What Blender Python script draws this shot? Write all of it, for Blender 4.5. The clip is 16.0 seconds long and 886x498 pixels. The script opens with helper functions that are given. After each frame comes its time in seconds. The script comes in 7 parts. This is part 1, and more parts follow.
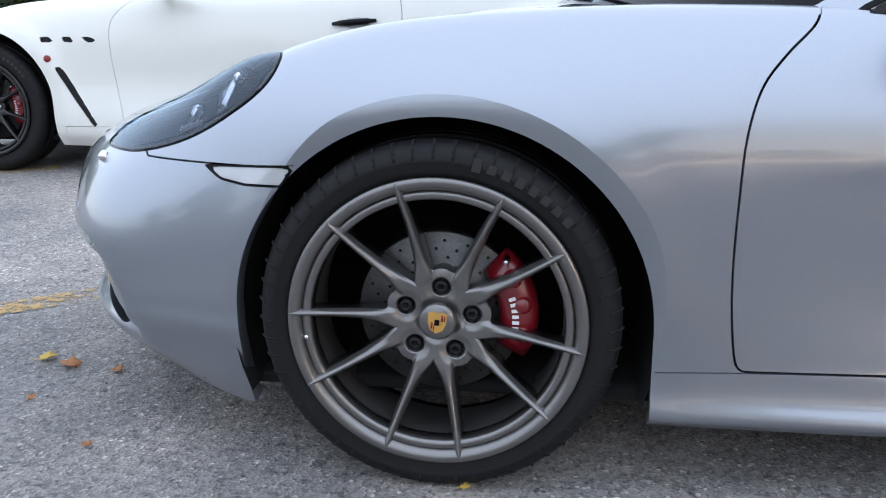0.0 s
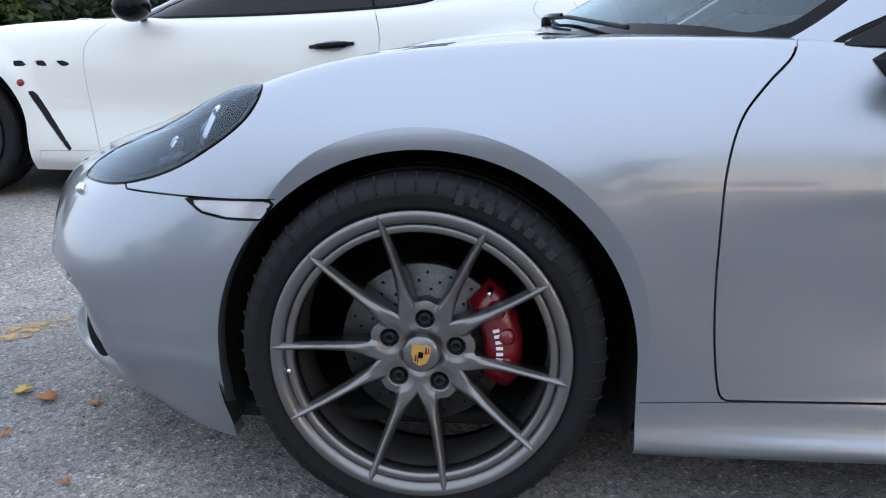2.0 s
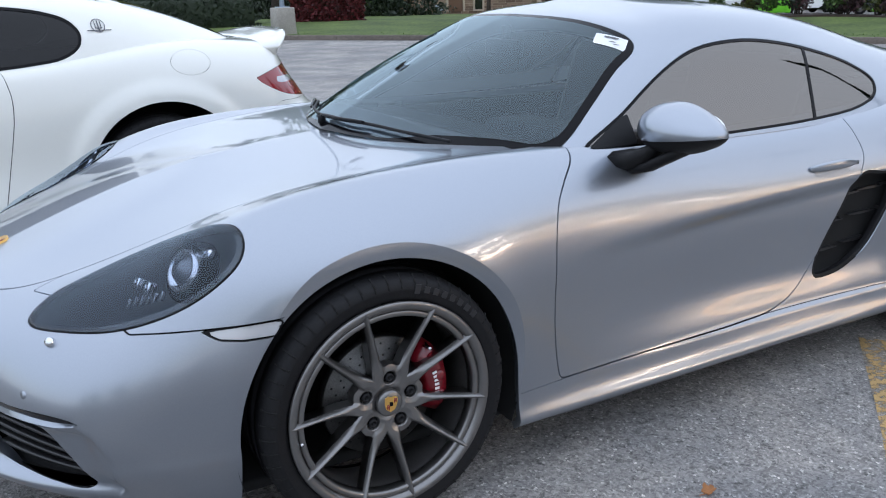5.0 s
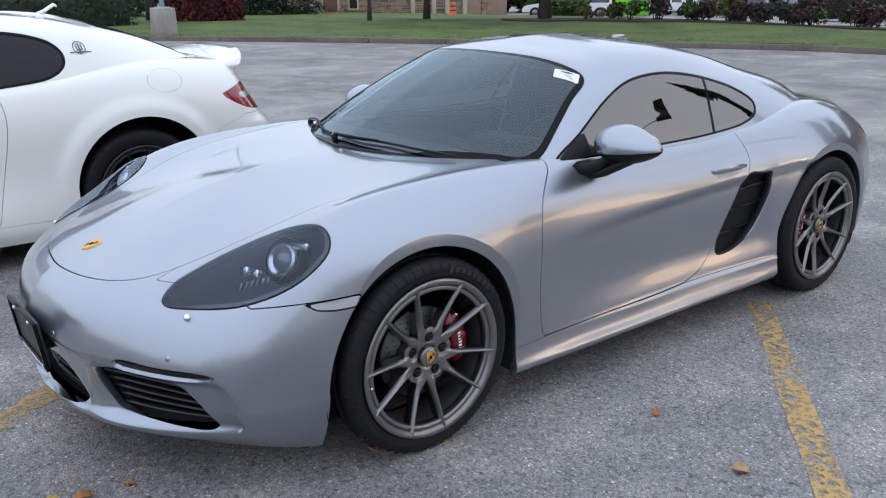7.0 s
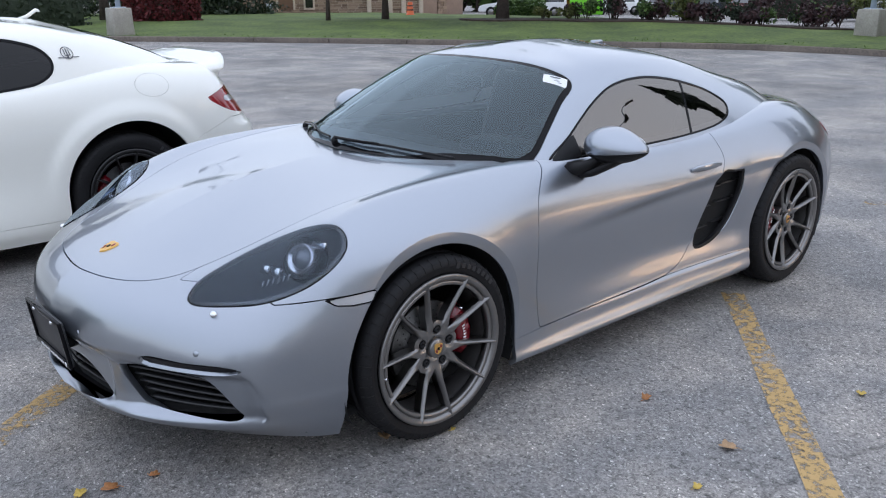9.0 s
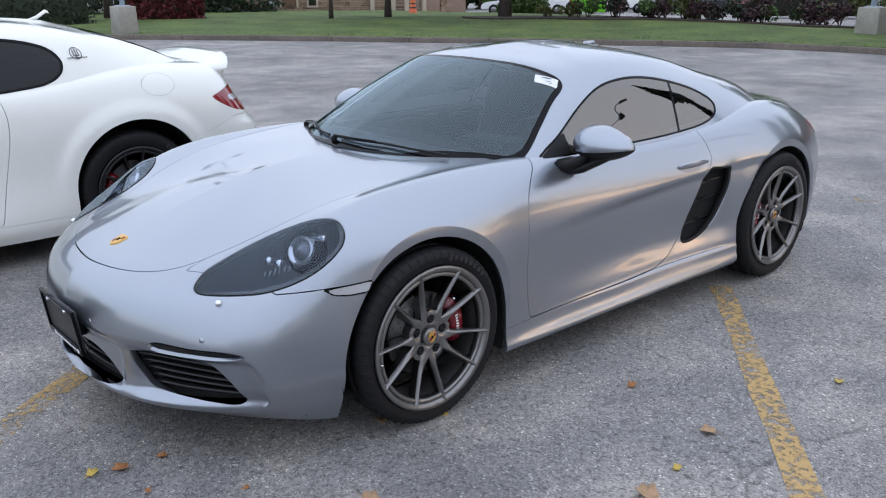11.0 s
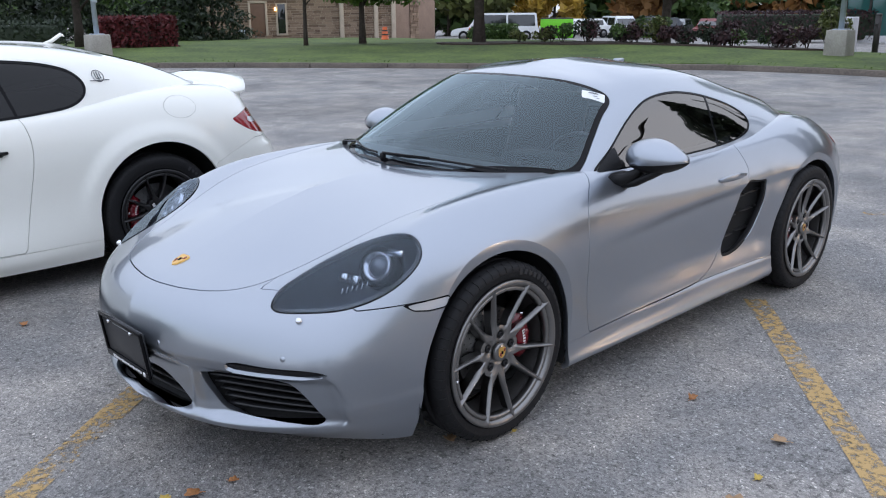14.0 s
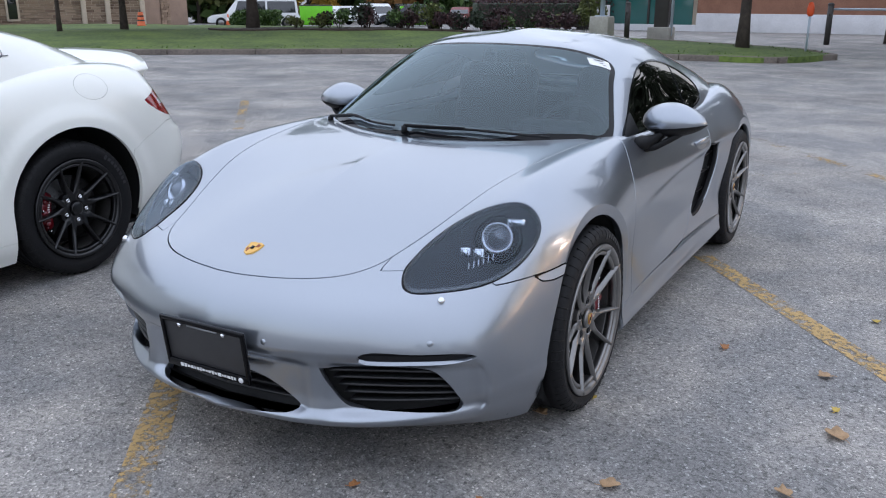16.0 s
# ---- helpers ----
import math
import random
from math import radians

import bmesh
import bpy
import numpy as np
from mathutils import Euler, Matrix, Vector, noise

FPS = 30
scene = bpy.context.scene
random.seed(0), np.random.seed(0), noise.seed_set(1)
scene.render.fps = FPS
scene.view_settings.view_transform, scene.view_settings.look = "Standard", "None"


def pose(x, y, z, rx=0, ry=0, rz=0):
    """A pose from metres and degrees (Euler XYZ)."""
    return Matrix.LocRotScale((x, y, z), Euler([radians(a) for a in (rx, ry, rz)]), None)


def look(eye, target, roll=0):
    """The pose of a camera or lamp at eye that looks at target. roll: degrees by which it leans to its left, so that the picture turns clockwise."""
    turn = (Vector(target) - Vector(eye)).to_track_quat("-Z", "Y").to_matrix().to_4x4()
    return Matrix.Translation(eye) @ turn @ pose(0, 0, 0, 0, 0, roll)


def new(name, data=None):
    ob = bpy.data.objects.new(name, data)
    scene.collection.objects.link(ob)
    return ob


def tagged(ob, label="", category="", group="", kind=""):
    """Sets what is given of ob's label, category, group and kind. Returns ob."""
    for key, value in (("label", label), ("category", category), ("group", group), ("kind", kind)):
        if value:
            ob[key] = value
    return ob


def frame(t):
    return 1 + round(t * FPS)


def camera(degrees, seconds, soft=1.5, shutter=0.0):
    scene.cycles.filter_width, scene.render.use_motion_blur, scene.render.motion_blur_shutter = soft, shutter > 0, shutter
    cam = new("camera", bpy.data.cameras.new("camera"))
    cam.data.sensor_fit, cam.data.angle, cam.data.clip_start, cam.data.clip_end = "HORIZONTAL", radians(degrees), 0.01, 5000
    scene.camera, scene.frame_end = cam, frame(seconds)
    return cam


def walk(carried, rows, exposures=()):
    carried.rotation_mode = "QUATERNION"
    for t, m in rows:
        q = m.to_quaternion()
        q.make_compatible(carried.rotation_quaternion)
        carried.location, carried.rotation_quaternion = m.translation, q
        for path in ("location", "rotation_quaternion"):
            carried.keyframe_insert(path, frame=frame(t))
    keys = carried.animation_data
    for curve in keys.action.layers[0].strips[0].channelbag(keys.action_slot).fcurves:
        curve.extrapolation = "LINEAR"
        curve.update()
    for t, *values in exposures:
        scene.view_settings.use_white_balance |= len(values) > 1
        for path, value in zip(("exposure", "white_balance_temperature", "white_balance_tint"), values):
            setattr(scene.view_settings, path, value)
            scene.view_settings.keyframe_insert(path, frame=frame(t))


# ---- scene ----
cam = camera(55.3, 16.0, soft=1.1)
PATH = [
    (0, (0.195, -2.293, 0.897), (-0.048, -0.389, 0.338), -0.3),
    (0.5, (0.183, -2.304, 0.898), (-0.037, -0.385, 0.378), -0.3),
    (1, (0.178, -2.286, 0.871), (-0.026, -0.361, 0.368), -0.3),
    (1.5, (0.189, -2.277, 0.868), (-0.008, -0.352, 0.364), -0.3),
    (2, (0.183, -2.283, 0.923), (-0.007, -0.362, 0.401), -0.4),
    (2.5, (0.121, -2.335, 1.168), (0.012, -0.416, 0.616), -0.7),
    (3, (-0.023, -2.26, 1.182), (0.094, -0.348, 0.606), -0.9),
    (3.5, (-0.205, -2.207, 1.216), (0.178, -0.328, 0.648), -1.2),
    (4, (-0.445, -2.272, 1.227), (0.19, -0.465, 0.651), -1.1),
    (4.5, (-0.627, -2.378, 1.302), (0.18, -0.663, 0.664), -0.4),
    (5, (-0.827, -2.574, 1.318), (0.125, -0.916, 0.732), -1.1),
    (5.2, (-0.942, -2.62, 1.355), (0.066, -0.996, 0.765), -0.9),
    (7.3, (-1.66, -2.88, 1.514), (-0.453, -1.4, 0.92), -0.2),
    (7.5, (-1.73, -2.879, 1.525), (-0.512, -1.408, 0.931), -0.2),
    (8, (-1.776, -2.865, 1.542), (-0.529, -1.419, 0.946), -0.2),
    (8.5, (-1.771, -2.883, 1.547), (-0.507, -1.452, 0.95), -0.2),
    (9, (-1.785, -2.886, 1.545), (-0.515, -1.462, 0.947), -0.1),
    (11.5, (-1.874, -3.04, 1.576), (-0.616, -1.608, 0.971), -0.2),
    (12, (-1.896, -3.046, 1.574), (-0.648, -1.603, 0.976), -0.3),
    (12.5, (-1.913, -3.009, 1.582), (-0.662, -1.563, 0.994), -0.4),
    (13, (-1.938, -2.987, 1.582), (-0.669, -1.551, 1.007), -0.5),
    (13.5, (-2.003, -2.921, 1.573), (-0.71, -1.503, 1.01), -0.4),
    (14, (-2.111, -2.762, 1.53), (-0.781, -1.372, 0.984), -0.5),
    (14.5, (-2.204, -2.475, 1.489), (-0.794, -1.154, 0.971), -0.4),
    (15, (-2.347, -2.25, 1.458), (-0.839, -1.034, 0.956), -0.2),
    (15.5, (-2.573, -2.039, 1.435), (-0.973, -0.96, 0.91), 0.0),
    (16, (-2.722, -1.789, 1.438), (-1.052, -0.848, 0.866), 0.2),
]
walk(cam, [(t, look(eye, target, roll)) for t, eye, target, roll in PATH], [(0.0, 1.70, 6300, 17), (1.8, 1.60, 6250, 17), (2.8, 1.36, 6200, 17), (5.0, 1.44, 6280, 17), (8.0, 1.39, 6420, 19), (13.0, 1.39, 6420, 19), (14.5, 1.39, 6400, 19)])


# ---- light ----
world = bpy.data.worlds.new("evening_sky")
scene.world = world
world.use_nodes = True
wn = world.node_tree.nodes
sky = wn.new("ShaderNodeTexSky")
sky.sky_type = "NISHITA"
sky.sun_disc = False
sky.sun_elevation = radians(6)
sky.sun_rotation = radians(138)
sky.air_density, sky.dust_density, sky.ozone_density = 1.0, 0.8, 1.2
wn["Background"].inputs[1].default_value = 0.024
world.node_tree.links.new(sky.outputs[0], wn["Background"].inputs[0])
# a thin high veil of cloud, brighter overhead than at the horizon
ways = wn.new("ShaderNodeTexCoord")
split = wn.new("ShaderNodeSeparateXYZ")
height = wn.new("ShaderNodeMapRange")
height.inputs["To Min"].default_value, height.inputs["To Max"].default_value = 0.62, 1.0
veil = wn.new("ShaderNodeBackground")
veil.inputs[0].default_value = (0.76, 0.875, 1.0, 1)
level = wn.new("ShaderNodeMath")
level.operation = "MULTIPLY"
level.inputs[1].default_value = 0.645
both = wn.new("ShaderNodeAddShader")
for a, b in ((ways.outputs["Generated"], split.inputs[0]), (split.outputs[2], height.inputs["Value"]), (height.outputs[0], level.inputs[0]), (level.outputs[0], veil.inputs[1]), (wn["Background"].outputs[0], both.inputs[0]), (veil.outputs[0], both.inputs[1]), (both.outputs[0], wn["World Output"].inputs[0])):
    world.node_tree.links.new(a, b)
sun_data = bpy.data.lights.new("sun", "SUN")
sun_data.energy, sun_data.angle, sun_data.color = 0.15, radians(10), (1.0, 0.86, 0.70)
sun = new("sun", sun_data)
sun.matrix_world = look((13.2, -15.0, 2.0), (0, 0, 0))


# ---- materials ----
def material(name, base, rough=0.5, metal=0.0, coat=0.0, vary=0.0, scale=8.0, bump=0.0, bump_scale=60.0, tint=None, **extra):
    m = bpy.data.materials.new(name)
    m.use_nodes = True
    nt = m.node_tree
    b = nt.nodes["Principled BSDF"]
    b.inputs["Base Color"].default_value = (*base, 1)
    b.inputs["Roughness"].default_value = rough
    b.inputs["Metallic"].default_value = metal
    b.inputs["Coat Weight"].default_value = coat
    b.inputs["Coat Roughness"].default_value = 0.03
    for k, v in extra.items():
        b.inputs[k.replace("_", " ")].default_value = v
    if vary or bump:
        co = nt.nodes.new("ShaderNodeTexCoord")
    if vary:
        n1 = nt.nodes.new("ShaderNodeTexNoise")
        n1.inputs["Scale"].default_value, n1.inputs["Detail"].default_value = scale, 6
        nt.links.new(co.outputs["Object"], n1.inputs["Vector"])
        n2 = nt.nodes.new("ShaderNodeTexNoise")
        n2.inputs["Scale"].default_value, n2.inputs["Detail"].default_value = scale * 13, 3
        nt.links.new(co.outputs["Object"], n2.inputs["Vector"])
        mx = nt.nodes.new("ShaderNodeMath")
        mx.operation = "ADD"
        nt.links.new(n1.outputs[0], mx.inputs[0])
        nt.links.new(n2.outputs[0], mx.inputs[1])
        rp = nt.nodes.new("ShaderNodeMapRange")
        rp.inputs[1].default_value, rp.inputs[2].default_value = 0.7, 1.3
        nt.links.new(mx.outputs[0], rp.inputs[0])
        mix = nt.nodes.new("ShaderNodeMix")
        mix.data_type = "RGBA"
        dark = tuple(c * (1 - vary) for c in base)
        lite = tint or tuple(min(1, c * (1 + vary)) for c in base)
        mix.inputs[6].default_value, mix.inputs[7].default_value = (*dark, 1), (*lite, 1)
        nt.links.new(rp.outputs[0], mix.inputs[0])
        nt.links.new(mix.outputs[2], b.inputs["Base Color"])
    if bump:
        n3 = nt.nodes.new("ShaderNodeTexNoise")
        n3.inputs["Scale"].default_value, n3.inputs["Detail"].default_value = bump_scale, 4
        nt.links.new(co.outputs["Object"], n3.inputs["Vector"])
        bp = nt.nodes.new("ShaderNodeBump")
        bp.inputs["Strength"].default_value, bp.inputs["Distance"].default_value = bump, 0.01
        nt.links.new(n3.outputs[0], bp.inputs["Height"])
        nt.links.new(bp.outputs[0], b.inputs["Normal"])
    return m


SILVER = material("silver_metallic_paint", (0.328, 0.357, 0.400), 0.285, 0.9, 1.0, vary=0.03, scale=300)
BLACK_PLASTIC = material("black_plastic", (0.008, 0.008, 0.009), 0.5, bump=0.15, bump_scale=400, Specular_IOR_Level=0.25)
BLACK_GLOSS = material("gloss_black", (0.005, 0.005, 0.006), 0.12, Specular_IOR_Level=0.12)
INNER = material("inner_black", (0.004, 0.004, 0.004), 0.9)
RUBBER = material("tyre_rubber", (0.008, 0.008, 0.009), 0.62, vary=0.3, scale=9, bump=0.1, bump_scale=250, Specular_IOR_Level=0.25)
WHEEL_GREY = material("grey_alloy", (0.195, 0.19, 0.185), 0.30, 0.82, 0.5, vary=0.05, scale=60)
# lighter than the rim: the lit look of the wheel's inside is in this colour
BARREL = material("brightened_barrel_sleeve", (0.055, 0.052, 0.050), 0.6, 0.3, vary=0.2, scale=15)
WHEEL_BLACK = material("black_alloy", (0.006, 0.006, 0.007), 0.35, 0.2, 0.3)
STEEL = material("brake_steel", (0.10, 0.098, 0.095), 0.45, 0.85, vary=0.3, scale=25)
DULL_STEEL = material("dull_brake_steel", (0.05, 0.05, 0.05), 0.5, 0.8)
RUBBER_MARK = material("raised_rubber_mark", (0.015, 0.015, 0.017), 0.5)
CALIPER_RED = material("caliper_red", (0.16, 0.005, 0.011), 0.3, 0.0, 0.6, vary=0.1, scale=30)
WHITE_MARK = material("white_lettering", (0.75, 0.75, 0.75), 0.5)
GOLD = material("gold_enamel", (0.72, 0.42, 0.11), 0.28, 0.6)
RED_ENAMEL = material("red_enamel", (0.25, 0.02, 0.02), 0.3)
CHROME = material("chrome", (0.75, 0.76, 0.78), 0.12, 1.0)
WHITE_PAINT = material("pearl_white_paint", (0.77, 0.77, 0.715), 0.3, 0.0, 1.0, vary=0.02, scale=200)
RED_LAMP = material("red_lamp_plastic", (0.24, 0.008, 0.012), 0.12, 0.0, 0.8)
CLEAR_LAMP = material("clear_lamp_plastic", (0.48, 0.49, 0.51), 0.15, 0.3, 0.8)
INTERIOR = material("dark_interior", (0.016, 0.018, 0.021), 0.75, vary=0.3, scale=12)
LEATHER = material("dark_leather", (0.024, 0.027, 0.031), 0.6, bump=0.2, bump_scale=300)


def glass(name, tint, rough=0.0, spec=1.5, sky_tint=(1, 1, 1)):
    """Tinted pane: a clear tinted layer under a Fresnel gloss whose colour imitates the sky's."""
    m = bpy.data.materials.new(name)
    m.use_nodes = True
    nt = m.node_tree
    nt.nodes.remove(nt.nodes["Principled BSDF"])
    out = nt.nodes["Material Output"]
    tr = nt.nodes.new("ShaderNodeBsdfTransparent")
    tr.inputs[0].default_value = (*tint, 1)
    gl = nt.nodes.new("ShaderNodeBsdfGlossy")
    gl.inputs["Roughness"].default_value = rough
    gl.inputs["Color"].default_value = (*sky_tint, 1)
    fr = nt.nodes.new("ShaderNodeFresnel")
    fr.inputs[0].default_value = spec
    mx = nt.nodes.new("ShaderNodeMixShader")
    nt.links.new(fr.outputs[0], mx.inputs[0])
    nt.links.new(tr.outputs[0], mx.inputs[1])
    nt.links.new(gl.outputs[0], mx.inputs[2])
    nt.links.new(mx.outputs[0], out.inputs[0])
    return m


# sky colour put into the gloss: blue on screen and lens, warm on sides
WINDSCREEN = glass("windscreen_glass", (0.62, 0.70, 0.74), 0.0, spec=1.75, sky_tint=(0.78, 0.94, 1.0))
SIDE_GLASS = glass("dark_side_glass", (0.10, 0.10, 0.10), 0.0, spec=2.5, sky_tint=(1.0, 0.93, 0.85))
GT_GLASS = glass("black_side_glass", (0.04, 0.04, 0.045), 0.0, spec=1.42)
LENS = glass("headlight_lens", (0.84, 0.89, 0.95), 0.0, spec=1.55, sky_tint=(0.76, 0.88, 1.0))


# ---- mesh tools ----
def part(name, bm, mat, parent=None, label="", smooth=True):
    """Link a bmesh as one mesh object under a thing or a part."""
    me = bpy.data.meshes.new(name)
    if smooth:
        for f in bm.faces:
            f.smooth = True
    bm.to_mesh(me)
    bm.free()
    me.materials.append(mat)
    ob = new(name, me)
    if parent is not None:
        ob.parent = parent
    if label:
        ob["label"] = label
    return ob


def mesh_part(name, verts, faces, mat, parent=None, label="", smooth=True):
    me = bpy.data.meshes.new(name)
    me.from_pydata([tuple(v) for v in verts], [], [tuple(f) for f in faces])
    me.polygons.foreach_set("use_smooth", [smooth] * len(me.polygons))
    me.materials.append(mat)
    ob = new(name, me)
    if parent is not None:
        ob.parent = parent
    if label:
        ob["label"] = label
    return ob


def empty(name, x=0, y=0, z=0, **tags):
    ob = new(name)
    ob.location = (x, y, z)
    return tagged(ob, **tags)


def box(bm, cx, cy, cz, sx, sy, sz, bevel=0.0, turn=None):
    """A bevelled block added to bm, centred on c with full sizes s."""
    made = bmesh.ops.create_cube(bm, size=1.0)["verts"]
    m = Matrix.Translation((cx, cy, cz)) @ (turn or Matrix()) @ Matrix.Diagonal((sx, sy, sz, 1))
    bmesh.ops.transform(bm, matrix=m, verts=made)
    if bevel:
        edges = {e for v in made for e in v.link_edges}
        bmesh.ops.bevel(bm, geom=list(edges), offset=bevel, segments=2, profile=0.5, affect="EDGES")
    return bm


def block(cx, cy, cz, sx, sy, sz, bevel=0.0, turn=None):
    return box(bmesh.new(), cx, cy, cz, sx, sy, sz, bevel, turn)


def lathe(profile, n=64, axis="y", centre=(0, 0, 0), close=False):
    """Turn (radius, along) pairs round an axis."""
    bm = bmesh.new()
    rings = []
    for r, a in profile:
        ring = []
        for k in range(n):
            c, s = math.cos(2 * math.pi * k / n), math.sin(2 * math.pi * k / n)
            p = {"y": (r * c, a, r * s), "z": (r * c, r * s, a), "x": (a, r * c, r * s)}[axis]
            ring.append(bm.verts.new(Vector(p) + Vector(centre)))
        rings.append(ring)
    pairs = list(zip(rings, rings[1:])) + ([(rings[-1], rings[0])] if close else [])
    for a, b in pairs:
        for k in range(n):
            bm.faces.new((a[k], a[(k + 1) % n], b[(k + 1) % n], b[k]))
    if not close:
        for ring in (rings[0], rings[-1]):
            if (ring[0].co - ring[n // 2].co).length > 1e-4 and (ring[0].co - ring[n // 2].co).length < 0.12:
                bm.faces.new(ring)
    bmesh.ops.recalc_face_normals(bm, faces=bm.faces)
    return bm


def sweep(points, sections, cap=True):
    """Loft closed sections (lists of offsets as Vectors) along points."""
    bm = bmesh.new()
    rings = [[bm.verts.new(Vector(p) + Vector(o)) for o in sec] for p, sec in zip(points, sections)]
    n = len(rings[0])
    for a, b in zip(rings, rings[1:]):
        for k in range(n):
            bm.faces.new((a[k], a[(k + 1) % n], b[(k + 1) % n], b[k]))
    if cap:
        bm.faces.new(rings[0])
        bm.faces.new(rings[-1])
    bmesh.ops.recalc_face_normals(bm, faces=bm.faces)
    return bm


def tube(points, radius, n=8, taper=None):
    pts = [Vector(p) for p in points]
    secs = []
    for i, p in enumerate(pts):
        d = (pts[min(i + 1, len(pts) - 1)] - pts[max(i - 1, 0)]).normalized()
        u = d.cross(Vector((0, 0, 1)))
        u = (u if u.length > 1e-3 else Vector((1, 0, 0))).normalized()
        w = d.cross(u)
        r = radius * (taper[i] if taper else 1)
        secs.append([(u * math.cos(2 * math.pi * k / n) + w * math.sin(2 * math.pi * k / n)) * r for k in range(n)])
    return sweep(pts, secs)


def spline(points, n, closed=False):
    """A centripetal curve through points, n samples for each span."""
    P = np.asarray(points, float)
    m = len(P)
    if closed:
        P = np.vstack([P[-1], P, P[0], P[1]])
        spans = m
    else:
        P = np.vstack([2 * P[0] - P[1], P, 2 * P[-1] - P[-2]])
        spans = m - 1
    out = []
    for i in range(spans):
        p0, p1, p2, p3 = P[i:i + 4]
        t0 = 0.0
        t1 = t0 + max(np.linalg.norm(p1 - p0), 1e-6) ** 0.5
        t2 = t1 + max(np.linalg.norm(p2 - p1), 1e-6) ** 0.5
        t3 = t2 + max(np.linalg.norm(p3 - p2), 1e-6) ** 0.5
        for t in np.linspace(t1, t2, n, endpoint=False):
            a1 = (t1 - t) / (t1 - t0) * p0 + (t - t0) / (t1 - t0) * p1
            a2 = (t2 - t) / (t2 - t1) * p1 + (t - t1) / (t2 - t1) * p2
            a3 = (t3 - t) / (t3 - t2) * p2 + (t - t2) / (t3 - t2) * p3
            b1 = (t2 - t) / (t2 - t0) * a1 + (t - t0) / (t2 - t0) * a2
            b2 = (t3 - t) / (t3 - t1) * a2 + (t - t1) / (t3 - t1) * a3
            out.append((t2 - t) / (t2 - t1) * b1 + (t - t1) / (t2 - t1) * b2)
    if not closed:
        out.append(P[-2])
    return np.array(out)


class Skin:
    """A triangle surface with vertex normals, which can be trimmed by signed values."""

    def __init__(self, v, n, f):
        self.v, self.n, self.f = v, n, f

    def keep(self, values):
        """The part where values < 0, cut cleanly through the triangles."""
        val = np.where(np.abs(values) < 1e-7, 1e-7, values)
        v, n = list(map(tuple, self.v)), list(map(tuple, self.n))
        neg = val < 0
        cnt = neg[self.f].sum(1)
        faces = [tuple(t) for t in self.f[cnt == 3]]
        cache = {}

        def cut(a, b):
            key = (a, b) if a < b else (b, a)
            if key not in cache:
                w = val[a] / (val[a] - val[b])
                cache[key] = len(v)
                v.append(tuple(self.v[a] + w * (self.v[b] - self.v[a])))
                q = self.n[a] + w * (self.n[b] - self.n[a])
                n.append(tuple(q / max(np.linalg.norm(q), 1e-9)))
            return cache[key]

        for t in self.f[cnt == 1]:
            i = int(np.where(neg[t])[0][0])
            a, b, c = t[i], t[(i + 1) % 3], t[(i + 2) % 3]
            faces.append((a, cut(a, b), cut(a, c)))
        for t in self.f[cnt == 2]:
            i = int(np.where(~neg[t])[0][0])
            a, b, c = t[i], t[(i + 1) % 3], t[(i + 2) % 3]
            p, q = cut(a, b), cut(a, c)
            faces += [(p, b, c), (p, c, q)]
        v, n = np.array(v).reshape(-1, 3), np.array(n).reshape(-1, 3)
        f = np.array(faces, int).reshape(-1, 3)
        used = np.unique(f)
        back = np.full(len(v), -1)
        back[used] = np.arange(len(used))
        return Skin(v[used], n[used], back[f])

    def offset(self, d):
        return Skin(self.v + self.n * d, self.n, self.f)

    def both(self):
        """With its mirror image across y = 0 (local)."""
        m = np.array([1, -1, 1])
        return Skin(np.vstack([self.v, self.v * m]), np.vstack([self.n, self.n * m]), np.vstack([self.f, self.f[:, ::-1] + len(self.v)]))

    def flip(self):
        m = np.array([1, -1, 1])
        return Skin(self.v * m, self.n * m, self.f[:, ::-1])

    def make(self, name, mat, parent=None, label="", flange=0.012, centre=None, drop=None):
        """Build it as a mesh with a returned edge of depth flange."""
        v, n, f = self.v, self.n, self.f
        faces = [tuple(map(int, t)) for t in f]
        loops = [n[i] for t in faces for i in t]
        if flange:
            seen = {}
            for t in faces:
                for a, b in ((t[0], t[1]), (t[1], t[2]), (t[2], t[0])):
                    seen[(a, b)] = 1
            base = len(v)
            rim = [(a, b) for a, b in seen if (b, a) not in seen and not (abs(v[a][1]) < 2e-3 and abs(v[b][1]) < 2e-3)]
            extra = []
            for a, b in rim:
                k = base + len(extra)
                da, db = (-n[a] * flange, -n[b] * flange) if drop is None else (drop, drop)
                extra += [v[a], v[b], v[b] + db, v[a] + da]
                faces.append((k + 1, k, k + 3, k + 2))
                e = np.cross(v[b] - v[a], n[a])
                e = e / max(np.linalg.norm(e), 1e-9)
                loops += [e * 0.7 + n[b] * 0.3, e * 0.7 + n[a] * 0.3, e, e]
            if extra:
                v = np.vstack([v, extra])
        if centre is not None:
            v = v - np.array(centre)
        me = bpy.data.meshes.new(name)
        me.from_pydata(v.tolist(), [], faces)
        me.polygons.foreach_set("use_smooth", [True] * len(me.polygons))
        me.materials.append(mat)
        loops = np.array(loops)
        loops /= np.maximum(np.linalg.norm(loops, axis=1, keepdims=True), 1e-9)
        if len(loops) == len(me.loops):
            me.normals_split_custom_set(loops.tolist())
        ob = new(name, me)
        if parent is not None:
            ob.parent = parent
        if label:
            ob["label"] = label
        return ob


def smooth_grid(G, times, ends=(True, True)):
    for _ in range(times):
        G[1:-1, :] = 0.5 * G[1:-1, :] + 0.25 * (G[:-2, :] + G[2:, :])
        G[:, 1:-1] = 0.5 * G[:, 1:-1] + 0.25 * (G[:, :-2] + G[:, 2:])
    return G


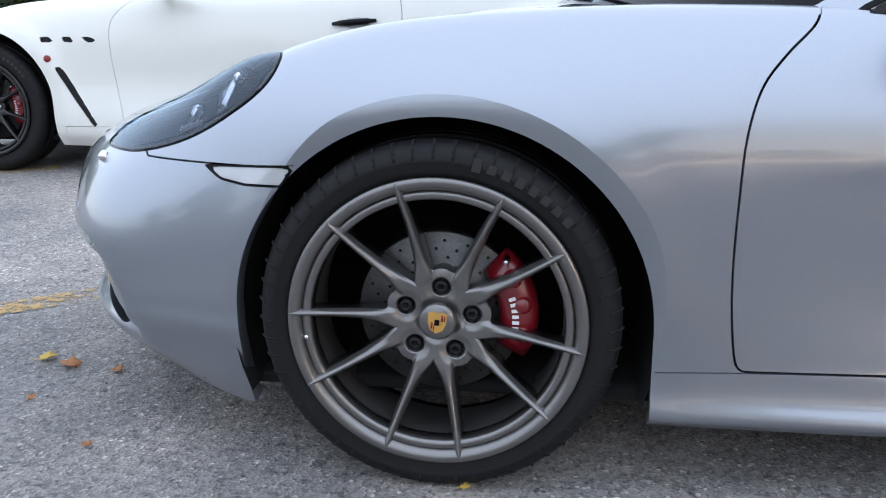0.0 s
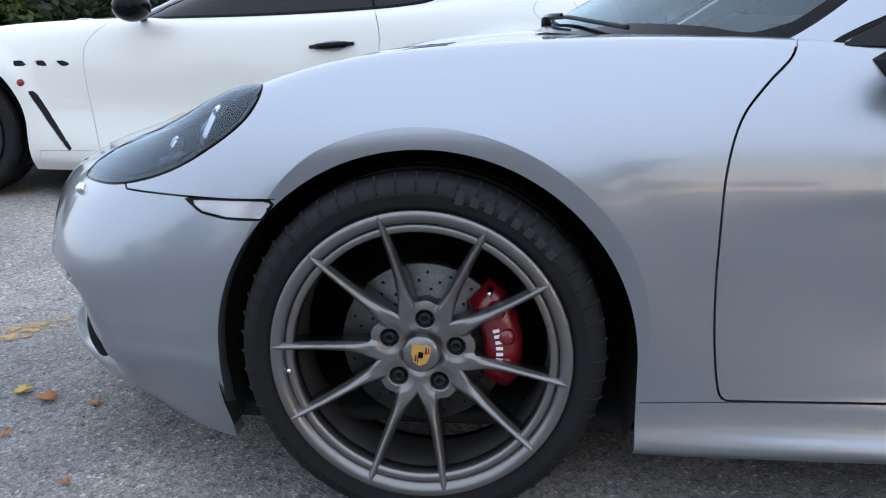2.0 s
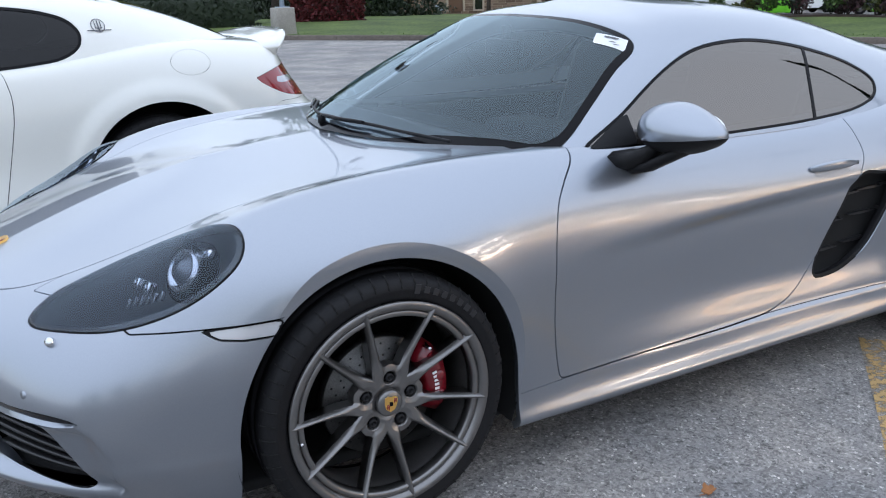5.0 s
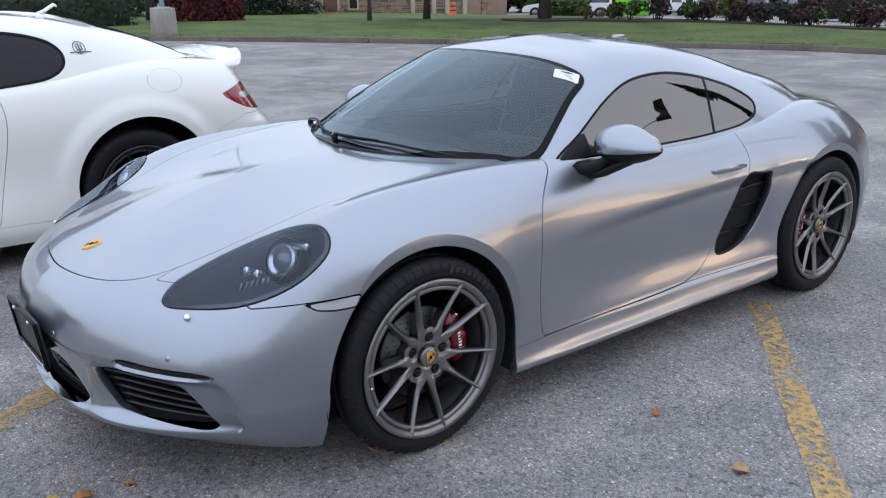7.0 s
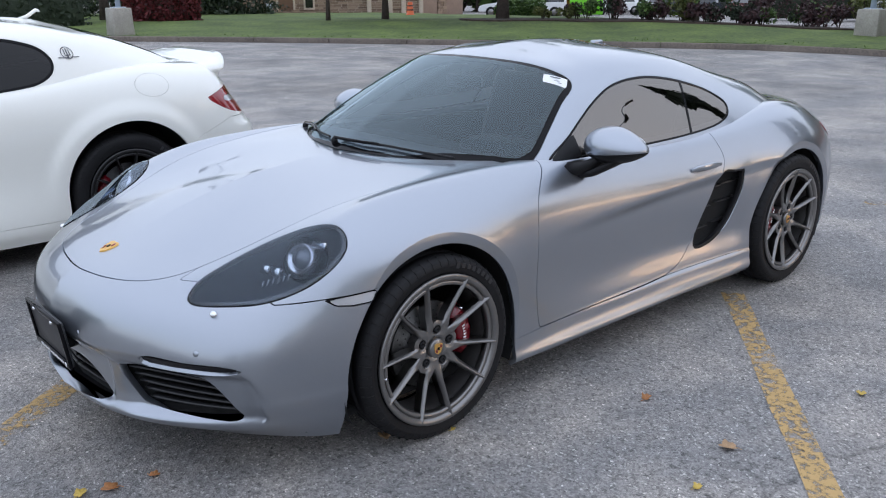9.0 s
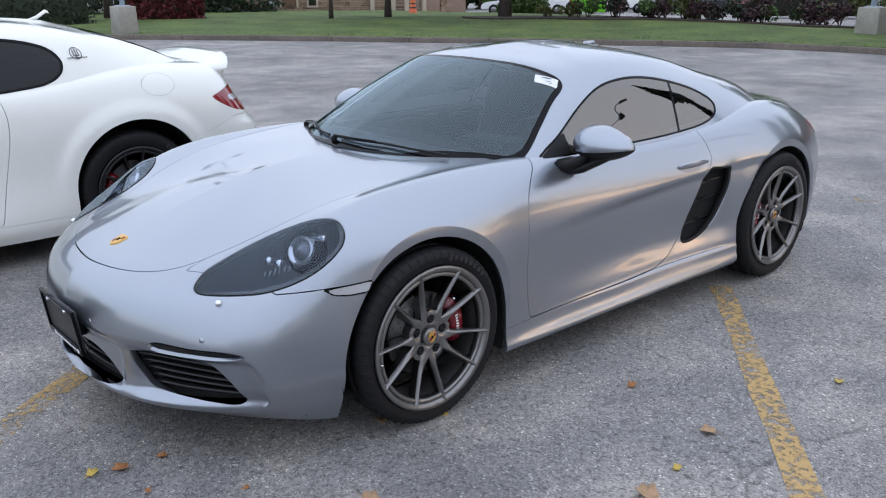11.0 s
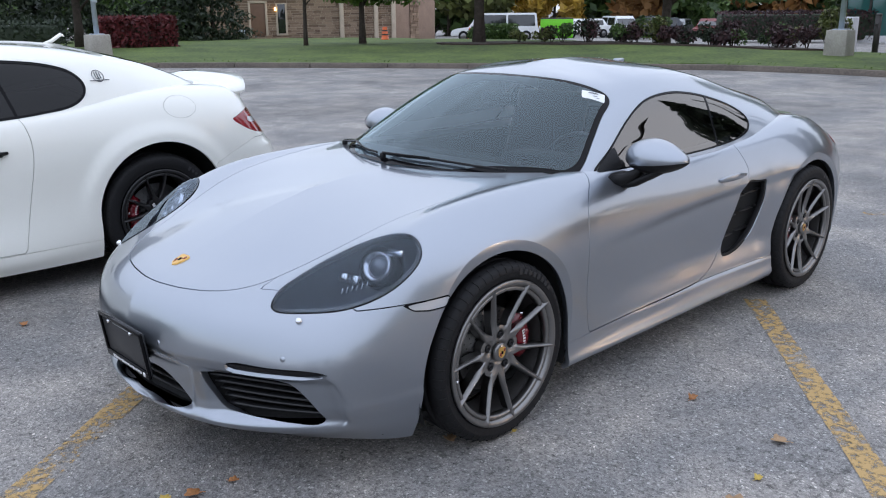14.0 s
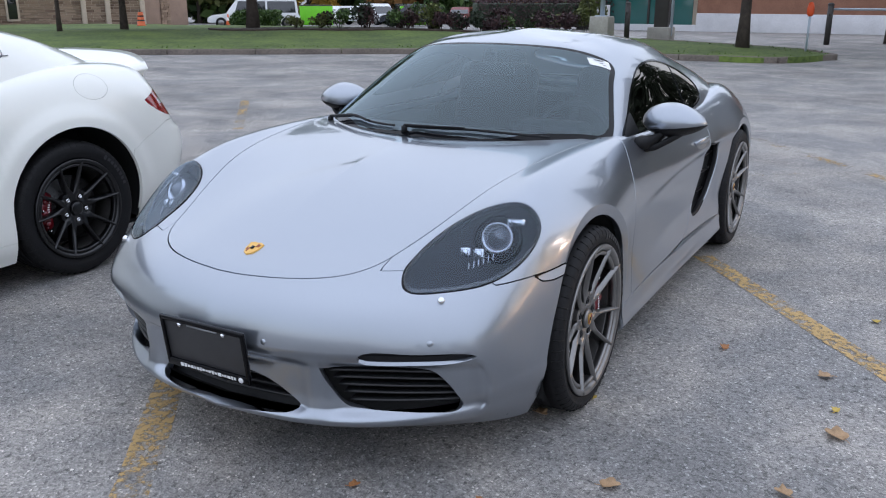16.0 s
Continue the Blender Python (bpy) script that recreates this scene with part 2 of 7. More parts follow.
def loft(lines, nu=10, nv=10, soften=6, outside=(1.0, 0.0, 0.4), shape=None):
    """A skin through lines from the lowest to the highest; every line has the same stations. Local y runs outward."""
    U = np.array([spline(l, nu) for l in lines])
    G = np.array([spline(U[:, j], nv) for j in range(U.shape[1])])
    G = smooth_grid(G, soften)
    if shape:
        shape(G)
    G[0, :, 1] = 0
    G[-1, :, 1] = 0
    G[:, -1, 1] = np.where(np.abs(U[-1, :, 1]).max() < 1e-6, 0, G[:, -1, 1])
    du, dv = np.gradient(G, axis=0), np.gradient(G, axis=1)
    N = np.cross(du, dv)
    N /= np.maximum(np.linalg.norm(N, axis=2, keepdims=True), 1e-9)
    if (N * (G - np.array(outside))).sum() < 0:
        N = -N
        flip = True
    else:
        flip = False
    bad = np.linalg.norm(N, axis=2) < 0.5
    N[bad] = (0, 0, 1)
    # no crease on the middle plane
    for e in (0, -1):
        N[e, :, 1] = 0
    N[:, -1, 1] = np.where(np.abs(G[:, -1, 1]) < 1e-6, 0, N[:, -1, 1])
    N /= np.maximum(np.linalg.norm(N, axis=2, keepdims=True), 1e-9)
    a, b = G.shape[:2]
    idx = np.arange(a * b).reshape(a, b)
    q = np.stack([idx[:-1, :-1], idx[1:, :-1], idx[1:, 1:], idx[:-1, 1:]], -1).reshape(-1, 4)
    if flip:
        q = q[:, ::-1]
    f = np.vstack([q[:, [0, 1, 2]], q[:, [0, 2, 3]]])
    return Skin(G.reshape(-1, 3), N.reshape(-1, 3), f)


def inside(P, outline, rounds=4, smooth=True):
    """Signed distance of 2D points from a closed outline, negative inside."""
    poly = spline(outline, rounds, True) if smooth else np.asarray(outline, float)
    A, B = poly, np.roll(poly, -1, 0)
    best = np.full(len(P), 1e9)
    odd = np.zeros(len(P), bool)
    for a, b in zip(A, B):
        d = b - a
        w = np.clip(((P - a) @ d) / max(d @ d, 1e-12), 0, 1)
        best = np.minimum(best, np.linalg.norm(P - a - w[:, None] * d, axis=1))
        cross = (a[1] > P[:, 1]) != (b[1] > P[:, 1])
        x = (b[0] - a[0]) * (P[:, 1] - a[1]) / (b[1] - a[1] + 1e-15) + a[0]
        odd ^= cross & (P[:, 0] < x)
    return np.where(odd, -best, best)


# ---- silver sports coupe: length along x, nose towards -x; local y outward ----
BODY_LINES = {
    "under": [(-.935, 0, .185), (-.905, .26, .185), (-.825, .45, .18), (-.64, .67, .165), (-.40, .79, .122), (-.2, .815, .12), (0, .82, .13), (.3, .83, .138), (.6, .845, .145), (1.1, .85, .15), (1.6, .85, .15), (2.0, .86, .15), (2.475, .86, .16), (2.82, .85, .19), (3.12, .70, .24), (3.25, .45, .25), (3.30, 0, .25)],
    "lip": [(-.998, 0, .222), (-.966, .27, .222), (-.885, .48, .222), (-.672, .718, .215), (-.43, .82, .20), (-.2, .845, .19), (0, .855, .18), (.3, .868, .168), (.6, .865, .168), (1.1, .866, .17), (1.6, .869, .17), (2.0, .877, .175), (2.475, .885, .2), (2.84, .866, .24), (3.15, .72, .28), (3.29, .46, .3), (3.34, 0, .3)],
    "skirt": [(-1.0, 0, .26), (-.967, .27, .26), (-.885, .485, .26), (-.69, .737, .257), (-.435, .834, .25), (-.2, .855, .24), (0, .86, .235), (.3, .864, .215), (.6, .852, .208), (1.1, .851, .208), (1.6, .854, .210), (2.0, .866, .222), (2.475, .888, .25), (2.845, .867, .29), (3.16, .725, .32), (3.305, .465, .34), (3.355, 0, .34)],
    "sill": [(-.998, 0, .30), (-.964, .27, .30), (-.88, .487, .30), (-.705, .753, .30), (-.44, .845, .30), (-.2, .865, .30), (0, .868, .30), (.3, .862, .285), (.6, .845, .27), (1.1, .842, .272), (1.6, .840, .28), (2.0, .862, .29), (2.475, .89, .32), (2.85, .868, .34), (3.17, .73, .36), (3.32, .47, .38), (3.37, 0, .38)],
    "bumper": [(-1.006, 0, .45), (-.973, .28, .45), (-.897, .487, .45), (-.722, .762, .45), (-.44, .85, .46), (-.2, .872, .47), (0, .876, .48), (.3, .868, .46), (.6, .838, .45), (1.1, .826, .44), (1.6, .833, .44), (2.0, .865, .45), (2.475, .898, .47), (2.86, .872, .48), (3.18, .735, .5), (3.33, .48, .52), (3.385, 0, .52)],
    "flank": [(-.968, 0, .57), (-.937, .28, .57), (-.852, .49, .572), (-.675, .72, .585), (-.43, .825, .615), (-.22, .862, .625), (0, .878, .63), (.3, .872, .63), (.6, .842, .63), (1.1, .826, .62), (1.6, .836, .62), (2.0, .866, .62), (2.475, .9, .62), (2.84, .868, .63), (3.15, .735, .66), (3.31, .49, .69), (3.37, 0, .70)],
    "shoulder": [(-.885, 0, .63), (-.86, .25, .632), (-.775, .43, .64), (-.59, .655, .675), (-.41, .785, .715), (-.21, .835, .735), (0, .85, .75), (.3, .84, .757), (.6, .812, .765), (1.1, .803, .75), (1.6, .812, .738), (2.0, .838, .745), (2.475, .875, .76), (2.79, .838, .76), (3.08, .715, .77), (3.25, .49, .80), (3.33, 0, .81)],
    "crest": [(-.77, 0, .672), (-.74, .22, .677), (-.64, .39, .69), (-.49, .57, .735), (-.34, .70, .803), (-.18, .715, .85), (0, .72, .873), (.3, .722, .886), (.6, .722, .882), (1.1, .728, .868), (1.6, .738, .868), (2.0, .75, .89), (2.475, .735, .945), (2.76, .72, .905), (2.99, .64, .865), (3.16, .46, .885), (3.23, 0, .89)],
    "valley": [(-.6, 0, .735), (-.57, .2, .738), (-.48, .34, .75), (-.36, .47, .782), (-.22, .56, .825), (-.08, .60, .852), (.1, .61, .871), (.36, .625, .888), (.62, .655, .892), (1.1, .66, .88), (1.6, .67, .88), (2.0, .66, .90), (2.475, .62, .95), (2.78, .58, .93), (3.0, .5, .91), (3.13, .36, .90), (3.18, 0, .905)],
    "bonnet": [(-.4, 0, .80), (-.37, .15, .80), (-.3, .24, .805), (-.2, .33, .824), (-.08, .40, .846), (.04, .43, .866), (.18, .45, .882), (.36, .47, .893), (.58, .5, .90), (1.1, .5, .88), (1.6, .5, .88), (2.0, .46, .90), (2.4, .4, .94), (2.6, .35, .93), (2.75, .28, .92), (2.85, .2, .92), (2.9, 0, .92)],
    "spine": [(-.2, 0, .847), (-.17, 0, .851), (-.12, 0, .857), (-.04, 0, .866), (.05, 0, .876), (.14, 0, .884), (.24, 0, .892), (.36, 0, .90), (.58, 0, .90), (1.1, 0, .88), (1.6, 0, .88), (1.95, 0, .89), (2.2, 0, .91), (2.32, 0, .92), (2.42, 0, .92), (2.5, 0, .92), (2.56, 0, .92)],
}
CABIN_LINES = {
    "base": [(.20, 0, .893), (.25, .25, .893), (.35, .46, .89), (.50, .63, .885), (.64, .708, .875), (1.0, .732, .862), (1.4, .742, .858), (1.8, .75, .865), (2.1, .745, .89), (2.45, .68, .945), (2.8, .47, .94), (3.0, .25, .92), (3.05, 0, .92)],
    "waist": [(.50, 0, 1.055), (.53, .23, 1.05), (.60, .43, 1.035), (.72, .575, 1.015), (.84, .645, .995), (1.1, .668, .99), (1.4, .676, .99), (1.75, .676, .99), (2.02, .668, 1.0), (2.35, .61, 1.02), (2.65, .43, 1.02), (2.8, .22, 1.0), (2.85, 0, 1.0)],
    "rail": [(.82, 0, 1.19), (.84, .22, 1.185), (.89, .40, 1.168), (.98, .525, 1.145), (1.06, .57, 1.13), (1.22, .588, 1.135), (1.4, .593, 1.14), (1.65, .585, 1.135), (1.88, .57, 1.12), (2.15, .51, 1.11), (2.35, .37, 1.10), (2.42, .2, 1.10), (2.45, 0, 1.10)],
    "cant": [(.96, 0, 1.237), (.975, .2, 1.234), (1.01, .34, 1.225), (1.085, .435, 1.213), (1.145, .468, 1.212), (1.25, .475, 1.228), (1.4, .478, 1.234), (1.6, .47, 1.228), (1.78, .45, 1.214), (1.95, .40, 1.193), (2.08, .31, 1.175), (2.14, .17, 1.175), (2.16, 0, 1.175)],
    "roof": [(1.10, 0, 1.268), (1.12, 0, 1.271), (1.15, 0, 1.276), (1.2, 0, 1.281), (1.26, 0, 1.285), (1.34, 0, 1.288), (1.44, 0, 1.288), (1.55, 0, 1.284), (1.65, 0, 1.277), (1.74, 0, 1.268), (1.82, 0, 1.258), (1.88, 0, 1.25), (1.95, 0, 1.24)],
}
HEADLIGHT = [(-.752, -.055), (-.70, -.10), (-.64, -.119), (-.534, -.138), (-.417, -.139), (-.344, -.114), (-.307, -.065), (-.303, -.013), (-.327, .036), (-.40, .079), (-.50, .097), (-.61, .081), (-.70, .028), (-.752, -.025)]  # x and (y - z) / sqrt 2
BONNET = [(-.868, -.20), (-.885, -.10), (-.893, 0), (-.885, .10), (-.868, .20), (-.835, .295), (-.78, .375), (-.71, .428), (-.60, .468), (-.42, .522), (-.2, .572), (.1, .618), (.4, .652), (.58, .665), (.7, .4), (.7, -.2), (.0, -.25)]
DOOR = [(.538, .262), (.538, .2625), (.530, .30), (.519, .40), (.515, .56), (.521, .684), (.544, .761), (.588, .815), (.640, .864), (.69, .95), (1.75, .98), (1.815, .86), (1.84, .76), (1.81, .70), (1.735, .55), (1.66, .41), (1.56, .32), (1.44, .275), (1.30, .2655), (.9, .263)]
SIDE_VENT = [(1.82, .70), (1.92, .693), (1.995, .685), (2.005, .64), (1.97, .52), (1.91, .415), (1.82, .36), (1.72, .338), (1.655, .345), (1.655, .385), (1.70, .50), (1.77, .63)]
WINDOW = [(.70, .872), (1.0, .868), (1.3, .868), (1.67, .876), (1.93, .90), (2.04, .94), (2.06, .985), (1.985, 1.04), (1.80, 1.10), (1.59, 1.138), (1.42, 1.147), (1.24, 1.128), (1.09, 1.075), (.87, .958)]
SCREEN = [(.20, .3), (.34, .50), (.47, .63), (.57, .698), (.66, .690), (.80, .638), (.92, .592), (1.015, .562), (1.035, .535), (1.02, .47), (.985, .36), (.955, .2), (.945, 0), (.94, -.3), (.5, -.7), (.2, -.3)]
SIDE_INTAKE = [(.358, .394), (.358, .3941), (.47, .404), (.585, .403), (.65, .39), (.685, .345), (.71, .27), (.70, .244), (.64, .245), (.567, .251), (.47, .260), (.415, .273), (.38, .335)]
CENTRE_INTAKE = [(-.2, .343), (0, .345), (.12, .343), (.19, .322), (.25, .285), (.284, .256), (.27, .243), (.16, .230), (0, .223), (-.2, .230)]
DAY_LAMP = [(.474, .436), (.495, .457), (.62, .457), (.74, .452), (.768, .436), (.72, .422), (.62, .418), (.49, .417)]
MARKER = [(-.440, .616), (-.402, .589), (-.350, .581), (-.278, .581), (-.250, .622)]
GAP = 0.0022

car = empty("sports_coupe", 1.2, 0, 0, label="silver metallic two-door sports coupe parked on grey asphalt", category="car")
CAR_AT = (1.2, 0, 0)


def lamp_edge(v):
    """Signed distance from the headlight's outline, seen from above and outside."""
    return np.maximum(inside(np.column_stack([v[:, 0], (v[:, 1] - v[:, 2]) * .7071]), HEADLIGHT), .56 - v[:, 2])


def arch(v, cx, cz, r):
    """Signed distance from a wheel arch: a half round above its middle, straight below."""
    dx, dz = v[:, 0] - cx, np.maximum(v[:, 2] - cz, 0)
    return np.hypot(dx, dz) - r


def arch_band(v, cx, cz):
    """Width of the turned-in band at each point: none low down in front, narrow low down behind."""
    a = np.degrees(np.arctan2(v[:, 2] - cz, v[:, 0] - cx))
    ease = lambda q: np.clip(q, 0, 1) ** 2 * (3 - 2 * np.clip(q, 0, 1))
    return .038 * ease((a + 25) / 60) * ease((152 - a) / 40)


def car_panel(skin, name, mat, label="", flange=0.012, parent=None, sides=True):
    if sides == "both":
        return skin.both().make(name, mat, parent or car, label, flange, CAR_AT)
    a = skin.flip().make(name, mat, parent or car, label, flange, CAR_AT)
    b = skin.make(name, mat, parent or car, label, flange, CAR_AT)
    return a, b


ARCHES = ((.004, .325, .385), (2.49, .33, .395))


def flare(G):
    """The wings swell a little to a flat band round each wheel arch."""
    for cx, cz, r in ARCHES:
        d = np.hypot(G[..., 0] - cx, np.maximum(G[..., 2] - cz, 0)) - r
        w = np.clip((.11 - d) / .10, 0, 1)
        w = w * w * (3 - 2 * w)
        side = np.clip((G[..., 1] - .6) / .15, 0, 1)
        low = np.clip((G[..., 2] - .22) / .2, 0, 1)
        G[..., 1] += .004 * w * side * low
    # the door is undercut below a crease that rises to the vent
    grade = lambda v, a, b: np.clip((v - a) / (b - a), 0, 1) ** 2 * (3 - 2 * np.clip((v - a) / (b - a), 0, 1))
    x, z = G[..., 0], G[..., 2]
    s = z - (.632 + .065 * np.clip((x - .62) / 1.2, 0, 1.3))
    amount = (.003 + .010 * grade(x, .65, 1.35)) * grade(x, .50, .85) * (1 - .35 * grade(x, 1.95, 2.05)) * (1 - grade(x, 2.35, 2.6)) * np.clip((G[..., 1] - .6) / .1, 0, 1)
    drop = grade(-s, 0, .055)
    under = .6 * (1 - drop) - (1.4 * drop + 1.0 * grade(-s, .05, .40)) * (.32 + .68 * grade(z, .27, .40)) * grade(z, .250, .275)
    G[..., 1] += amount * np.where(s < 0, under, .6 * (1 - grade(s, 0, .13)))
    # the bumper's corner turns under below its widest line and returns to a soft edge low down
    y, z = G[..., 1], G[..., 2]
    corner = (1 - grade(x, -.34, -.12)) * np.clip((y - .55) / .15, 0, 1)
    G[..., 1] = y - corner * (.004 * grade(-z, -.54, -.40) - .003 * grade(-z, -.335, -.30))
    # the bumper is scooped above its lip, with a step at the corner
    x, y, z = G[..., 0], G[..., 1], G[..., 2]
    ease = lambda v, a, b: np.clip((v - a) / (b - a), 0, 1) ** 2 * (3 - 2 * np.clip((v - a) / (b - a), 0, 1))
    front = 1 - ease(x, -.66, -.58)
    scoop = ease(z, .226, .262) * (1 - ease(z, .395, .425)) * (1 - ease(y, .73, .79)) * front
    strut = 1 - .55 * (ease(y, .28, .33) * (1 - ease(y, .36, .42)))
    G[..., 0] = x + .034 * scoop * strut
    corner = .79 - 3.2 * (z - .34) ** 2
    G[..., 0] += .011 * (1 - ease(y, corner - .012, corner)) * (1 - ease(z, .432, .446)) * ease(z, .20, .235) * (1 - ease(x, -.62, -.50))


shell = loft(list(BODY_LINES.values()), 18, 14, 16, shape=flare)
cabin = loft(list(CABIN_LINES.values()), 14, 16, 8, outside=(1.4, 0, .8))


def build_body():
    s = shell
    # openings
    s = s.keep(-arch(s.v, .004, .325, .385))
    s = s.keep(-arch(s.v, 2.49, .33, .395))
    s = s.keep(-np.maximum(inside(s.v[:, [1, 2]], SIDE_INTAKE), s.v[:, 0] + .3))
    s = s.keep(-np.maximum(inside(s.v[:, [1, 2]], CENTRE_INTAKE), s.v[:, 0] + .3))
    s = s.keep(-np.maximum(inside(s.v[:, [1, 2]], DAY_LAMP), s.v[:, 0] + .3))
    s = s.keep(-inside(s.v[:, [0, 2]], MARKER, 1, False))
    s = s.keep(-inside(s.v[:, [0, 2]], SIDE_VENT))
    lamp = lambda q: lamp_edge(q.v)
    s = s.keep(-lamp(s))
    # turned-in band along each wheel arch, widest over the wheel
    for cx, cz, r in ARCHES:
        band = lambda q: np.maximum(arch(q.v, cx, cz, r) - arch_band(q.v, cx, cz), .55 - q.v[:, 1])
        b = s.keep(band(s))
        d, wide = arch(b.v, cx, cz, r), np.maximum(arch_band(b.v, cx, cz), 1e-4)
        b.v[:, 1] -= .34 * np.clip(wide - d, 0, 1)
        rad = np.stack([b.v[:, 0] - cx, 0 * d, np.maximum(b.v[:, 2] - cz, 0)], 1)
        rad /= np.maximum(np.linalg.norm(rad, axis=1, keepdims=True), 1e-6)
        n = b.n * .94 - .32 * rad
        b.n[:] = n / np.linalg.norm(n, axis=1, keepdims=True)
        car_panel(b, "wheel_arch_lip", SILVER, "", .03)
        s = s.keep(-band(s))
    # under the cabin
    s = s.keep(-np.maximum(np.maximum(np.abs(s.v[:, 0] - 1.45) - .95, s.v[:, 1] - .66), .8 - s.v[:, 2]))
    bonnet = lambda q: np.maximum(inside(q.v[:, [0, 1]], BONNET), .58 - q.v[:, 2])
    car_panel(s.keep(bonnet(s) + GAP), "bonnet", SILVER, "silver bonnet with a shield badge", .02, sides="both")
    s = s.keep(-(bonnet(s) - GAP))
    door = lambda q: np.maximum(inside(q.v[:, [0, 2]], DOOR, 5), .6 - q.v[:, 1])
    doors = car_panel(s.keep(door(s) + GAP), "door", SILVER, "", .02)
    s = s.keep(-(door(s) - GAP))
    wing = lambda q: np.maximum(np.maximum(-.69 + .5 * (q.v[:, 1] - .53) - q.v[:, 0], .617 - q.v[:, 2]), .45 - q.v[:, 1])
    nose = s.keep(s.v[:, 0] - .05)
    car_panel(nose.keep(-(wing(nose) - GAP * .8)), "front_bumper", SILVER, "silver front bumper with dark intakes", .03, sides="both")
    rest = s.keep(np.where(s.v[:, 0] > .05, -9, wing(s) + GAP * .8))
    skirt = lambda q: np.maximum(q.v[:, 2] - (.256 + .012 * np.clip((q.v[:, 0] - .4) / 1.0, 0, 1)), np.abs(q.v[:, 0] - 1.25) - .95)
    car_panel(rest.keep(skirt(rest) + GAP * .5), "side_skirt", SILVER, "", .02)
    rest = rest.keep(-(skirt(rest) - GAP * .5))
    fr = rest.keep(rest.v[:, 0] - 1.0)
    car_panel(fr.keep(fr.v[:, 0] - .9), "front_wing", SILVER, "", .02)
    car_panel(rest.keep(.9 - rest.v[:, 0]), "rear_quarter", SILVER, "", .02, sides="both")
    # dark shell behind the gaps
    inner = shell.offset(-.05)
    inner = inner.keep(-arch(inner.v, .004, .325, .45))
    inner = inner.keep(-arch(inner.v, 2.49, .33, .45))
    inner = inner.keep(.215 - inner.v[:, 2])
    inner = inner.keep(-np.maximum(np.maximum(np.abs(inner.v[:, 0] - 1.45) - 1.0, inner.v[:, 1] - .64), .8 - inner.v[:, 2]))
    inner = inner.keep(-(lamp_edge(inner.v) - .03))
    car_panel(inner, "inner_shell", INNER, "", 0, sides="both")
    return doors


def build_cabin():
    c = cabin
    c = c.keep(.90 - c.v[:, 2] - .05)
    glass_side = lambda q: np.maximum(inside(q.v[:, [0, 2]], WINDOW), .3 - q.v[:, 1])
    screen = lambda q: np.maximum(inside(q.v[:, [0, 1]], SCREEN), q.v[:, 0] - 1.1)
    back = [(2.2, -.3), (2.2, 0), (2.21, .25), (2.26, .36), (2.45, .42), (2.75, .33), (2.86, .15), (2.88, 0), (2.88, -.3)]
    rear = lambda q: inside(q.v[:, [0, 1]], back)
    pane = c.keep(screen(c) + .001)
    hem = lambda q: screen(q) + .022 + .05 * np.clip((.42 - q.v[:, 0] + .35 * q.v[:, 1]) / .2, 0, 1)
    ob = car_panel(pane.keep(hem(pane)), "windscreen", WINDSCREEN, "dark windscreen reflecting pale sky", 0, sides="both")
    ob.visible_shadow = False
    car_panel(pane.keep(-hem(pane)), "screen_border", BLACK_GLOSS, "", 0, sides="both")
    ob = car_panel(c.keep(rear(c) + .001), "rear_window", WINDSCREEN, "", 0, sides="both")
    ob.visible_shadow = False
    gl = c.keep(glass_side(c) + .0075)
    post = lambda q: q.v[:, 0] - 1.715 + .32 * (q.v[:, 2] - .98) * -1 - 0.0
    for w in car_panel(gl.keep(post(gl) + .006).offset(-.003), "door_window", SIDE_GLASS, "tinted side window reflecting evening sky", 0):
        w.visible_shadow = False
    for w in car_panel(gl.keep(-(post(gl) - .006)).offset(-.003), "quarter_window", SIDE_GLASS, "", 0):
        w.visible_shadow = False
    t = c.keep(glass_side(c) + .0015)
    bar = t.keep(post(t) - .0065)
    bar = bar.keep(-(post(bar) + .0065))
    car_panel(bar.offset(-.001), "window_post", BLACK_GLOSS, "", .004)
    car_panel(t.keep(-(glass_side(t) + .0085)), "window_seal", BLACK_GLOSS, "", .008)
    r = c.keep(-(glass_side(c) - 0))
    r = r.keep(-(screen(r) - .001))
    r = r.keep(-(rear(r) - .001))
    car_panel(r, "roof", SILVER, "", .012, sides="both")


build_body()
build_cabin()


# wheels
def wheel_lugs(r, n=5, first=90):
    return [(r * math.cos(radians(first + 72 * k)), r * math.sin(radians(first + 72 * k))) for k in range(n)]


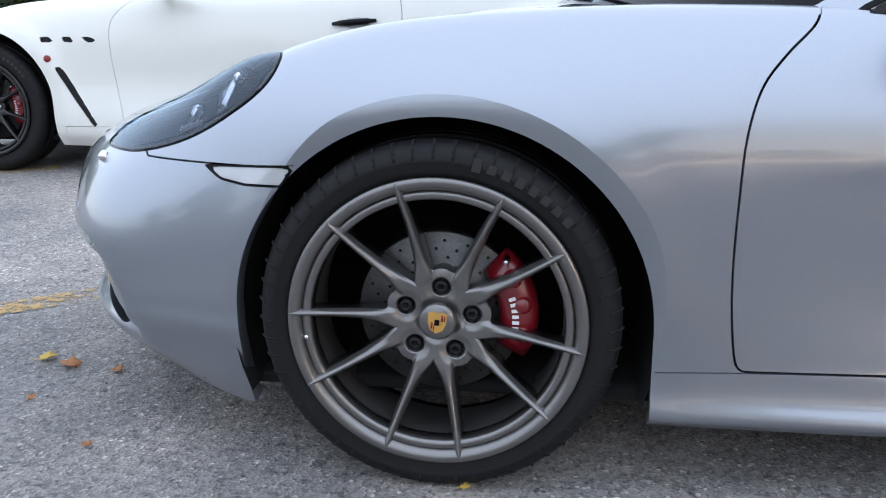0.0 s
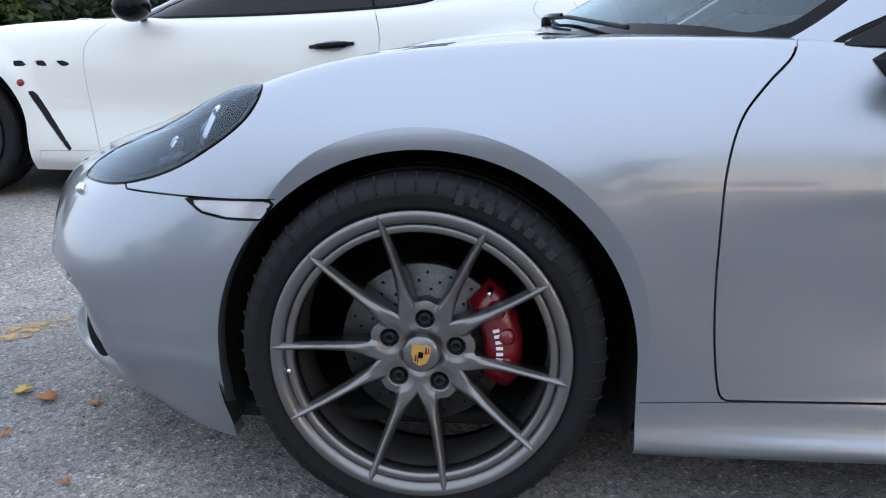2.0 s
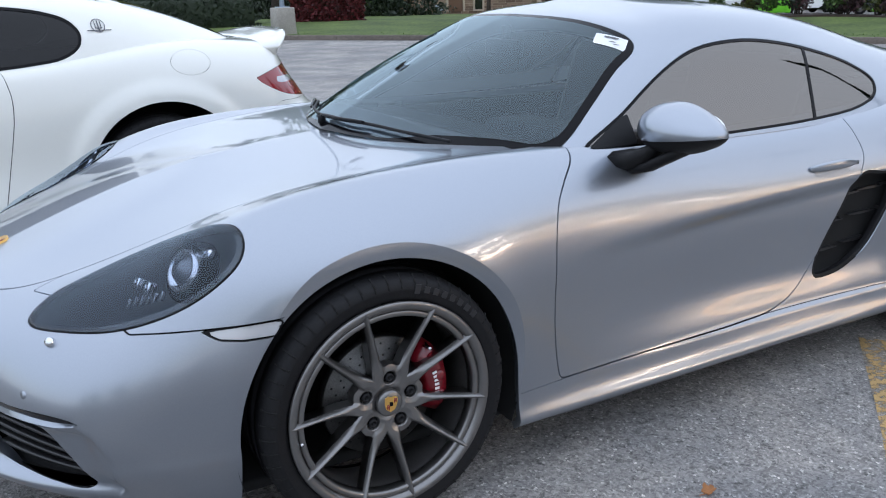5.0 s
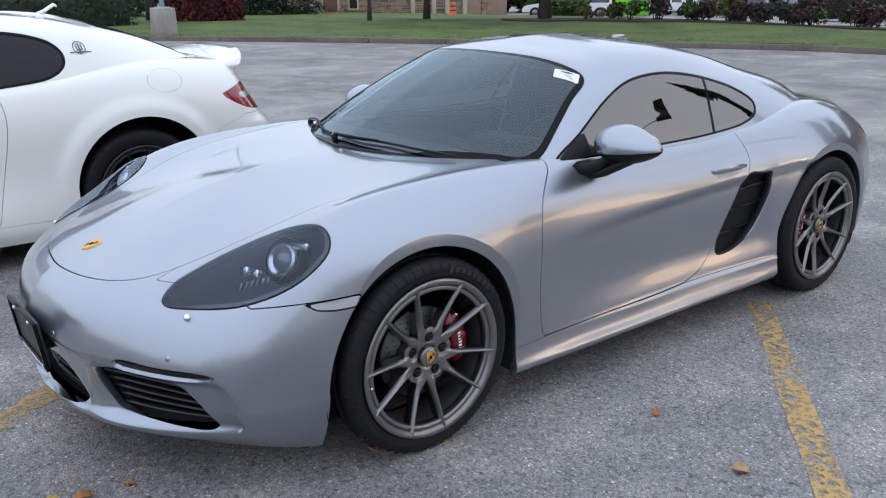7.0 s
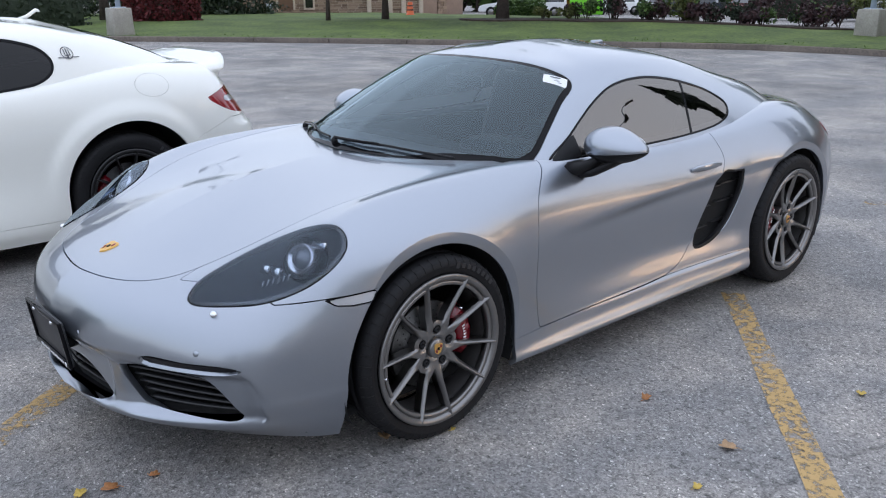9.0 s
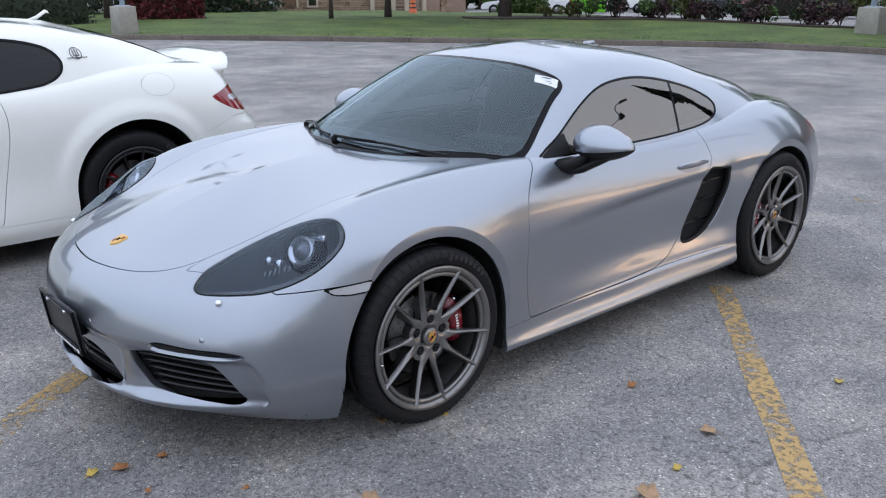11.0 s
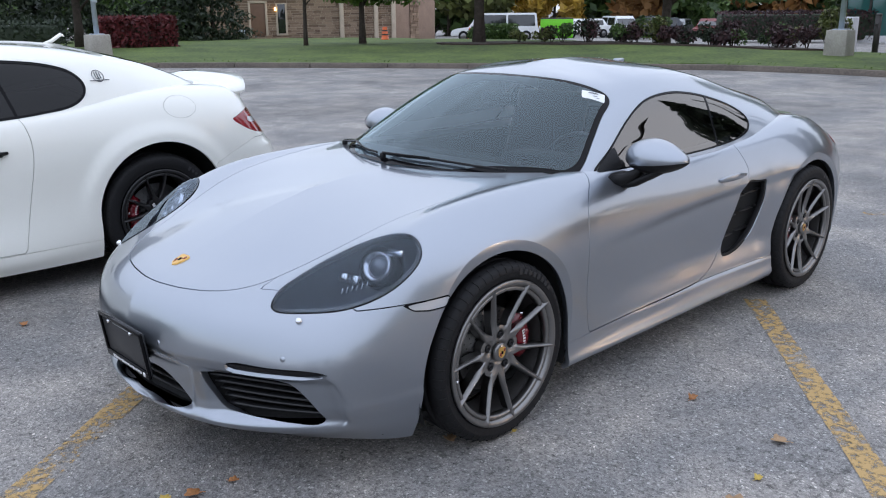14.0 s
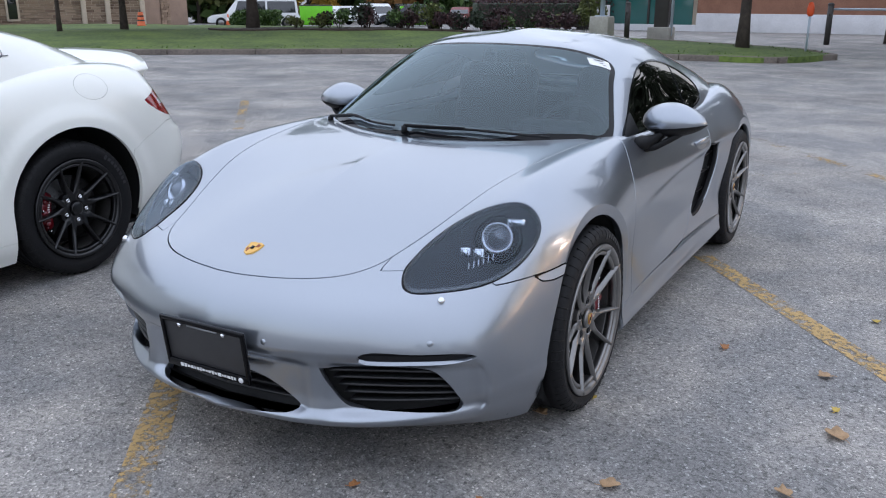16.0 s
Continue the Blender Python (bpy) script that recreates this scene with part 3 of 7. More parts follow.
def make_tyre(name, parent, radius, width, rim, mat=RUBBER):
    w = width / 2
    prof = [(rim - .012, -w * .80), (rim + .004, -w * .93), (rim + .012, -w * .975), (rim + .02, -w * .965), (rim + .028, -w), (radius - .030, -w * 1.0), (radius - .016, -w * .955), (radius - .006, -w * .86), (radius, -w * .70),
            (radius + .001, -w * .45), (radius - .006, -w * .44), (radius - .006, -w * .36), (radius + .001, -w * .35), (radius + .002, -w * .05), (radius - .006, -w * .04)]
    prof = prof + [(r, -a) for r, a in reversed(prof)]
    tyre = part(name, lathe(prof, 128), mat, parent)
    # shoulder cuts
    bm = bmesh.new()
    for k in range(56):
        a = 2 * math.pi * k / 56
        for r, y, l in ((radius - .008, -w * .86, .030), (radius - .022, -w * .965, .016)):
            m = Matrix.Rotation(-a, 4, "Y") @ Matrix.Translation((0, y, r)) @ Matrix.Rotation(radians(36 if l > .02 else 68), 4, "X")
            made = bmesh.ops.create_cube(bm, size=1)["verts"]
            bmesh.ops.transform(bm, matrix=m @ Matrix.Diagonal((.0045, l, .004, 1)), verts=made)
    tagged(part("tread_groove", bm, INNER, tyre), kind="stuff")
    # raised plain bars where the sidewall carries its maker's mark
    for k in range(8):
        a = radians(82 - 5.0 * k)
        rr = rim + (radius - rim) * .52
        bm = block(0, 0, 0, .016, .0024, .017 if k else .024, .0008, Matrix())
        bmesh.ops.transform(bm, matrix=Matrix.Rotation(-(a - math.pi / 2), 4, "Y") @ Matrix.Translation((0, -w - .0004, rr)), verts=bm.verts)
        part("sidewall_mark", bm, RUBBER_MARK, tyre, smooth=False)
    return tyre


def make_rim(name, parent, mat, R, w, y_face):
    """Barrel with an outer lip and a step; the face is at y_face (towards -y)."""
    prof = [(R, y_face + .012), (R + .003, y_face + .003), (R, y_face - .003), (R - .012, y_face - .001), (R - .020, y_face + .006), (R - .022, y_face + .016), (R - .030, y_face + .020), (R - .034, y_face + .034), (R - .036, y_face + .07), (R - .030, y_face + w * .7), (R - .004, y_face + w), (R, y_face + w)]
    rim = part(name, lathe(prof, 128), mat, parent)
    # extra sleeve added over the barrel to brighten the wheel's inside
    part("barrel", lathe([(R - .0395, y_face + .04), (R - .042, y_face + .07), (R - .036, y_face + w * .68), (R - .012, y_face + w * .94)], 96), BARREL, rim)
    part("inner_ring", lathe([(R - .023, y_face + .010), (R - .027, y_face + .007), (R - .036, y_face + .008), (R - .039, y_face + .014), (R - .039, y_face + .035), (R - .023, y_face + .035)], 96, close=True), mat, rim)
    return rim


FACES = {}


def wheel_face(R, yf, hub_y):
    """One fifth of the wheel's face, round a lug: two ridged spokes that run out of a dished hub. Kept as skins: hub, spoke, spoke."""
    grade = lambda v, a, b: np.clip((v - a) / (b - a), 0, 1) ** 2 * (3 - 2 * np.clip((v - a) / (b - a), 0, 1))
    r, a = np.meshgrid(np.linspace(.030, R - .0005, 84), np.radians(np.linspace(-36, 36, 81)), indexing="ij")
    knots = (.04, .06, .075, .09, .11, .15, .20, R)
    off = np.radians(np.interp(r, knots, (30, 27, 25, 23, 21.4, 20.5, 20.4, 20.8)))
    half = np.interp(r, knots, (.020, .021, .0195, .0165, .0135, .0108, .0092, .0080)) * (1 - .6 * grade(r, R - .018, R + .002))
    d = r * (np.abs(a) - off)
    lobe = .087 + .013 * np.cos(5 * a)
    p, q = np.abs(d) - half, r - lobe
    mix = np.clip(.5 + .5 * (q - p) / .012, 0, 1)
    solid = q + (p - q) * mix - .012 * mix * (1 - mix)
    along = np.clip((r - .055) / (R - .055), 0, 1)
    crest = np.abs(d + .15 * half) / np.maximum(half, 1e-4)
    y = hub_y + .004 + (yf - .013 - hub_y) * along ** 1.25
    y = y + (.010 * np.clip(crest, 0, 1.4) ** 1.3) * grade(r, .085, .135)
    lug = np.hypot(r * np.sin(a), r * np.cos(a) - .065)
    y = y + .010 * (1 - grade(lug, .0135, .0185)) + .006 * (1 - grade(r, .034, .050)) + .004 * (1 - grade(lug, .018, .034))
    y = y + .007 * grade(q, -.020, 0) * (1 - grade(-p, -.004, .006))
    G = np.stack([r * np.sin(a), y, r * np.cos(a)], -1)
    N = np.cross(np.gradient(G, axis=0), np.gradient(G, axis=1))
    N /= np.maximum(np.linalg.norm(N, axis=2, keepdims=True), 1e-9)
    flip = N[..., 1].mean() > 0
    if flip:
        N = -N
    i, j = r.shape
    idx = np.arange(i * j).reshape(i, j)
    f = np.stack([idx[:-1, :-1], idx[1:, :-1], idx[1:, 1:], idx[:-1, 1:]], -1).reshape(-1, 4)
    if flip:
        f = f[:, ::-1]
    whole = Skin(G.reshape(-1, 3), N.reshape(-1, 3), np.vstack([f[:, [0, 1, 2]], f[:, [0, 2, 3]]])).keep(solid.ravel())
    reach = lambda q: np.hypot(q.v[:, 0], q.v[:, 2]) - .088
    arms = whole.keep(-reach(whole))
    return whole.keep(reach(whole)), arms.keep(arms.v[:, 0]), arms.keep(-arms.v[:, 0])


def wheel_spokes(mat, rim, R, yf, hub_y):
    """Ten spokes and the five hub lobes between them, sharing their meshes."""
    key = (mat.name, R, yf)
    names = ("hub_lobe", "spoke", "spoke")
    if key not in FACES:
        FACES[key] = [sk.make(nm, mat, rim, "", .034, None, np.array([0, .034, 0])) for nm, sk in zip(names, wheel_face(R, yf, hub_y))]
        first = 1
    else:
        first = 0
    for k in range(first, 5):
        for nm, ob in zip(names, FACES[key]):
            twin = new(nm, ob.data)
            twin.parent = rim
            twin.matrix_basis = Matrix.Rotation(radians(72 * k), 4, "Y")


def make_wheel(name, parent, x, y, z, radius, width, R, mat, caliper_at, dark=False, turn=0.0):
    """A wheel facing -y; its origin is the axle at the middle of the tyre."""
    w = empty(name, x, y, z)
    w.parent = parent
    w.matrix_basis = pose(x, y, z, 0, turn, 0)
    make_tyre("tyre", w, radius, width, R)
    yf = -width / 2 - .002
    rim = make_rim("rim", w, mat, R, width * .9, yf)
    hub_y = yf + .030
    wheel_spokes(mat, rim, R, yf, hub_y)
    part("hub_back", lathe([(.0, hub_y + .03), (.070, hub_y + .035), (.070, hub_y + .06)], 40), mat, rim)
    cap = part("centre_cap", lathe([(.0, hub_y - .006), (.030, hub_y - .006), (.0345, hub_y - .002), (.036, hub_y + .006)], 40), mat, rim)
    # shield badge
    if not dark:
        out = [(-.0, -.021), (.012, -.014), (.017, .0), (.0175, .017), (.009, .021), (0, .019), (-.009, .021), (-.0175, .017), (-.017, .0), (-.012, -.014)]
        verts = [(a, hub_y - .0085, b) for a, b in out] + [(a, hub_y - .005, b) for a, b in out]
        n = len(out)
        mesh_part("badge", verts, [tuple(range(n))] + [(i, (i + 1) % n, n + (i + 1) % n, n + i) for i in range(n)], GOLD, cap, "gold shield badge", False)
        bm = bmesh.new()
        for a, b, sx, sz in ((.009, .010, .0035, .012), (.0135, .010, .002, .010), (-.009, -.006, .0035, .012), (-.0045, -.009, .002, .012)):
            box(bm, a, hub_y - .0088, b, sx, .002, sz)
        part("badge_stripe", bm, RED_ENAMEL, cap)
        part("badge_middle", block(0, hub_y - .0092, .001, .009, .003, .011, .001), BLACK_GLOSS, cap)
    for a, b in wheel_lugs(.0650):
        part("lug_nut", lathe([(.0, hub_y + .012), (.0055, hub_y + .011), (.0060, hub_y + .004), (.0095, hub_y + .004), (.0125, hub_y + .008), (.013, hub_y + .02)], 12, centre=(a, 0, b)), BLACK_PLASTIC if not dark else CHROME, rim)
    part("valve", lathe([(.0, yf + .004), (.004, yf + .004), (.005, yf + .012), (.004, yf + .03)], 10, centre=(-.238, 0, -.058) if not dark else (-.2, 0, -.08)), CHROME, rim)
    return w


def make_brake(parent, x, y, z, rdisc, lead, yface, red=CALIPER_RED, steel=STEEL):
    """Drilled disc and caliper; lead is the caliper's angle in degrees from +x."""
    disc = empty("brake_disc", x, y, z)
    disc.parent = parent
    part("disc", lathe([(.07, yface - .012), (.075, yface), (rdisc - .002, yface), (rdisc, yface + .002), (rdisc, yface + .03), (.07, yface + .03)], 64, close=True), steel, disc)
    part("disc_hat", lathe([(.0, yface - .022), (.072, yface - .022), (.078, yface - .015), (.08, yface + .01)], 40), BLACK_PLASTIC, disc)
    bm = bmesh.new()
    for k in range(40):
        for j, r in enumerate((.092, .108, .124, .140)):
            a = 2 * math.pi * (k + .22 * j) / 40
            if k % 2 == j % 2:
                made = bmesh.ops.create_circle(bm, cap_ends=True, segments=8, radius=.0032)["verts"]
                bmesh.ops.transform(bm, matrix=Matrix.Translation((r * math.cos(a), yface - .0008, r * math.sin(a))) @ Matrix.Rotation(radians(90), 4, "X"), verts=made)
    tagged(part("drill_hole", bm, INNER, disc, smooth=False), kind="stuff")
    # caliper
    reach = rdisc + .012
    cal = empty("caliper")
    cal.parent = disc
    pts, secs = [], []
    for i in range(9):
        t = i / 8
        a = radians(lead + (t - .5) * 74)
        bulge = 1 - abs(2 * t - 1) ** 4
        er = Vector((math.cos(a), 0, math.sin(a)))
        pts.append(er * (reach - .020))
        hw, hd = .030 + .006 * bulge, .020 + .024 * bulge
        secs.append([er * hw * c + Vector((0, yface + .005 - hd * s, 0)) for c, s in ((-1, -.6), (-1.0, .55), (-.72, .95), (.0, 1.08), (.72, .95), (1, .55), (1, -.6))])
    body = part("caliper_body", sweep(pts, secs), red, cal, "dark red brake caliper")
    for dt in (-.26, .02, .28):
        a = radians(lead + dt * 74)
        part("piston_boss", lathe([(.0, -.009), (.012, -.008), (.018, .0), (.019, .02)], 20, centre=((reach - .012) * math.cos(a), yface - .038, (reach - .012) * math.sin(a))), red, cal)
    part("bleed_nipple", lathe([(.0, -.03), (.004, -.03), (.005, -.01), (.008, .0)], 10, centre=((reach - .0) * math.cos(radians(lead + 33)), yface - .02, (reach) * math.sin(radians(lead + 33)))), CHROME, cal)
    bm = bmesh.new()
    for i in range(7):
        a = radians(lead + 8 - i * 4.6)
        m = Matrix.Translation(((reach - .026) * math.cos(a), yface - .0445, (reach - .026) * math.sin(a))) @ Matrix.Rotation(-a, 4, "Y")
        box(bm, 0, 0, 0, .0125, .0015, .0062, 0, m)
    part("marking", bm, WHITE_MARK, cal, "white marking bars", False)
    return disc


X0 = CAR_AT[0]
for side in (-1, 1):
    f = make_wheel("front_wheel", car, 0.0 - X0, side * .762, .335, .335, .236, .272, WHEEL_GREY, 0, turn=6)
    r = make_wheel("rear_wheel", car, 2.475 - X0, side * .755, .347, .347, .266, .272, WHEEL_GREY, 0, turn=20)
    bf = make_brake(car, 0.0 - X0, side * .762, .335, .157, 10, -.035)
    br = make_brake(car, 2.475 - X0, side * .755, .347, .15, 170, -.045)
    if side > 0:
        for o in (f, r, bf, br):
            o.matrix_basis = o.matrix_basis @ Matrix.Rotation(math.pi, 4, "Z")
    for cx, cz, R in ((.004, .325, .40), (2.49, .33, .41)):
        bm = lathe([(R, 0), (R, .33)], 48, centre=(cx - X0, -.845 if side < 0 else .515, cz))
        bmesh.ops.delete(bm, geom=[v for v in bm.verts if v.co.z < .16], context="VERTS")
        part("arch_liner", bm, INNER, car)
        part("inner_wing", block(cx - X0, side * .50, .42, .86, .02, .62), INNER, car)
part("floor_pan", block(1.2 - X0, 0, .17, 3.4, 1.55, .03, .01), INNER, car)


# ---- ground ----
def fall(x, y):
    """The land falls gently away behind the lot."""
    d = math.hypot(x + 2.3, y + 2.3)
    return -.0185 * max(0.0, d - 30)


def asphalt():
    m = bpy.data.materials.new("weathered_asphalt")
    m.use_nodes = True
    nt = m.node_tree
    L = nt.links.new
    b = nt.nodes["Principled BSDF"]
    co = nt.nodes.new("ShaderNodeTexCoord")

    def noise_at(scale, detail=5, rough=.55, warp=0.0):
        n = nt.nodes.new("ShaderNodeTexNoise")
        n.inputs["Scale"].default_value, n.inputs["Detail"].default_value, n.inputs["Roughness"].default_value = scale, detail, rough
        n.inputs["Distortion"].default_value = warp
        L(co.outputs["Object"], n.inputs["Vector"])
        return n.outputs[0]

    def ramp(src, *stops):
        r = nt.nodes.new("ShaderNodeValToRGB")
        while len(r.color_ramp.elements) < len(stops):
            r.color_ramp.elements.new(.5)
        for e, (p, c) in zip(r.color_ramp.elements, stops):
            e.position, e.color = p, (c, c, c, 1) if not isinstance(c, tuple) else (*c, 1)
        L(src, r.inputs[0])
        return r.outputs[0]

    def mix(kind, fac, a, c):
        x = nt.nodes.new("ShaderNodeMix")
        x.data_type, x.blend_type = "RGBA", kind
        for s, v in ((x.inputs[0], fac), (x.inputs[6], a), (x.inputs[7], c)):
            if isinstance(v, (int, float)):
                s.default_value = v
            elif isinstance(v, tuple):
                s.default_value = (*v, 1)
            else:
                L(v, s)
        return x.outputs[2]

    # pale worn film over darker stone, in drifts a metre or so across
    patches = ramp(noise_at(1.1, 9, .68, .25), (.42, 0.0), (.62, 1.0))
    col = mix("MIX", patches, (.25, .243, .236), (.42, .385, .348))
    # aggregate
    vor = nt.nodes.new("ShaderNodeTexVoronoi")
    vor.inputs["Scale"].default_value = 135
    L(co.outputs["Object"], vor.inputs["Vector"])
    stones = ramp(vor.outputs["Color"], (.0, .30), (.45, .85), (.82, 1.2), (1.0, 2.8))
    col = mix("MULTIPLY", .85, col, stones)
    fine = ramp(noise_at(330, 3, .75), (.3, .42), (.7, 1.5))
    col = mix("MULTIPLY", .9, col, fine)
    pits = ramp(noise_at(30, 8, .8), (.36, .18), (.48, 1.0))
    col = mix("MULTIPLY", .9, col, pits)
    # oil and tyre stains
    stain = ramp(noise_at(.42, 7, .66, .3), (.37, .60), (.56, 1.0))
    col = mix("MULTIPLY", .8, col, stain)
    # cracks
    warp = nt.nodes.new("ShaderNodeTexNoise")
    warp.inputs["Scale"].default_value, warp.inputs["Detail"].default_value = 2.2, 6
    L(co.outputs["Object"], warp.inputs["Vector"])
    add = nt.nodes.new("ShaderNodeVectorMath")
    add.operation = "MULTIPLY_ADD"
    L(warp.outputs["Color"], add.inputs[0])
    add.inputs[1].default_value = (.7, .7, 0)
    L(co.outputs["Object"], add.inputs[2])
    crack = nt.nodes.new("ShaderNodeTexVoronoi")
    crack.feature = "DISTANCE_TO_EDGE"
    crack.inputs["Scale"].default_value = .23
    L(add.outputs[0], crack.inputs["Vector"])
    lines = ramp(crack.outputs["Distance"], (.0, .35), (.0012, .6), (.003, 1.0))
    keepm = ramp(noise_at(.16, 3), (.62, 0.0), (.70, 1.0))
    col = mix("MULTIPLY", keepm, col, lines)
    L(col, b.inputs["Base Color"])
    rough = ramp(noise_at(3, 5), (.3, .58), (.7, .80))
    L(rough, b.inputs["Roughness"])
    b.inputs["Specular IOR Level"].default_value = .5
    bp = nt.nodes.new("ShaderNodeBump")
    bp.inputs["Strength"].default_value, bp.inputs["Distance"].default_value = .55, .005
    hsum = nt.nodes.new("ShaderNodeMath")
    hsum.operation = "ADD"
    L(vor.outputs["Distance"], hsum.inputs[0])
    L(noise_at(150, 4, .7), hsum.inputs[1])
    L(hsum.outputs[0], bp.inputs["Height"])
    L(bp.outputs[0], b.inputs["Normal"])
    return m


def stripe_paint(name, worn):
    m = bpy.data.materials.new(name)
    m.use_nodes = True
    nt = m.node_tree
    L = nt.links.new
    b = nt.nodes["Principled BSDF"]
    co = nt.nodes.new("ShaderNodeTexCoord")
    n = nt.nodes.new("ShaderNodeTexNoise")
    n.inputs["Scale"].default_value, n.inputs["Detail"].default_value, n.inputs["Roughness"].default_value = 26, 7, .72
    L(co.outputs["Object"], n.inputs["Vector"])
    big = nt.nodes.new("ShaderNodeTexNoise")
    big.inputs["Scale"].default_value, big.inputs["Detail"].default_value = 2.1, 3
    L(co.outputs["Object"], big.inputs["Vector"])
    s = nt.nodes.new("ShaderNodeMath")
    s.operation = "MULTIPLY_ADD"
    L(big.outputs[0], s.inputs[0])
    s.inputs[1].default_value = .55
    L(n.outputs[0], s.inputs[2])
    r = nt.nodes.new("ShaderNodeValToRGB")
    r.color_ramp.elements[0].position, r.color_ramp.elements[1].position = .77 - worn, .90 - worn
    r.color_ramp.elements[0].color, r.color_ramp.elements[1].color = (.92, .92, .92, 1), (0, 0, 0, 1)
    L(s.outputs[0], r.inputs[0])
    L(r.outputs[0], b.inputs["Alpha"])
    tone = nt.nodes.new("ShaderNodeValToRGB")
    tone.color_ramp.elements[0].color, tone.color_ramp.elements[1].color = (.42, .27, .10, 1), (.60, .40, .17, 1)
    L(n.outputs[0], tone.inputs[0])
    L(tone.outputs[0], b.inputs["Base Color"])
    b.inputs["Roughness"].default_value = .8
    return m


ASPHALT = asphalt()
STRIPE = stripe_paint("worn_yellow_paint", .05)
FADED = stripe_paint("faded_yellow_paint", .15)
bm = bmesh.new()
rings = []
for r in (0, 6, 14, 24, 30, 36, 45, 60, 80, 110, 160, 300, 900):
    row = []
    for k in range(48):
        a = 2 * math.pi * k / 48
        x, y = -2.3 + r * math.cos(a), -2.3 + r * math.sin(a)
        row.append(bm.verts.new((x, y, max(fall(x, y), -1.6))) if r or not k else row[0])
    rings.append(row)
for A, B in zip(rings, rings[1:]):
    for k in range(48):
        q = [A[k], B[k], B[(k + 1) % 48], A[(k + 1) % 48]]
        q = [v for i, v in enumerate(q) if v not in q[:i]]
        bm.faces.new(q)
bmesh.ops.recalc_face_normals(bm, faces=bm.faces)
ground = tagged(part("ground", bm, ASPHALT), kind="structure", label="weathered grey asphalt of a parking lot")


def stripe(x0, y0, x1, y1, w=.105, paint=None):
    a, b = Vector((x0, y0, .004)), Vector((x1, y1, .004))
    d = (b - a).normalized()
    s = Vector((-d.y, d.x, 0)) * w / 2
    n = max(2, int((b - a).length / .25))
    bm = bmesh.new()
    rng = random.Random(int(x0 * 100))
    rows = []
    for i in range(n + 1):
        p = a.lerp(b, i / n)
        rows.append([bm.verts.new(p + s * (1 + rng.uniform(-.1, .1))), bm.verts.new(p - s * (1 + rng.uniform(-.1, .1)))])
    for A, B in zip(rows, rows[1:]):
        bm.faces.new((A[0], A[1], B[1], B[0]))
    bmesh.ops.recalc_face_normals(bm, faces=bm.faces)
    return tagged(part("parking_line", bm, paint or STRIPE, smooth=False), kind="structure", label="worn yellow parking line")


stripe(2.10, -.80, -.9, -3.22, .115)
stripe(-.55, .66, -1.75, -.27, .115)
stripe(4.4, 4.87, 6.6, 6.75, .12, FADED)
stripe(7.1, .05, 4.9, -1.75, .12, FADED)
stripe(4.55, -.45, 6.3, -2.6, .10, FADED)
stripe(-2.6, 2.2, -4.4, .8, .12)


# ---- coupe details ----
def on_skin(skin, a, b, plane):
    """The skin's point nearest to given plane coordinates: plane "xz", "xy" or "yz" (local outward y)."""
    i, j = {"xz": (0, 2), "xy": (0, 1), "yz": (1, 2)}[plane]
    d = (skin.v[:, i] - a) ** 2 + (skin.v[:, j] - b) ** 2
    if plane == "yz":
        d = d + np.where(skin.v[:, 0] > 0, 9, 0)
    if plane == "xz":
        d = d + np.where(skin.v[:, 1] < .3, 9, 0)
    if plane == "xy":
        d = d + np.where(skin.v[:, 2] < .5, 9, 0)
    k = int(np.argmin(d))
    return Vector(skin.v[k]), Vector(skin.n[k])


def pair(build):
    """Run a builder for the near (-1) and the far (+1) side."""
    for sd in (-1, 1):
        build(sd)


def put(sd, p):
    return Vector((p[0] - X0, sd * p[1], p[2]))


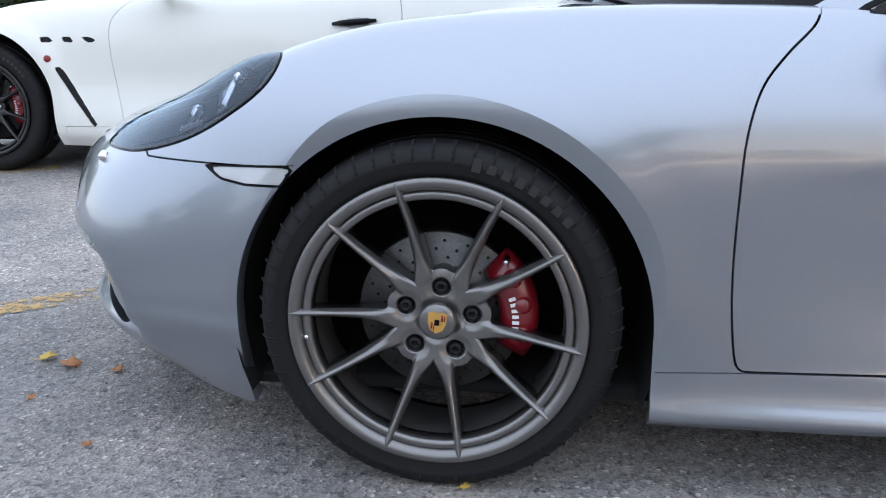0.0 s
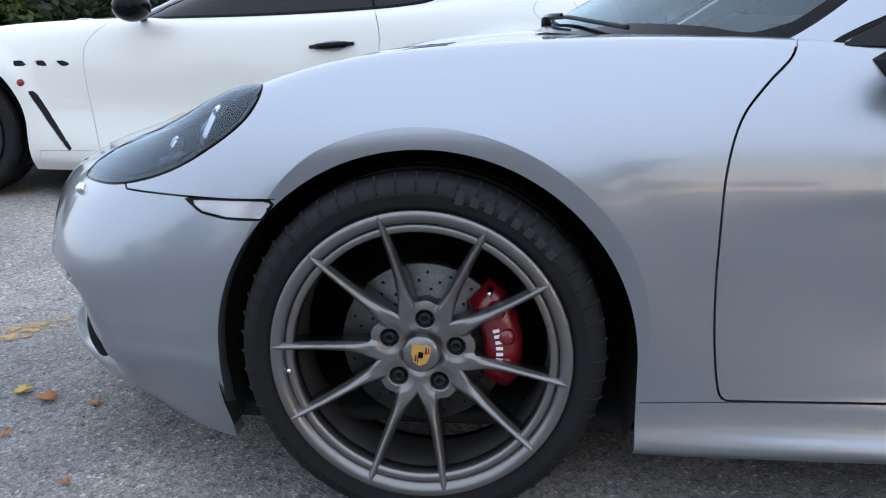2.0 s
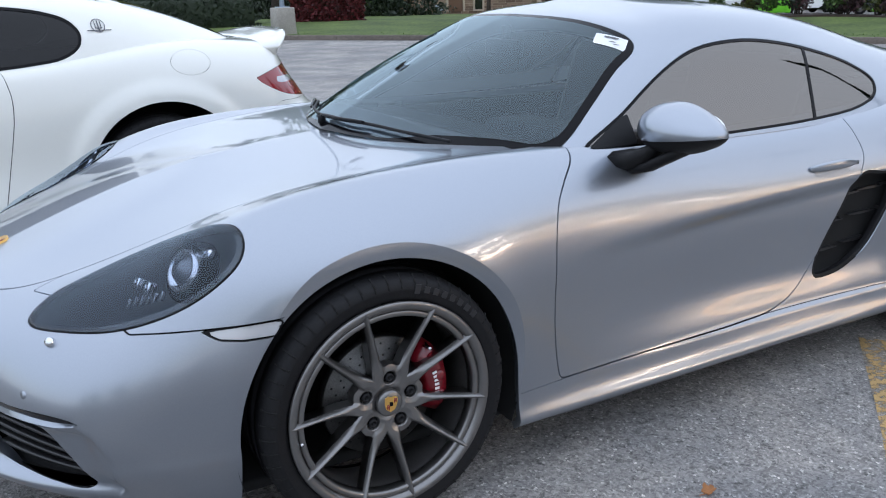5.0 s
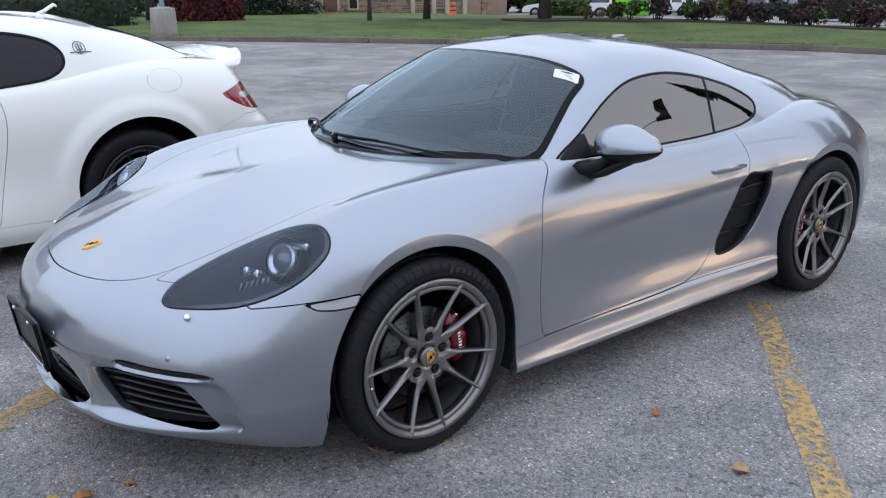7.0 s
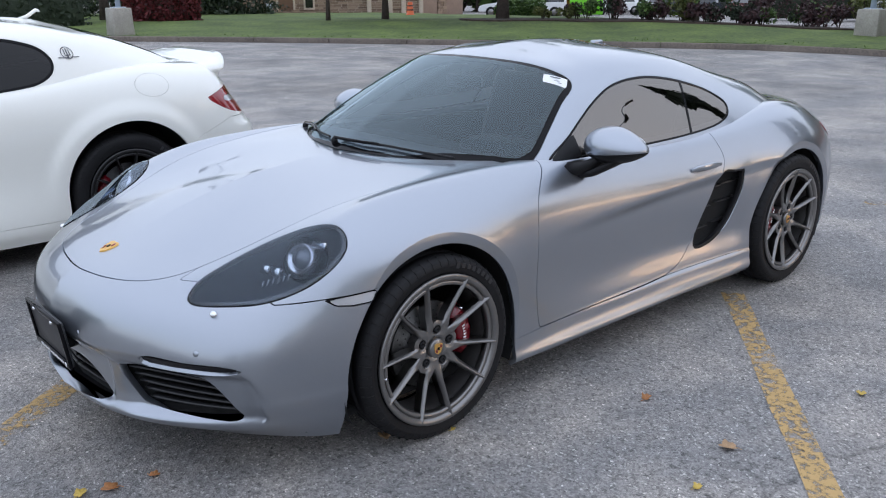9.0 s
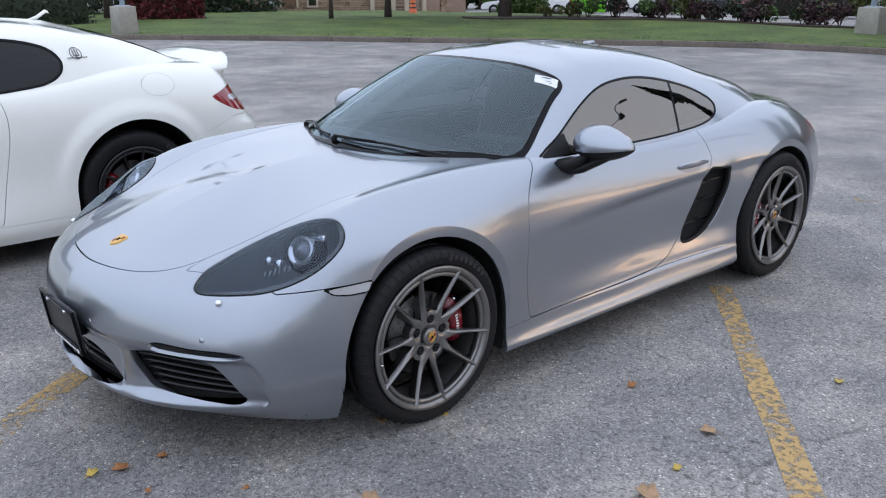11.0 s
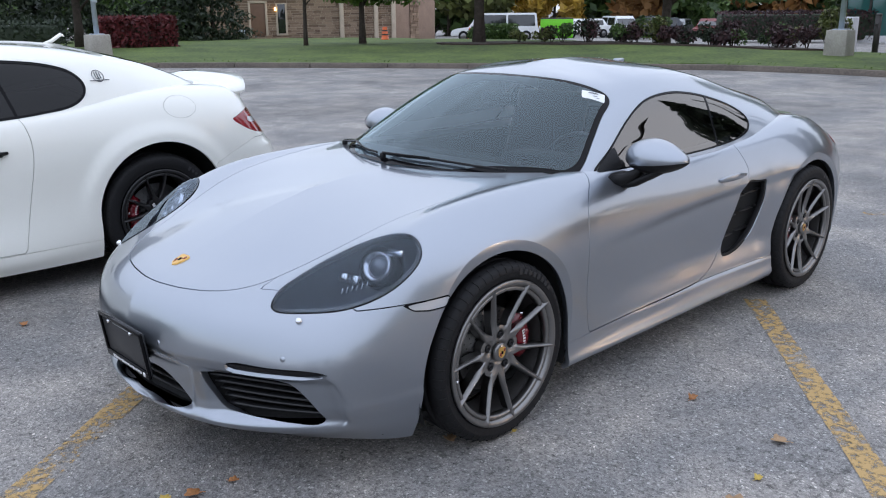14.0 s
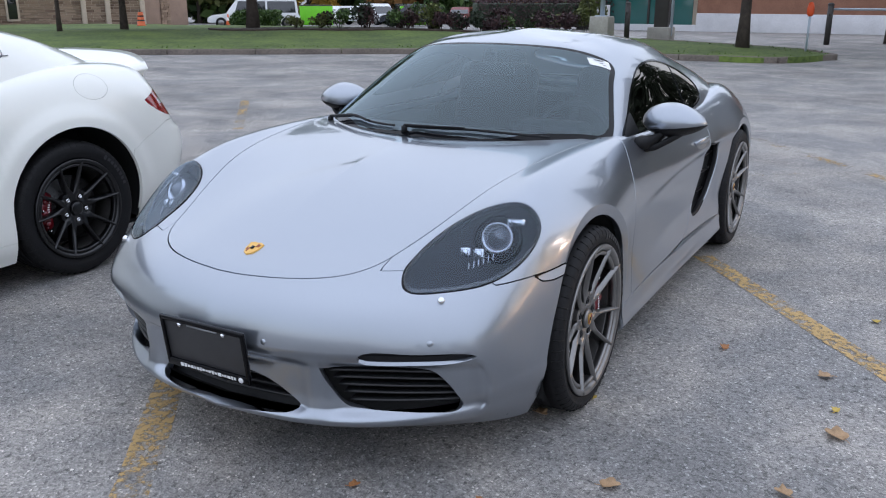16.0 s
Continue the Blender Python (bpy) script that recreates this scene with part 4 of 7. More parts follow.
def headlight(sd):
    cut = lambda q: lamp_edge(q.v)
    sk = shell.keep(cut(shell) + .004)
    lamp = new("headlight")
    lamp.parent = car
    lamp["label"] = "smoked almond-shaped headlight with black inner housing"
    def ring(a, b):
        t = shell.keep(cut(shell) + a)
        return t.keep(-(cut(t) + b))

    for name, q, mat, fl in (("lens", Skin(sk.v + (.018 * (1 - (1 - np.clip(-cut(sk) / .10, 0, 1)) ** 2))[:, None] * sk.n, sk.n, sk.f), LENS, 0), ("lens_rim", ring(.0012, .0058), BLACK_GLOSS, .02), ("lens_wall", ring(.0058, .017).offset(.003), LENS_WALL, .004)):
        o = (q if sd > 0 else q.flip()).make(name, mat, lamp, "", fl, CAR_AT)
        if name == "lens":
            o.visible_shadow = False
    # bowl behind the lens
    bowl = shell.keep(cut(shell) + .002)
    d = -cut(bowl)
    deep = np.clip(d / .085, 0, 1)
    depth = .11 * (1 - (1 - deep) ** 2)
    push = np.array([.55, -.10, -.83])
    bowl = Skin(bowl.v + depth[:, None] * push, bowl.n, bowl.f)
    (bowl if sd > 0 else bowl.flip()).make("housing", BOWL, lamp, "", 0, CAR_AT)
    # projector and its ring
    c = Vector((-.425, .690, .715))
    out = Vector((-.80, .24, .42)).normalized()
    for nm, prof, mat in (("projector", [(0, .026), (.022, .021), (.033, .008), (.038, 0)], LENS_BALL), ("projector_ring", [(.038, .002), (.043, .014), (.050, .013), (.056, -.03)], CHROME_DARK), ("projector_shroud", [(.058, -.02), (.066, .004), (.072, .0), (.076, -.04)], BLACK_GLOSS)):
        bm = lathe(prof, 32, "z")
        q = out if sd > 0 else Vector((out.x, -out.y, out.z))
        bmesh.ops.transform(bm, matrix=Matrix.Translation(put(sd, c)) @ q.to_track_quat("Z", "Y").to_matrix().to_4x4(), verts=bm.verts)
        part(nm, bm, mat, lamp)
    q = out if sd > 0 else Vector((out.x, -out.y, out.z))
    facing = q.to_track_quat("Z", "Y").to_matrix().to_4x4()
    for (px, py, pz), sx, sy in (((-.520, .628, .684), .036, .034), ((-.506, .668, .682), .036, .034), ((-.385, .735, .762), .058, .024)):
        bm = block(0, 0, 0, sx, sy, .022, .006)
        box(bm, 0, 0, .008, sx * .55, sy * .55, .012, .003)
        bmesh.ops.transform(bm, matrix=Matrix.Translation(put(sd, (px, py, pz))) @ facing, verts=bm.verts)
        part("light_module", bm, CHROME, lamp)
    for k in range(6):
        bm = block(0, 0, 0, .004, .022, .010, .001)
        bmesh.ops.transform(bm, matrix=Matrix.Translation(put(sd, (-.548 + .013 * k, .655 + .010 * k, .650 + .004 * k))) @ facing, verts=bm.verts)
        part("reflector_rib", bm, CHROME_DARK, lamp)
    # washer jet in the bumper below
    p, n = on_skin(shell, -.716, .658, "xy")
    bm = lathe([(0, .014), (.008, .013), (.0115, .006), (.012, -.01)], 20, "z")
    n = n if sd > 0 else Vector((n.x, -n.y, n.z))
    bmesh.ops.transform(bm, matrix=Matrix.Translation(put(sd, p)) @ n.to_track_quat("Z", "Y").to_matrix().to_4x4(), verts=bm.verts)
    part("washer_jet", bm, CHROME, car)


LENS_WALL = glass("thick_lens_edge", (0.72, 0.78, 0.85), 0.06, spec=1.7)
BOWL = material("headlight_housing", (0.013, 0.016, 0.023), 0.3, 0.4)
LENS_BALL = material("projector_glass", (0.10, 0.11, 0.13), 0.04, 0.4, 1.0)
CHROME_DARK = material("smoked_chrome", (0.55, 0.56, 0.60), 0.16, 0.9)
GREY_GLASS = material("sensor_grey", (0.36, 0.37, 0.39), 0.35, 0.6)
MIRROR_GLASS = material("mirror_glass", (0.85, 0.86, 0.88), 0.02, 1.0)
pair(headlight)


def marker(sd):
    sk = shell.keep(inside(shell.v[:, [0, 2]], MARKER, 1, False) + .0015)
    sk = sk.keep(.5 - sk.v[:, 1])
    edge = inside(sk.v[:, [0, 2]], MARKER, 1, False)
    m = new("side_marker")
    m.parent = car
    m["label"] = "slim clear side marker lamp with dark rim"
    for nm, q, mat in (("marker_lens", sk.keep(edge + .0048).offset(-.002), CLEAR_LAMP), ("marker_rim", sk.keep(-(edge + .0048)), BLACK_GLOSS)):
        (q if sd > 0 else q.flip()).make(nm, mat, m, "", .01, CAR_AT)


pair(marker)


SLAT = material("satin_black_slat", (0.011, 0.011, 0.012), 0.35)


def slat(sd, outline, z, parent):
    """A blade across an intake at one height, set back from the skin."""
    row = np.linspace(-.25, .75, 401)
    row = row[inside(np.column_stack([row, np.full(401, z)]), outline) < -.004]
    ys = np.linspace(max(row.min(), 0), row.max(), 12)
    pts, secs = [], []
    bow = np.polyfit(ys, [on_skin(shell, y, z, "yz")[0].x for y in ys], 2)
    for y in ys:
        pts.append(put(sd, (np.polyval(bow, y) + .020, y, z - .012 * (y - .5))))
        secs.append([Vector(o) for o in ((0, 0, .0022), (.004, 0, .0050), (.034, 0, .0085), (.034, 0, .0025), (.004, 0, -.0022), (0, 0, -.0022))])
    part("slat", sweep(pts, secs), SLAT, parent)
    return pts


def intakes(sd):
    for outline, name in ((SIDE_INTAKE, "side_intake"), (DAY_LAMP, "day_lamp")):
        sk = shell.keep(np.maximum(inside(shell.v[:, [1, 2]], outline), shell.v[:, 0] + .3))
        q = sk.offset(-.012 if name == "day_lamp" else -.075)
        if name == "side_intake":
            ob = (q if sd > 0 else q.flip()).make(name, BLACK_PLASTIC, car, "dark intake with horizontal slats", 0, CAR_AT)
            for z in (.378, .353, .328, .303, .278):
                slat(sd, outline, z, ob)
        else:
            (q if sd > 0 else q.flip()).make(name, DAY_GLASS, car, "smoked daytime light strip", 0, CAR_AT)
            strip = sk.keep(np.abs(sk.v[:, 2] - .445) - .004)
            b = strip.offset(-.010)
            (b if sd > 0 else b.flip()).make("light_strip", BLACK_GLOSS, car, "", .004, CAR_AT)
    # parking sensors
    for yy, zz in ((.66, .485), (.21, .47)):
        p, n = on_skin(shell, yy, zz, "yz")
        n = n if sd > 0 else Vector((n.x, -n.y, n.z))
        bm = lathe([(0, .0006), (.0088, .0006), (.0092, -.001), (.0108, -.001), (.0115, .0002), (.0125, -.004)], 20, "z")
        bmesh.ops.transform(bm, matrix=Matrix.Translation(put(sd, p)) @ n.to_track_quat("Z", "Y").to_matrix().to_4x4(), verts=bm.verts)
        part("parking_sensor", bm, SILVER, car)


DAY_GLASS = material("smoked_plastic", (0.012, 0.012, 0.014), 0.2, 0.0, Specular_IOR_Level=0.25)
SILVER_SHADE = material("silver_shadow_ring", (0.38, 0.39, 0.41), 0.4, 0.7)
pair(intakes)
sk = shell.keep(np.maximum(inside(shell.v[:, [1, 2]], CENTRE_INTAKE), shell.v[:, 0] + .3))
grille = sk.offset(-.045).both().make("centre_grille", BLACK_PLASTIC, car, "black mesh lower grille", 0, CAR_AT)
for z in (.322, .294, .266):
    pair(lambda sd: slat(sd, CENTRE_INTAKE, z, grille))

# front plate holder with a blank dark plate
PLATE_DARK = material("blank_plate", (0.028, 0.028, 0.030), 0.45, vary=.2, scale=20)
holder = new("plate_holder")
holder.parent = car
holder["label"] = "black plastic plate frame with dealer strip, no plate"
lean = Matrix.Translation((-1.006 - X0, 0.0, .415)) @ Matrix.Rotation(radians(-7), 4, "Y")


def leaned(bm):
    bmesh.ops.transform(bm, matrix=lean, verts=bm.verts)
    return bm


part("back_plate", leaned(block(0, 0, 0, .012, .325, .165, .004)), PLATE_DARK, holder)
bm = bmesh.new()
for y, z, sy, sz in ((0, .079, .335, .014), (0, -.074, .335, .026), (.162, 0, .012, .170), (-.162, 0, .012, .170)):
    box(bm, -.008, y, z, .012, sy, sz, .003)
part("plate_frame", leaned(bm), BLACK_GLOSS, holder)
for y in (-.088, .088):
    bm = lathe([(0, -.017), (.006, -.016), (.007, -.010), (.007, 0)], 14, "x", centre=(0, y, .066))
    part("plate_screw", leaned(bm), CHROME, holder)
part("top_slot", leaned(block(-.007, 0, .066, .004, .12, .005)), GREY_GLASS, holder)
rng = random.Random(4)
bm = bmesh.new()
y = -.115
while y < .10:
    w = rng.choice((.006, .008, .010, .013))
    box(bm, -.0145, y + w / 2, -.0745, .001, w, rng.choice((.007, .009, .012)))
    y += w + .0035
part("dealer_lettering", leaned(bm), WHITE_MARK, holder, "pale lettering bars", False)
part("dealer_emblem", leaned(lathe([(0, -.0155), (.009, -.0155), (.010, -.012)], 20, "x", centre=(0, -.135, -.0745))), WHITE_MARK, holder)
part("holder_stay", block(-.965 - X0, 0, .40, .07, .12, .08, .01), BLACK_PLASTIC, holder)

# bonnet shield
p, n = on_skin(shell, -.775, 0, "xy")
out = [(0, -.034), (.016, -.024), (.024, -.004), (.026, .024), (.013, .031), (0, .028), (-.013, .031), (-.026, .024), (-.024, -.004), (-.016, -.024)]
m = Matrix.Translation(put(1, p)) @ n.to_track_quat("Z", "Y").to_matrix().to_4x4()
up = (m.inverted().to_3x3() @ Vector((1, 0, .2))).normalized()
rot = Matrix.Rotation(math.atan2(-up.x, up.y), 4, "Z")
k = len(out)
verts = [(m @ rot @ Vector((a, b, .004))) for a, b in out] + [(m @ rot @ Vector((a * 1.1, b * 1.1, -.002))) for a, b in out]
shield = mesh_part("bonnet_badge", verts, [tuple(range(k))] + [(i, (i + 1) % k, k + (i + 1) % k, k + i) for i in range(k)], GOLD, car, "gold shield badge", False)
bm = bmesh.new()
for a, b, sx, sy in ((.012, .014, .004, .018), (.019, .012, .003, .014), (-.010, -.012, .004, .018), (-.017, -.006, .003, .012)):
    box(bm, a, b, .0045, sx, sy, .001)
bmesh.ops.transform(bm, matrix=m @ rot, verts=bm.verts)
part("badge_stripe", bm, RED_ENAMEL, shield)
bm = block(0, .001, .0048, .012, .015, .0015)
bmesh.ops.transform(bm, matrix=m @ rot, verts=bm.verts)
part("badge_middle", bm, BLACK_GLOSS, shield)


# door mirror
def door_mirror(sd):
    g = new("door_mirror")
    g.parent = car
    g["label"] = "silver door mirror on a black foot"
    bm = bmesh.new()
    bmesh.ops.create_uvsphere(bm, u_segments=40, v_segments=24, radius=1)
    low = bmesh.new()
    for v in bm.verts:
        x, y, z = v.co
        # outward along y, front towards -x; the back face is cut flat
        X = x * (.105 if x < 0 else .070)
        Y = y * .125
        Z = z * (.070 if z > 0 else .052)
        Z *= 1 - .42 * max(0, y) ** 1.6
        X += .018 * max(0, y) - .012 * max(0, z)
        v.co = (X, Y, Z)
    upper = bm.copy()
    bmesh.ops.bisect_plane(upper, geom=upper.verts[:] + upper.edges[:] + upper.faces[:], plane_co=(0, 0, -.014), plane_no=(0, .10, -1), clear_outer=True)
    lower = bm.copy()
    bmesh.ops.bisect_plane(lower, geom=lower.verts[:] + lower.edges[:] + lower.faces[:], plane_co=(0, 0, -.0155), plane_no=(0, -.10, 1), clear_outer=True)
    bm.free()
    low.free()
    at = Matrix.Translation((.938 - X0, sd * .868, .925)) @ Matrix.Diagonal((1.2, sd * 1.1, 1.22, 1)) @ Matrix.Rotation(radians(8), 4, "Z")
    for nm, q, mat in (("mirror_shell", upper, SILVER), ("mirror_underside", lower, BLACK_PLASTIC)):
        bmesh.ops.transform(q, matrix=at, verts=q.verts)
        bmesh.ops.recalc_face_normals(q, faces=q.faces)
        part(nm, q, mat, g)
    q = lathe([(0, .059), (.045, .060), (.05, .055), (.05, .05)], 32, "x")
    bmesh.ops.transform(q, matrix=at @ Matrix.Diagonal((1, 1.9, .85, 1)), verts=q.verts)
    part("mirror_glass", q, MIRROR_GLASS, g)
    pts = [(.825, .745, .838), (.845, .79, .845), (.872, .825, .868), (.90, .85, .898), (.93, .87, .915)]
    secs = []
    for i in range(5):
        w, h = (.060, .045, .040, .046, .055)[i], (.030, .026, .024, .024, .022)[i]
        secs.append([Vector((w * a, 0, h * b)) for a, b in ((-1, -.5), (-.6, -1), (.6, -1), (1, -.5), (1, .5), (.6, 1), (-.6, 1), (-1, .5))])
    part("mirror_foot", sweep([put(sd, q) for q in pts], secs), BLACK_PLASTIC, g)
    strut = []
    for w, h in ((.030, .020), (.024, .016), (.026, .015), (.034, .014)):
        strut.append([Vector((w * a, 0, h * b)) for a, b in ((-1, -.5), (-.6, -1), (.6, -1), (1, -.5), (1, .5), (.6, 1), (-.6, 1), (-1, .5))])
    part("mirror_strut", sweep([put(sd, q) for q in ((.835, .75, .816), (.86, .82, .828), (.885, .885, .866), (.915, .92, .890))], strut), BLACK_PLASTIC, g)
    part("indicator_line", block(.862 - X0, sd * .89, .925, .004, .12, .006, .002), GREY_GLASS, g)
    # triangle in the window corner
    tri = cabin.keep(inside(cabin.v[:, [0, 2]], [(.715, .874), (.715, .8741), (.90, .874), (.90, .8741), (.893, .962), (.893, .9621)]))
    tri = tri.keep(.3 - tri.v[:, 1]).offset(.004)
    (tri if sd > 0 else tri.flip()).make("corner_panel", BLACK_PLASTIC, g, "", .006, CAR_AT)


pair(door_mirror)


# door handle, side vent, wheel arch lips
def flank_parts(sd):
    g = new("door_handle")
    g.parent = car
    g["label"] = "silver pull handle over a darker patch painted as its recess shade"
    p1, n1 = on_skin(shell, 1.56, .728, "xz")
    p2, n2 = on_skin(shell, 1.80, .735, "xz")
    pts, secs = [], []
    for i in range(9):
        t = i / 8
        q = p1.lerp(p2, t) + n1 * (.004 + .022 * math.sin(math.pi * t) ** .7)
        r = .0065 + .0075 * math.sin(math.pi * min(1, t * 1.15)) ** .6
        pts.append(put(sd, q))
        secs.append([Vector((0, .45 * r * math.cos(a), 1.15 * r * math.sin(a))) for a in [2 * math.pi * k / 12 for k in range(12)]])
    part("handle_grip", sweep(pts, secs), SILVER, g)
    # darker oval laid on the skin: the recess's shade as colour, no hollow
    shade_oval = shell.keep(np.maximum(((shell.v[:, 0] - 1.675) / .085) ** 2 + ((shell.v[:, 2] - .722) / .026) ** 2 - 1, .5 - shell.v[:, 1]) * .02)
    shade_oval = shade_oval.offset(.0012)
    (shade_oval if sd > 0 else shade_oval.flip()).make("handle_recess_shade", SILVER_SHADE, g, "", 0, CAR_AT)
    # vent
    v = new("side_vent")
    v.parent = car
    v["label"] = "black side air intake with slanting fins"
    sk = shell.keep(np.maximum(inside(shell.v[:, [0, 2]], SIDE_VENT), .5 - shell.v[:, 1]))
    back = Skin(sk.v + np.array([.07, -.12, 0]) * np.clip(-inside(sk.v[:, [0, 2]], SIDE_VENT) / .03, 0, 1)[:, None], sk.n, sk.f)
    (back if sd > 0 else back.flip()).make("vent_duct", INNER, v, "", 0, CAR_AT)
    for z in (.43, .53, .62):
        band = sk.keep(np.abs(sk.v[:, 2] - z - .10 * (sk.v[:, 0] - 1.85)) - .0055)
        b = band.offset(-.035)
        (b if sd > 0 else b.flip()).make("vent_fin", SLAT, v, "", .05, CAR_AT)
    edge = lambda q: inside(q.v[:, [0, 2]], SIDE_VENT)
    trim = sk.keep(-(edge(sk) + .013)).offset(-.004)
    (trim if sd > 0 else trim.flip()).make("vent_trim", BLACK_PLASTIC, v, "", .02, CAR_AT)
    # tail lamp
    lampy = shell.keep(np.maximum(inside(shell.v[:, [1, 2]], [(.35, .70), (.5, .755), (.66, .785), (.74, .80), (.765, .75), (.72, .69), (.55, .66), (.40, .66)]), 2.7 - shell.v[:, 0]))
    if len(lampy.f):
        q = lampy.offset(.003)
        (q if sd > 0 else q.flip()).make("tail_lamp", RED_LAMP, car, "red tail lamp", .006, CAR_AT)


pair(flank_parts)
part("roof_antenna", block(1.88 - X0, 0, 1.252, .08, .03, .022, .01), SILVER, car)


# cowl and wipers
sk = cabin.keep(np.maximum(inside(cabin.v[:, [0, 1]], SCREEN), cabin.v[:, 2] - .93))
part("cowl", block(.40 - X0, 0, .852, .22, 1.10, .03, .01), BLACK_PLASTIC, car)


def wiper(line, reach):
    """A wiper parked along the foot of the screen; the arm lies on the first part of its line."""
    w = new("wiper")
    w.parent = car
    w["label"] = "black wiper arm and blade"
    pts = [Vector((x - X0, y, z)) for x, y, z in spline(line, 12)]
    part("blade", tube(pts[2:], .0052, 6), BLACK_PLASTIC, w)
    k = max(3, int(len(pts) * reach))
    up = Vector((-.012, 0, .006))
    part("arm", tube([p + up for p in pts[:k]], .0055, 8, [1.3 - .6 * i / (k - 1) for i in range(k)]), BLACK_GLOSS, w)
    part("pivot", lathe([(0, .008), (.010, .007), (.013, .002), (.013, -.02)], 16, "z", centre=pts[0] + Vector((-.012, 0, -.002))), BLACK_PLASTIC, w)


wiper([(.43, .575, .905), (.35, .385, .932), (.287, .262, .925), (.25, .12, .923)], .7)
wiper([(.243, .06, .924), (.252, -.09, .927), (.276, -.215, .928), (.319, -.372, .919), (.380, -.525, .907)], .5)

# windscreen sticker, in line with the screen's upper edge
def along(q):
    return (q.v[:, 0] - .975) * .58 + (q.v[:, 1] - .502) * .81


def across(q):
    return (q.v[:, 0] - .975) * .81 - (q.v[:, 1] - .502) * .58


st = cabin.keep(np.maximum(np.abs(along(cabin)) - .050, np.abs(across(cabin)) - .025)).flip().offset(.002)
sticker = st.make("window_sticker", material("sticker_paper", (.78, .79, .80), .6), car, "white paper sticker with grey printed bars", 0, CAR_AT)

SCRIBE = material("grey_print", (.12, .12, .13), .6)
for off, half, sel in ((.014, .022, .004), (-.004, .034, .0022), (-.012, .034, .0022)):
    bar = cabin.keep(np.abs(across(cabin) - off) - sel)
    bar = bar.keep(np.abs(along(bar)) - half)
    if len(bar.f):
        bar.flip().offset(.0045).make("printed_bar", SCRIBE, sticker, "", 0, CAR_AT)



# interior
def seat(sd):
    s = new("seat")
    s.parent = car
    s["label"] = "dark leather bucket seat"
    y = sd * .36
    part("cushion", block(1.33 - X0, y, .50, .52, .48, .16, .05), LEATHER, s)
    b = block(1.68 - X0, y, .78, .14, .48, .62, .055, Matrix.Rotation(radians(18), 4, "Y"))
    part("backrest", b, LEATHER, s)
    part("headrest", block(1.80 - X0, y, 1.07, .10, .27, .17, .04, Matrix.Rotation(radians(14), 4, "Y")), LEATHER, s)


pair(seat)
pts = [(.42, 0, .84), (.62, 0, .865), (.80, 0, .85), (.90, 0, .78), (.88, 0, .60), (.5, 0, .5)]
bm = bmesh.new()
ra = [bm.verts.new((x - X0, -.63, z)) for x, y, z in pts]
rb = [bm.verts.new((x - X0, 0, z + .01)) for x, y, z in pts]
rc = [bm.verts.new((x - X0, .63, z)) for x, y, z in pts]
for A, B in ((ra, rb), (rb, rc)):
    for i in range(len(pts)):
        bm.faces.new((A[i], A[(i + 1) % len(pts)], B[(i + 1) % len(pts)], B[i]))
bmesh.ops.recalc_face_normals(bm, faces=bm.faces)
part("dashboard", bm, INTERIOR, car, smooth=False)
part("instrument_hood", block(.80 - X0, -.36, .875, .20, .34, .07, .03), INTERIOR, car)
bm = bmesh.new()
n, mn = 40, 8
ring = []
for i in range(n):
    a = 2 * math.pi * i / n
    ring.append([bm.verts.new(((.185 + .014 * math.cos(b)) * math.cos(a), (.185 + .014 * math.cos(b)) * math.sin(a), .014 * math.sin(b))) for b in [2 * math.pi * j / mn for j in range(mn)]])
for i in range(n):
    for j in range(mn):
        bm.faces.new((ring[i][j], ring[(i + 1) % n][j], ring[(i + 1) % n][(j + 1) % mn], ring[i][(j + 1) % mn]))
box(bm, 0, 0, -.01, .34, .05, .02, .006)
box(bm, 0, 0, -.01, .13, .12, .04, .02)
box(bm, 0, -.09, -.01, .04, .17, .02, .006)
bmesh.ops.recalc_face_normals(bm, faces=bm.faces)
wheel = part("steering_wheel", bm, LEATHER, car)
wheel.matrix_basis = pose(1.02 - X0, -.36, .79, 0, -66, 0)
wheel.matrix_basis = wheel.matrix_basis @ Matrix.Rotation(radians(90), 4, "Z")
part("inner_mirror", block(.92 - X0, 0, 1.115, .03, .23, .065, .015), BLACK_PLASTIC, car)
part("mirror_stalk", block(.93 - X0, 0, 1.16, .03, .03, .07, .008), BLACK_PLASTIC, car)
part("cabin_floor", block(1.5 - X0, 0, .36, 2.0, 1.42, .04, .01), INTERIOR, car)
part("rear_bulkhead", block(2.05 - X0, 0, .62, .05, 1.36, .56, .02), INTERIOR, car)
part("rear_shelf", block(2.45 - X0, 0, .86, .80, 1.1, .04, .01), INTERIOR, car)
pair(lambda sd: part("door_card", block(1.25 - X0, sd * .665, .60, 1.25, .04, .50, .015), INTERIOR, car))


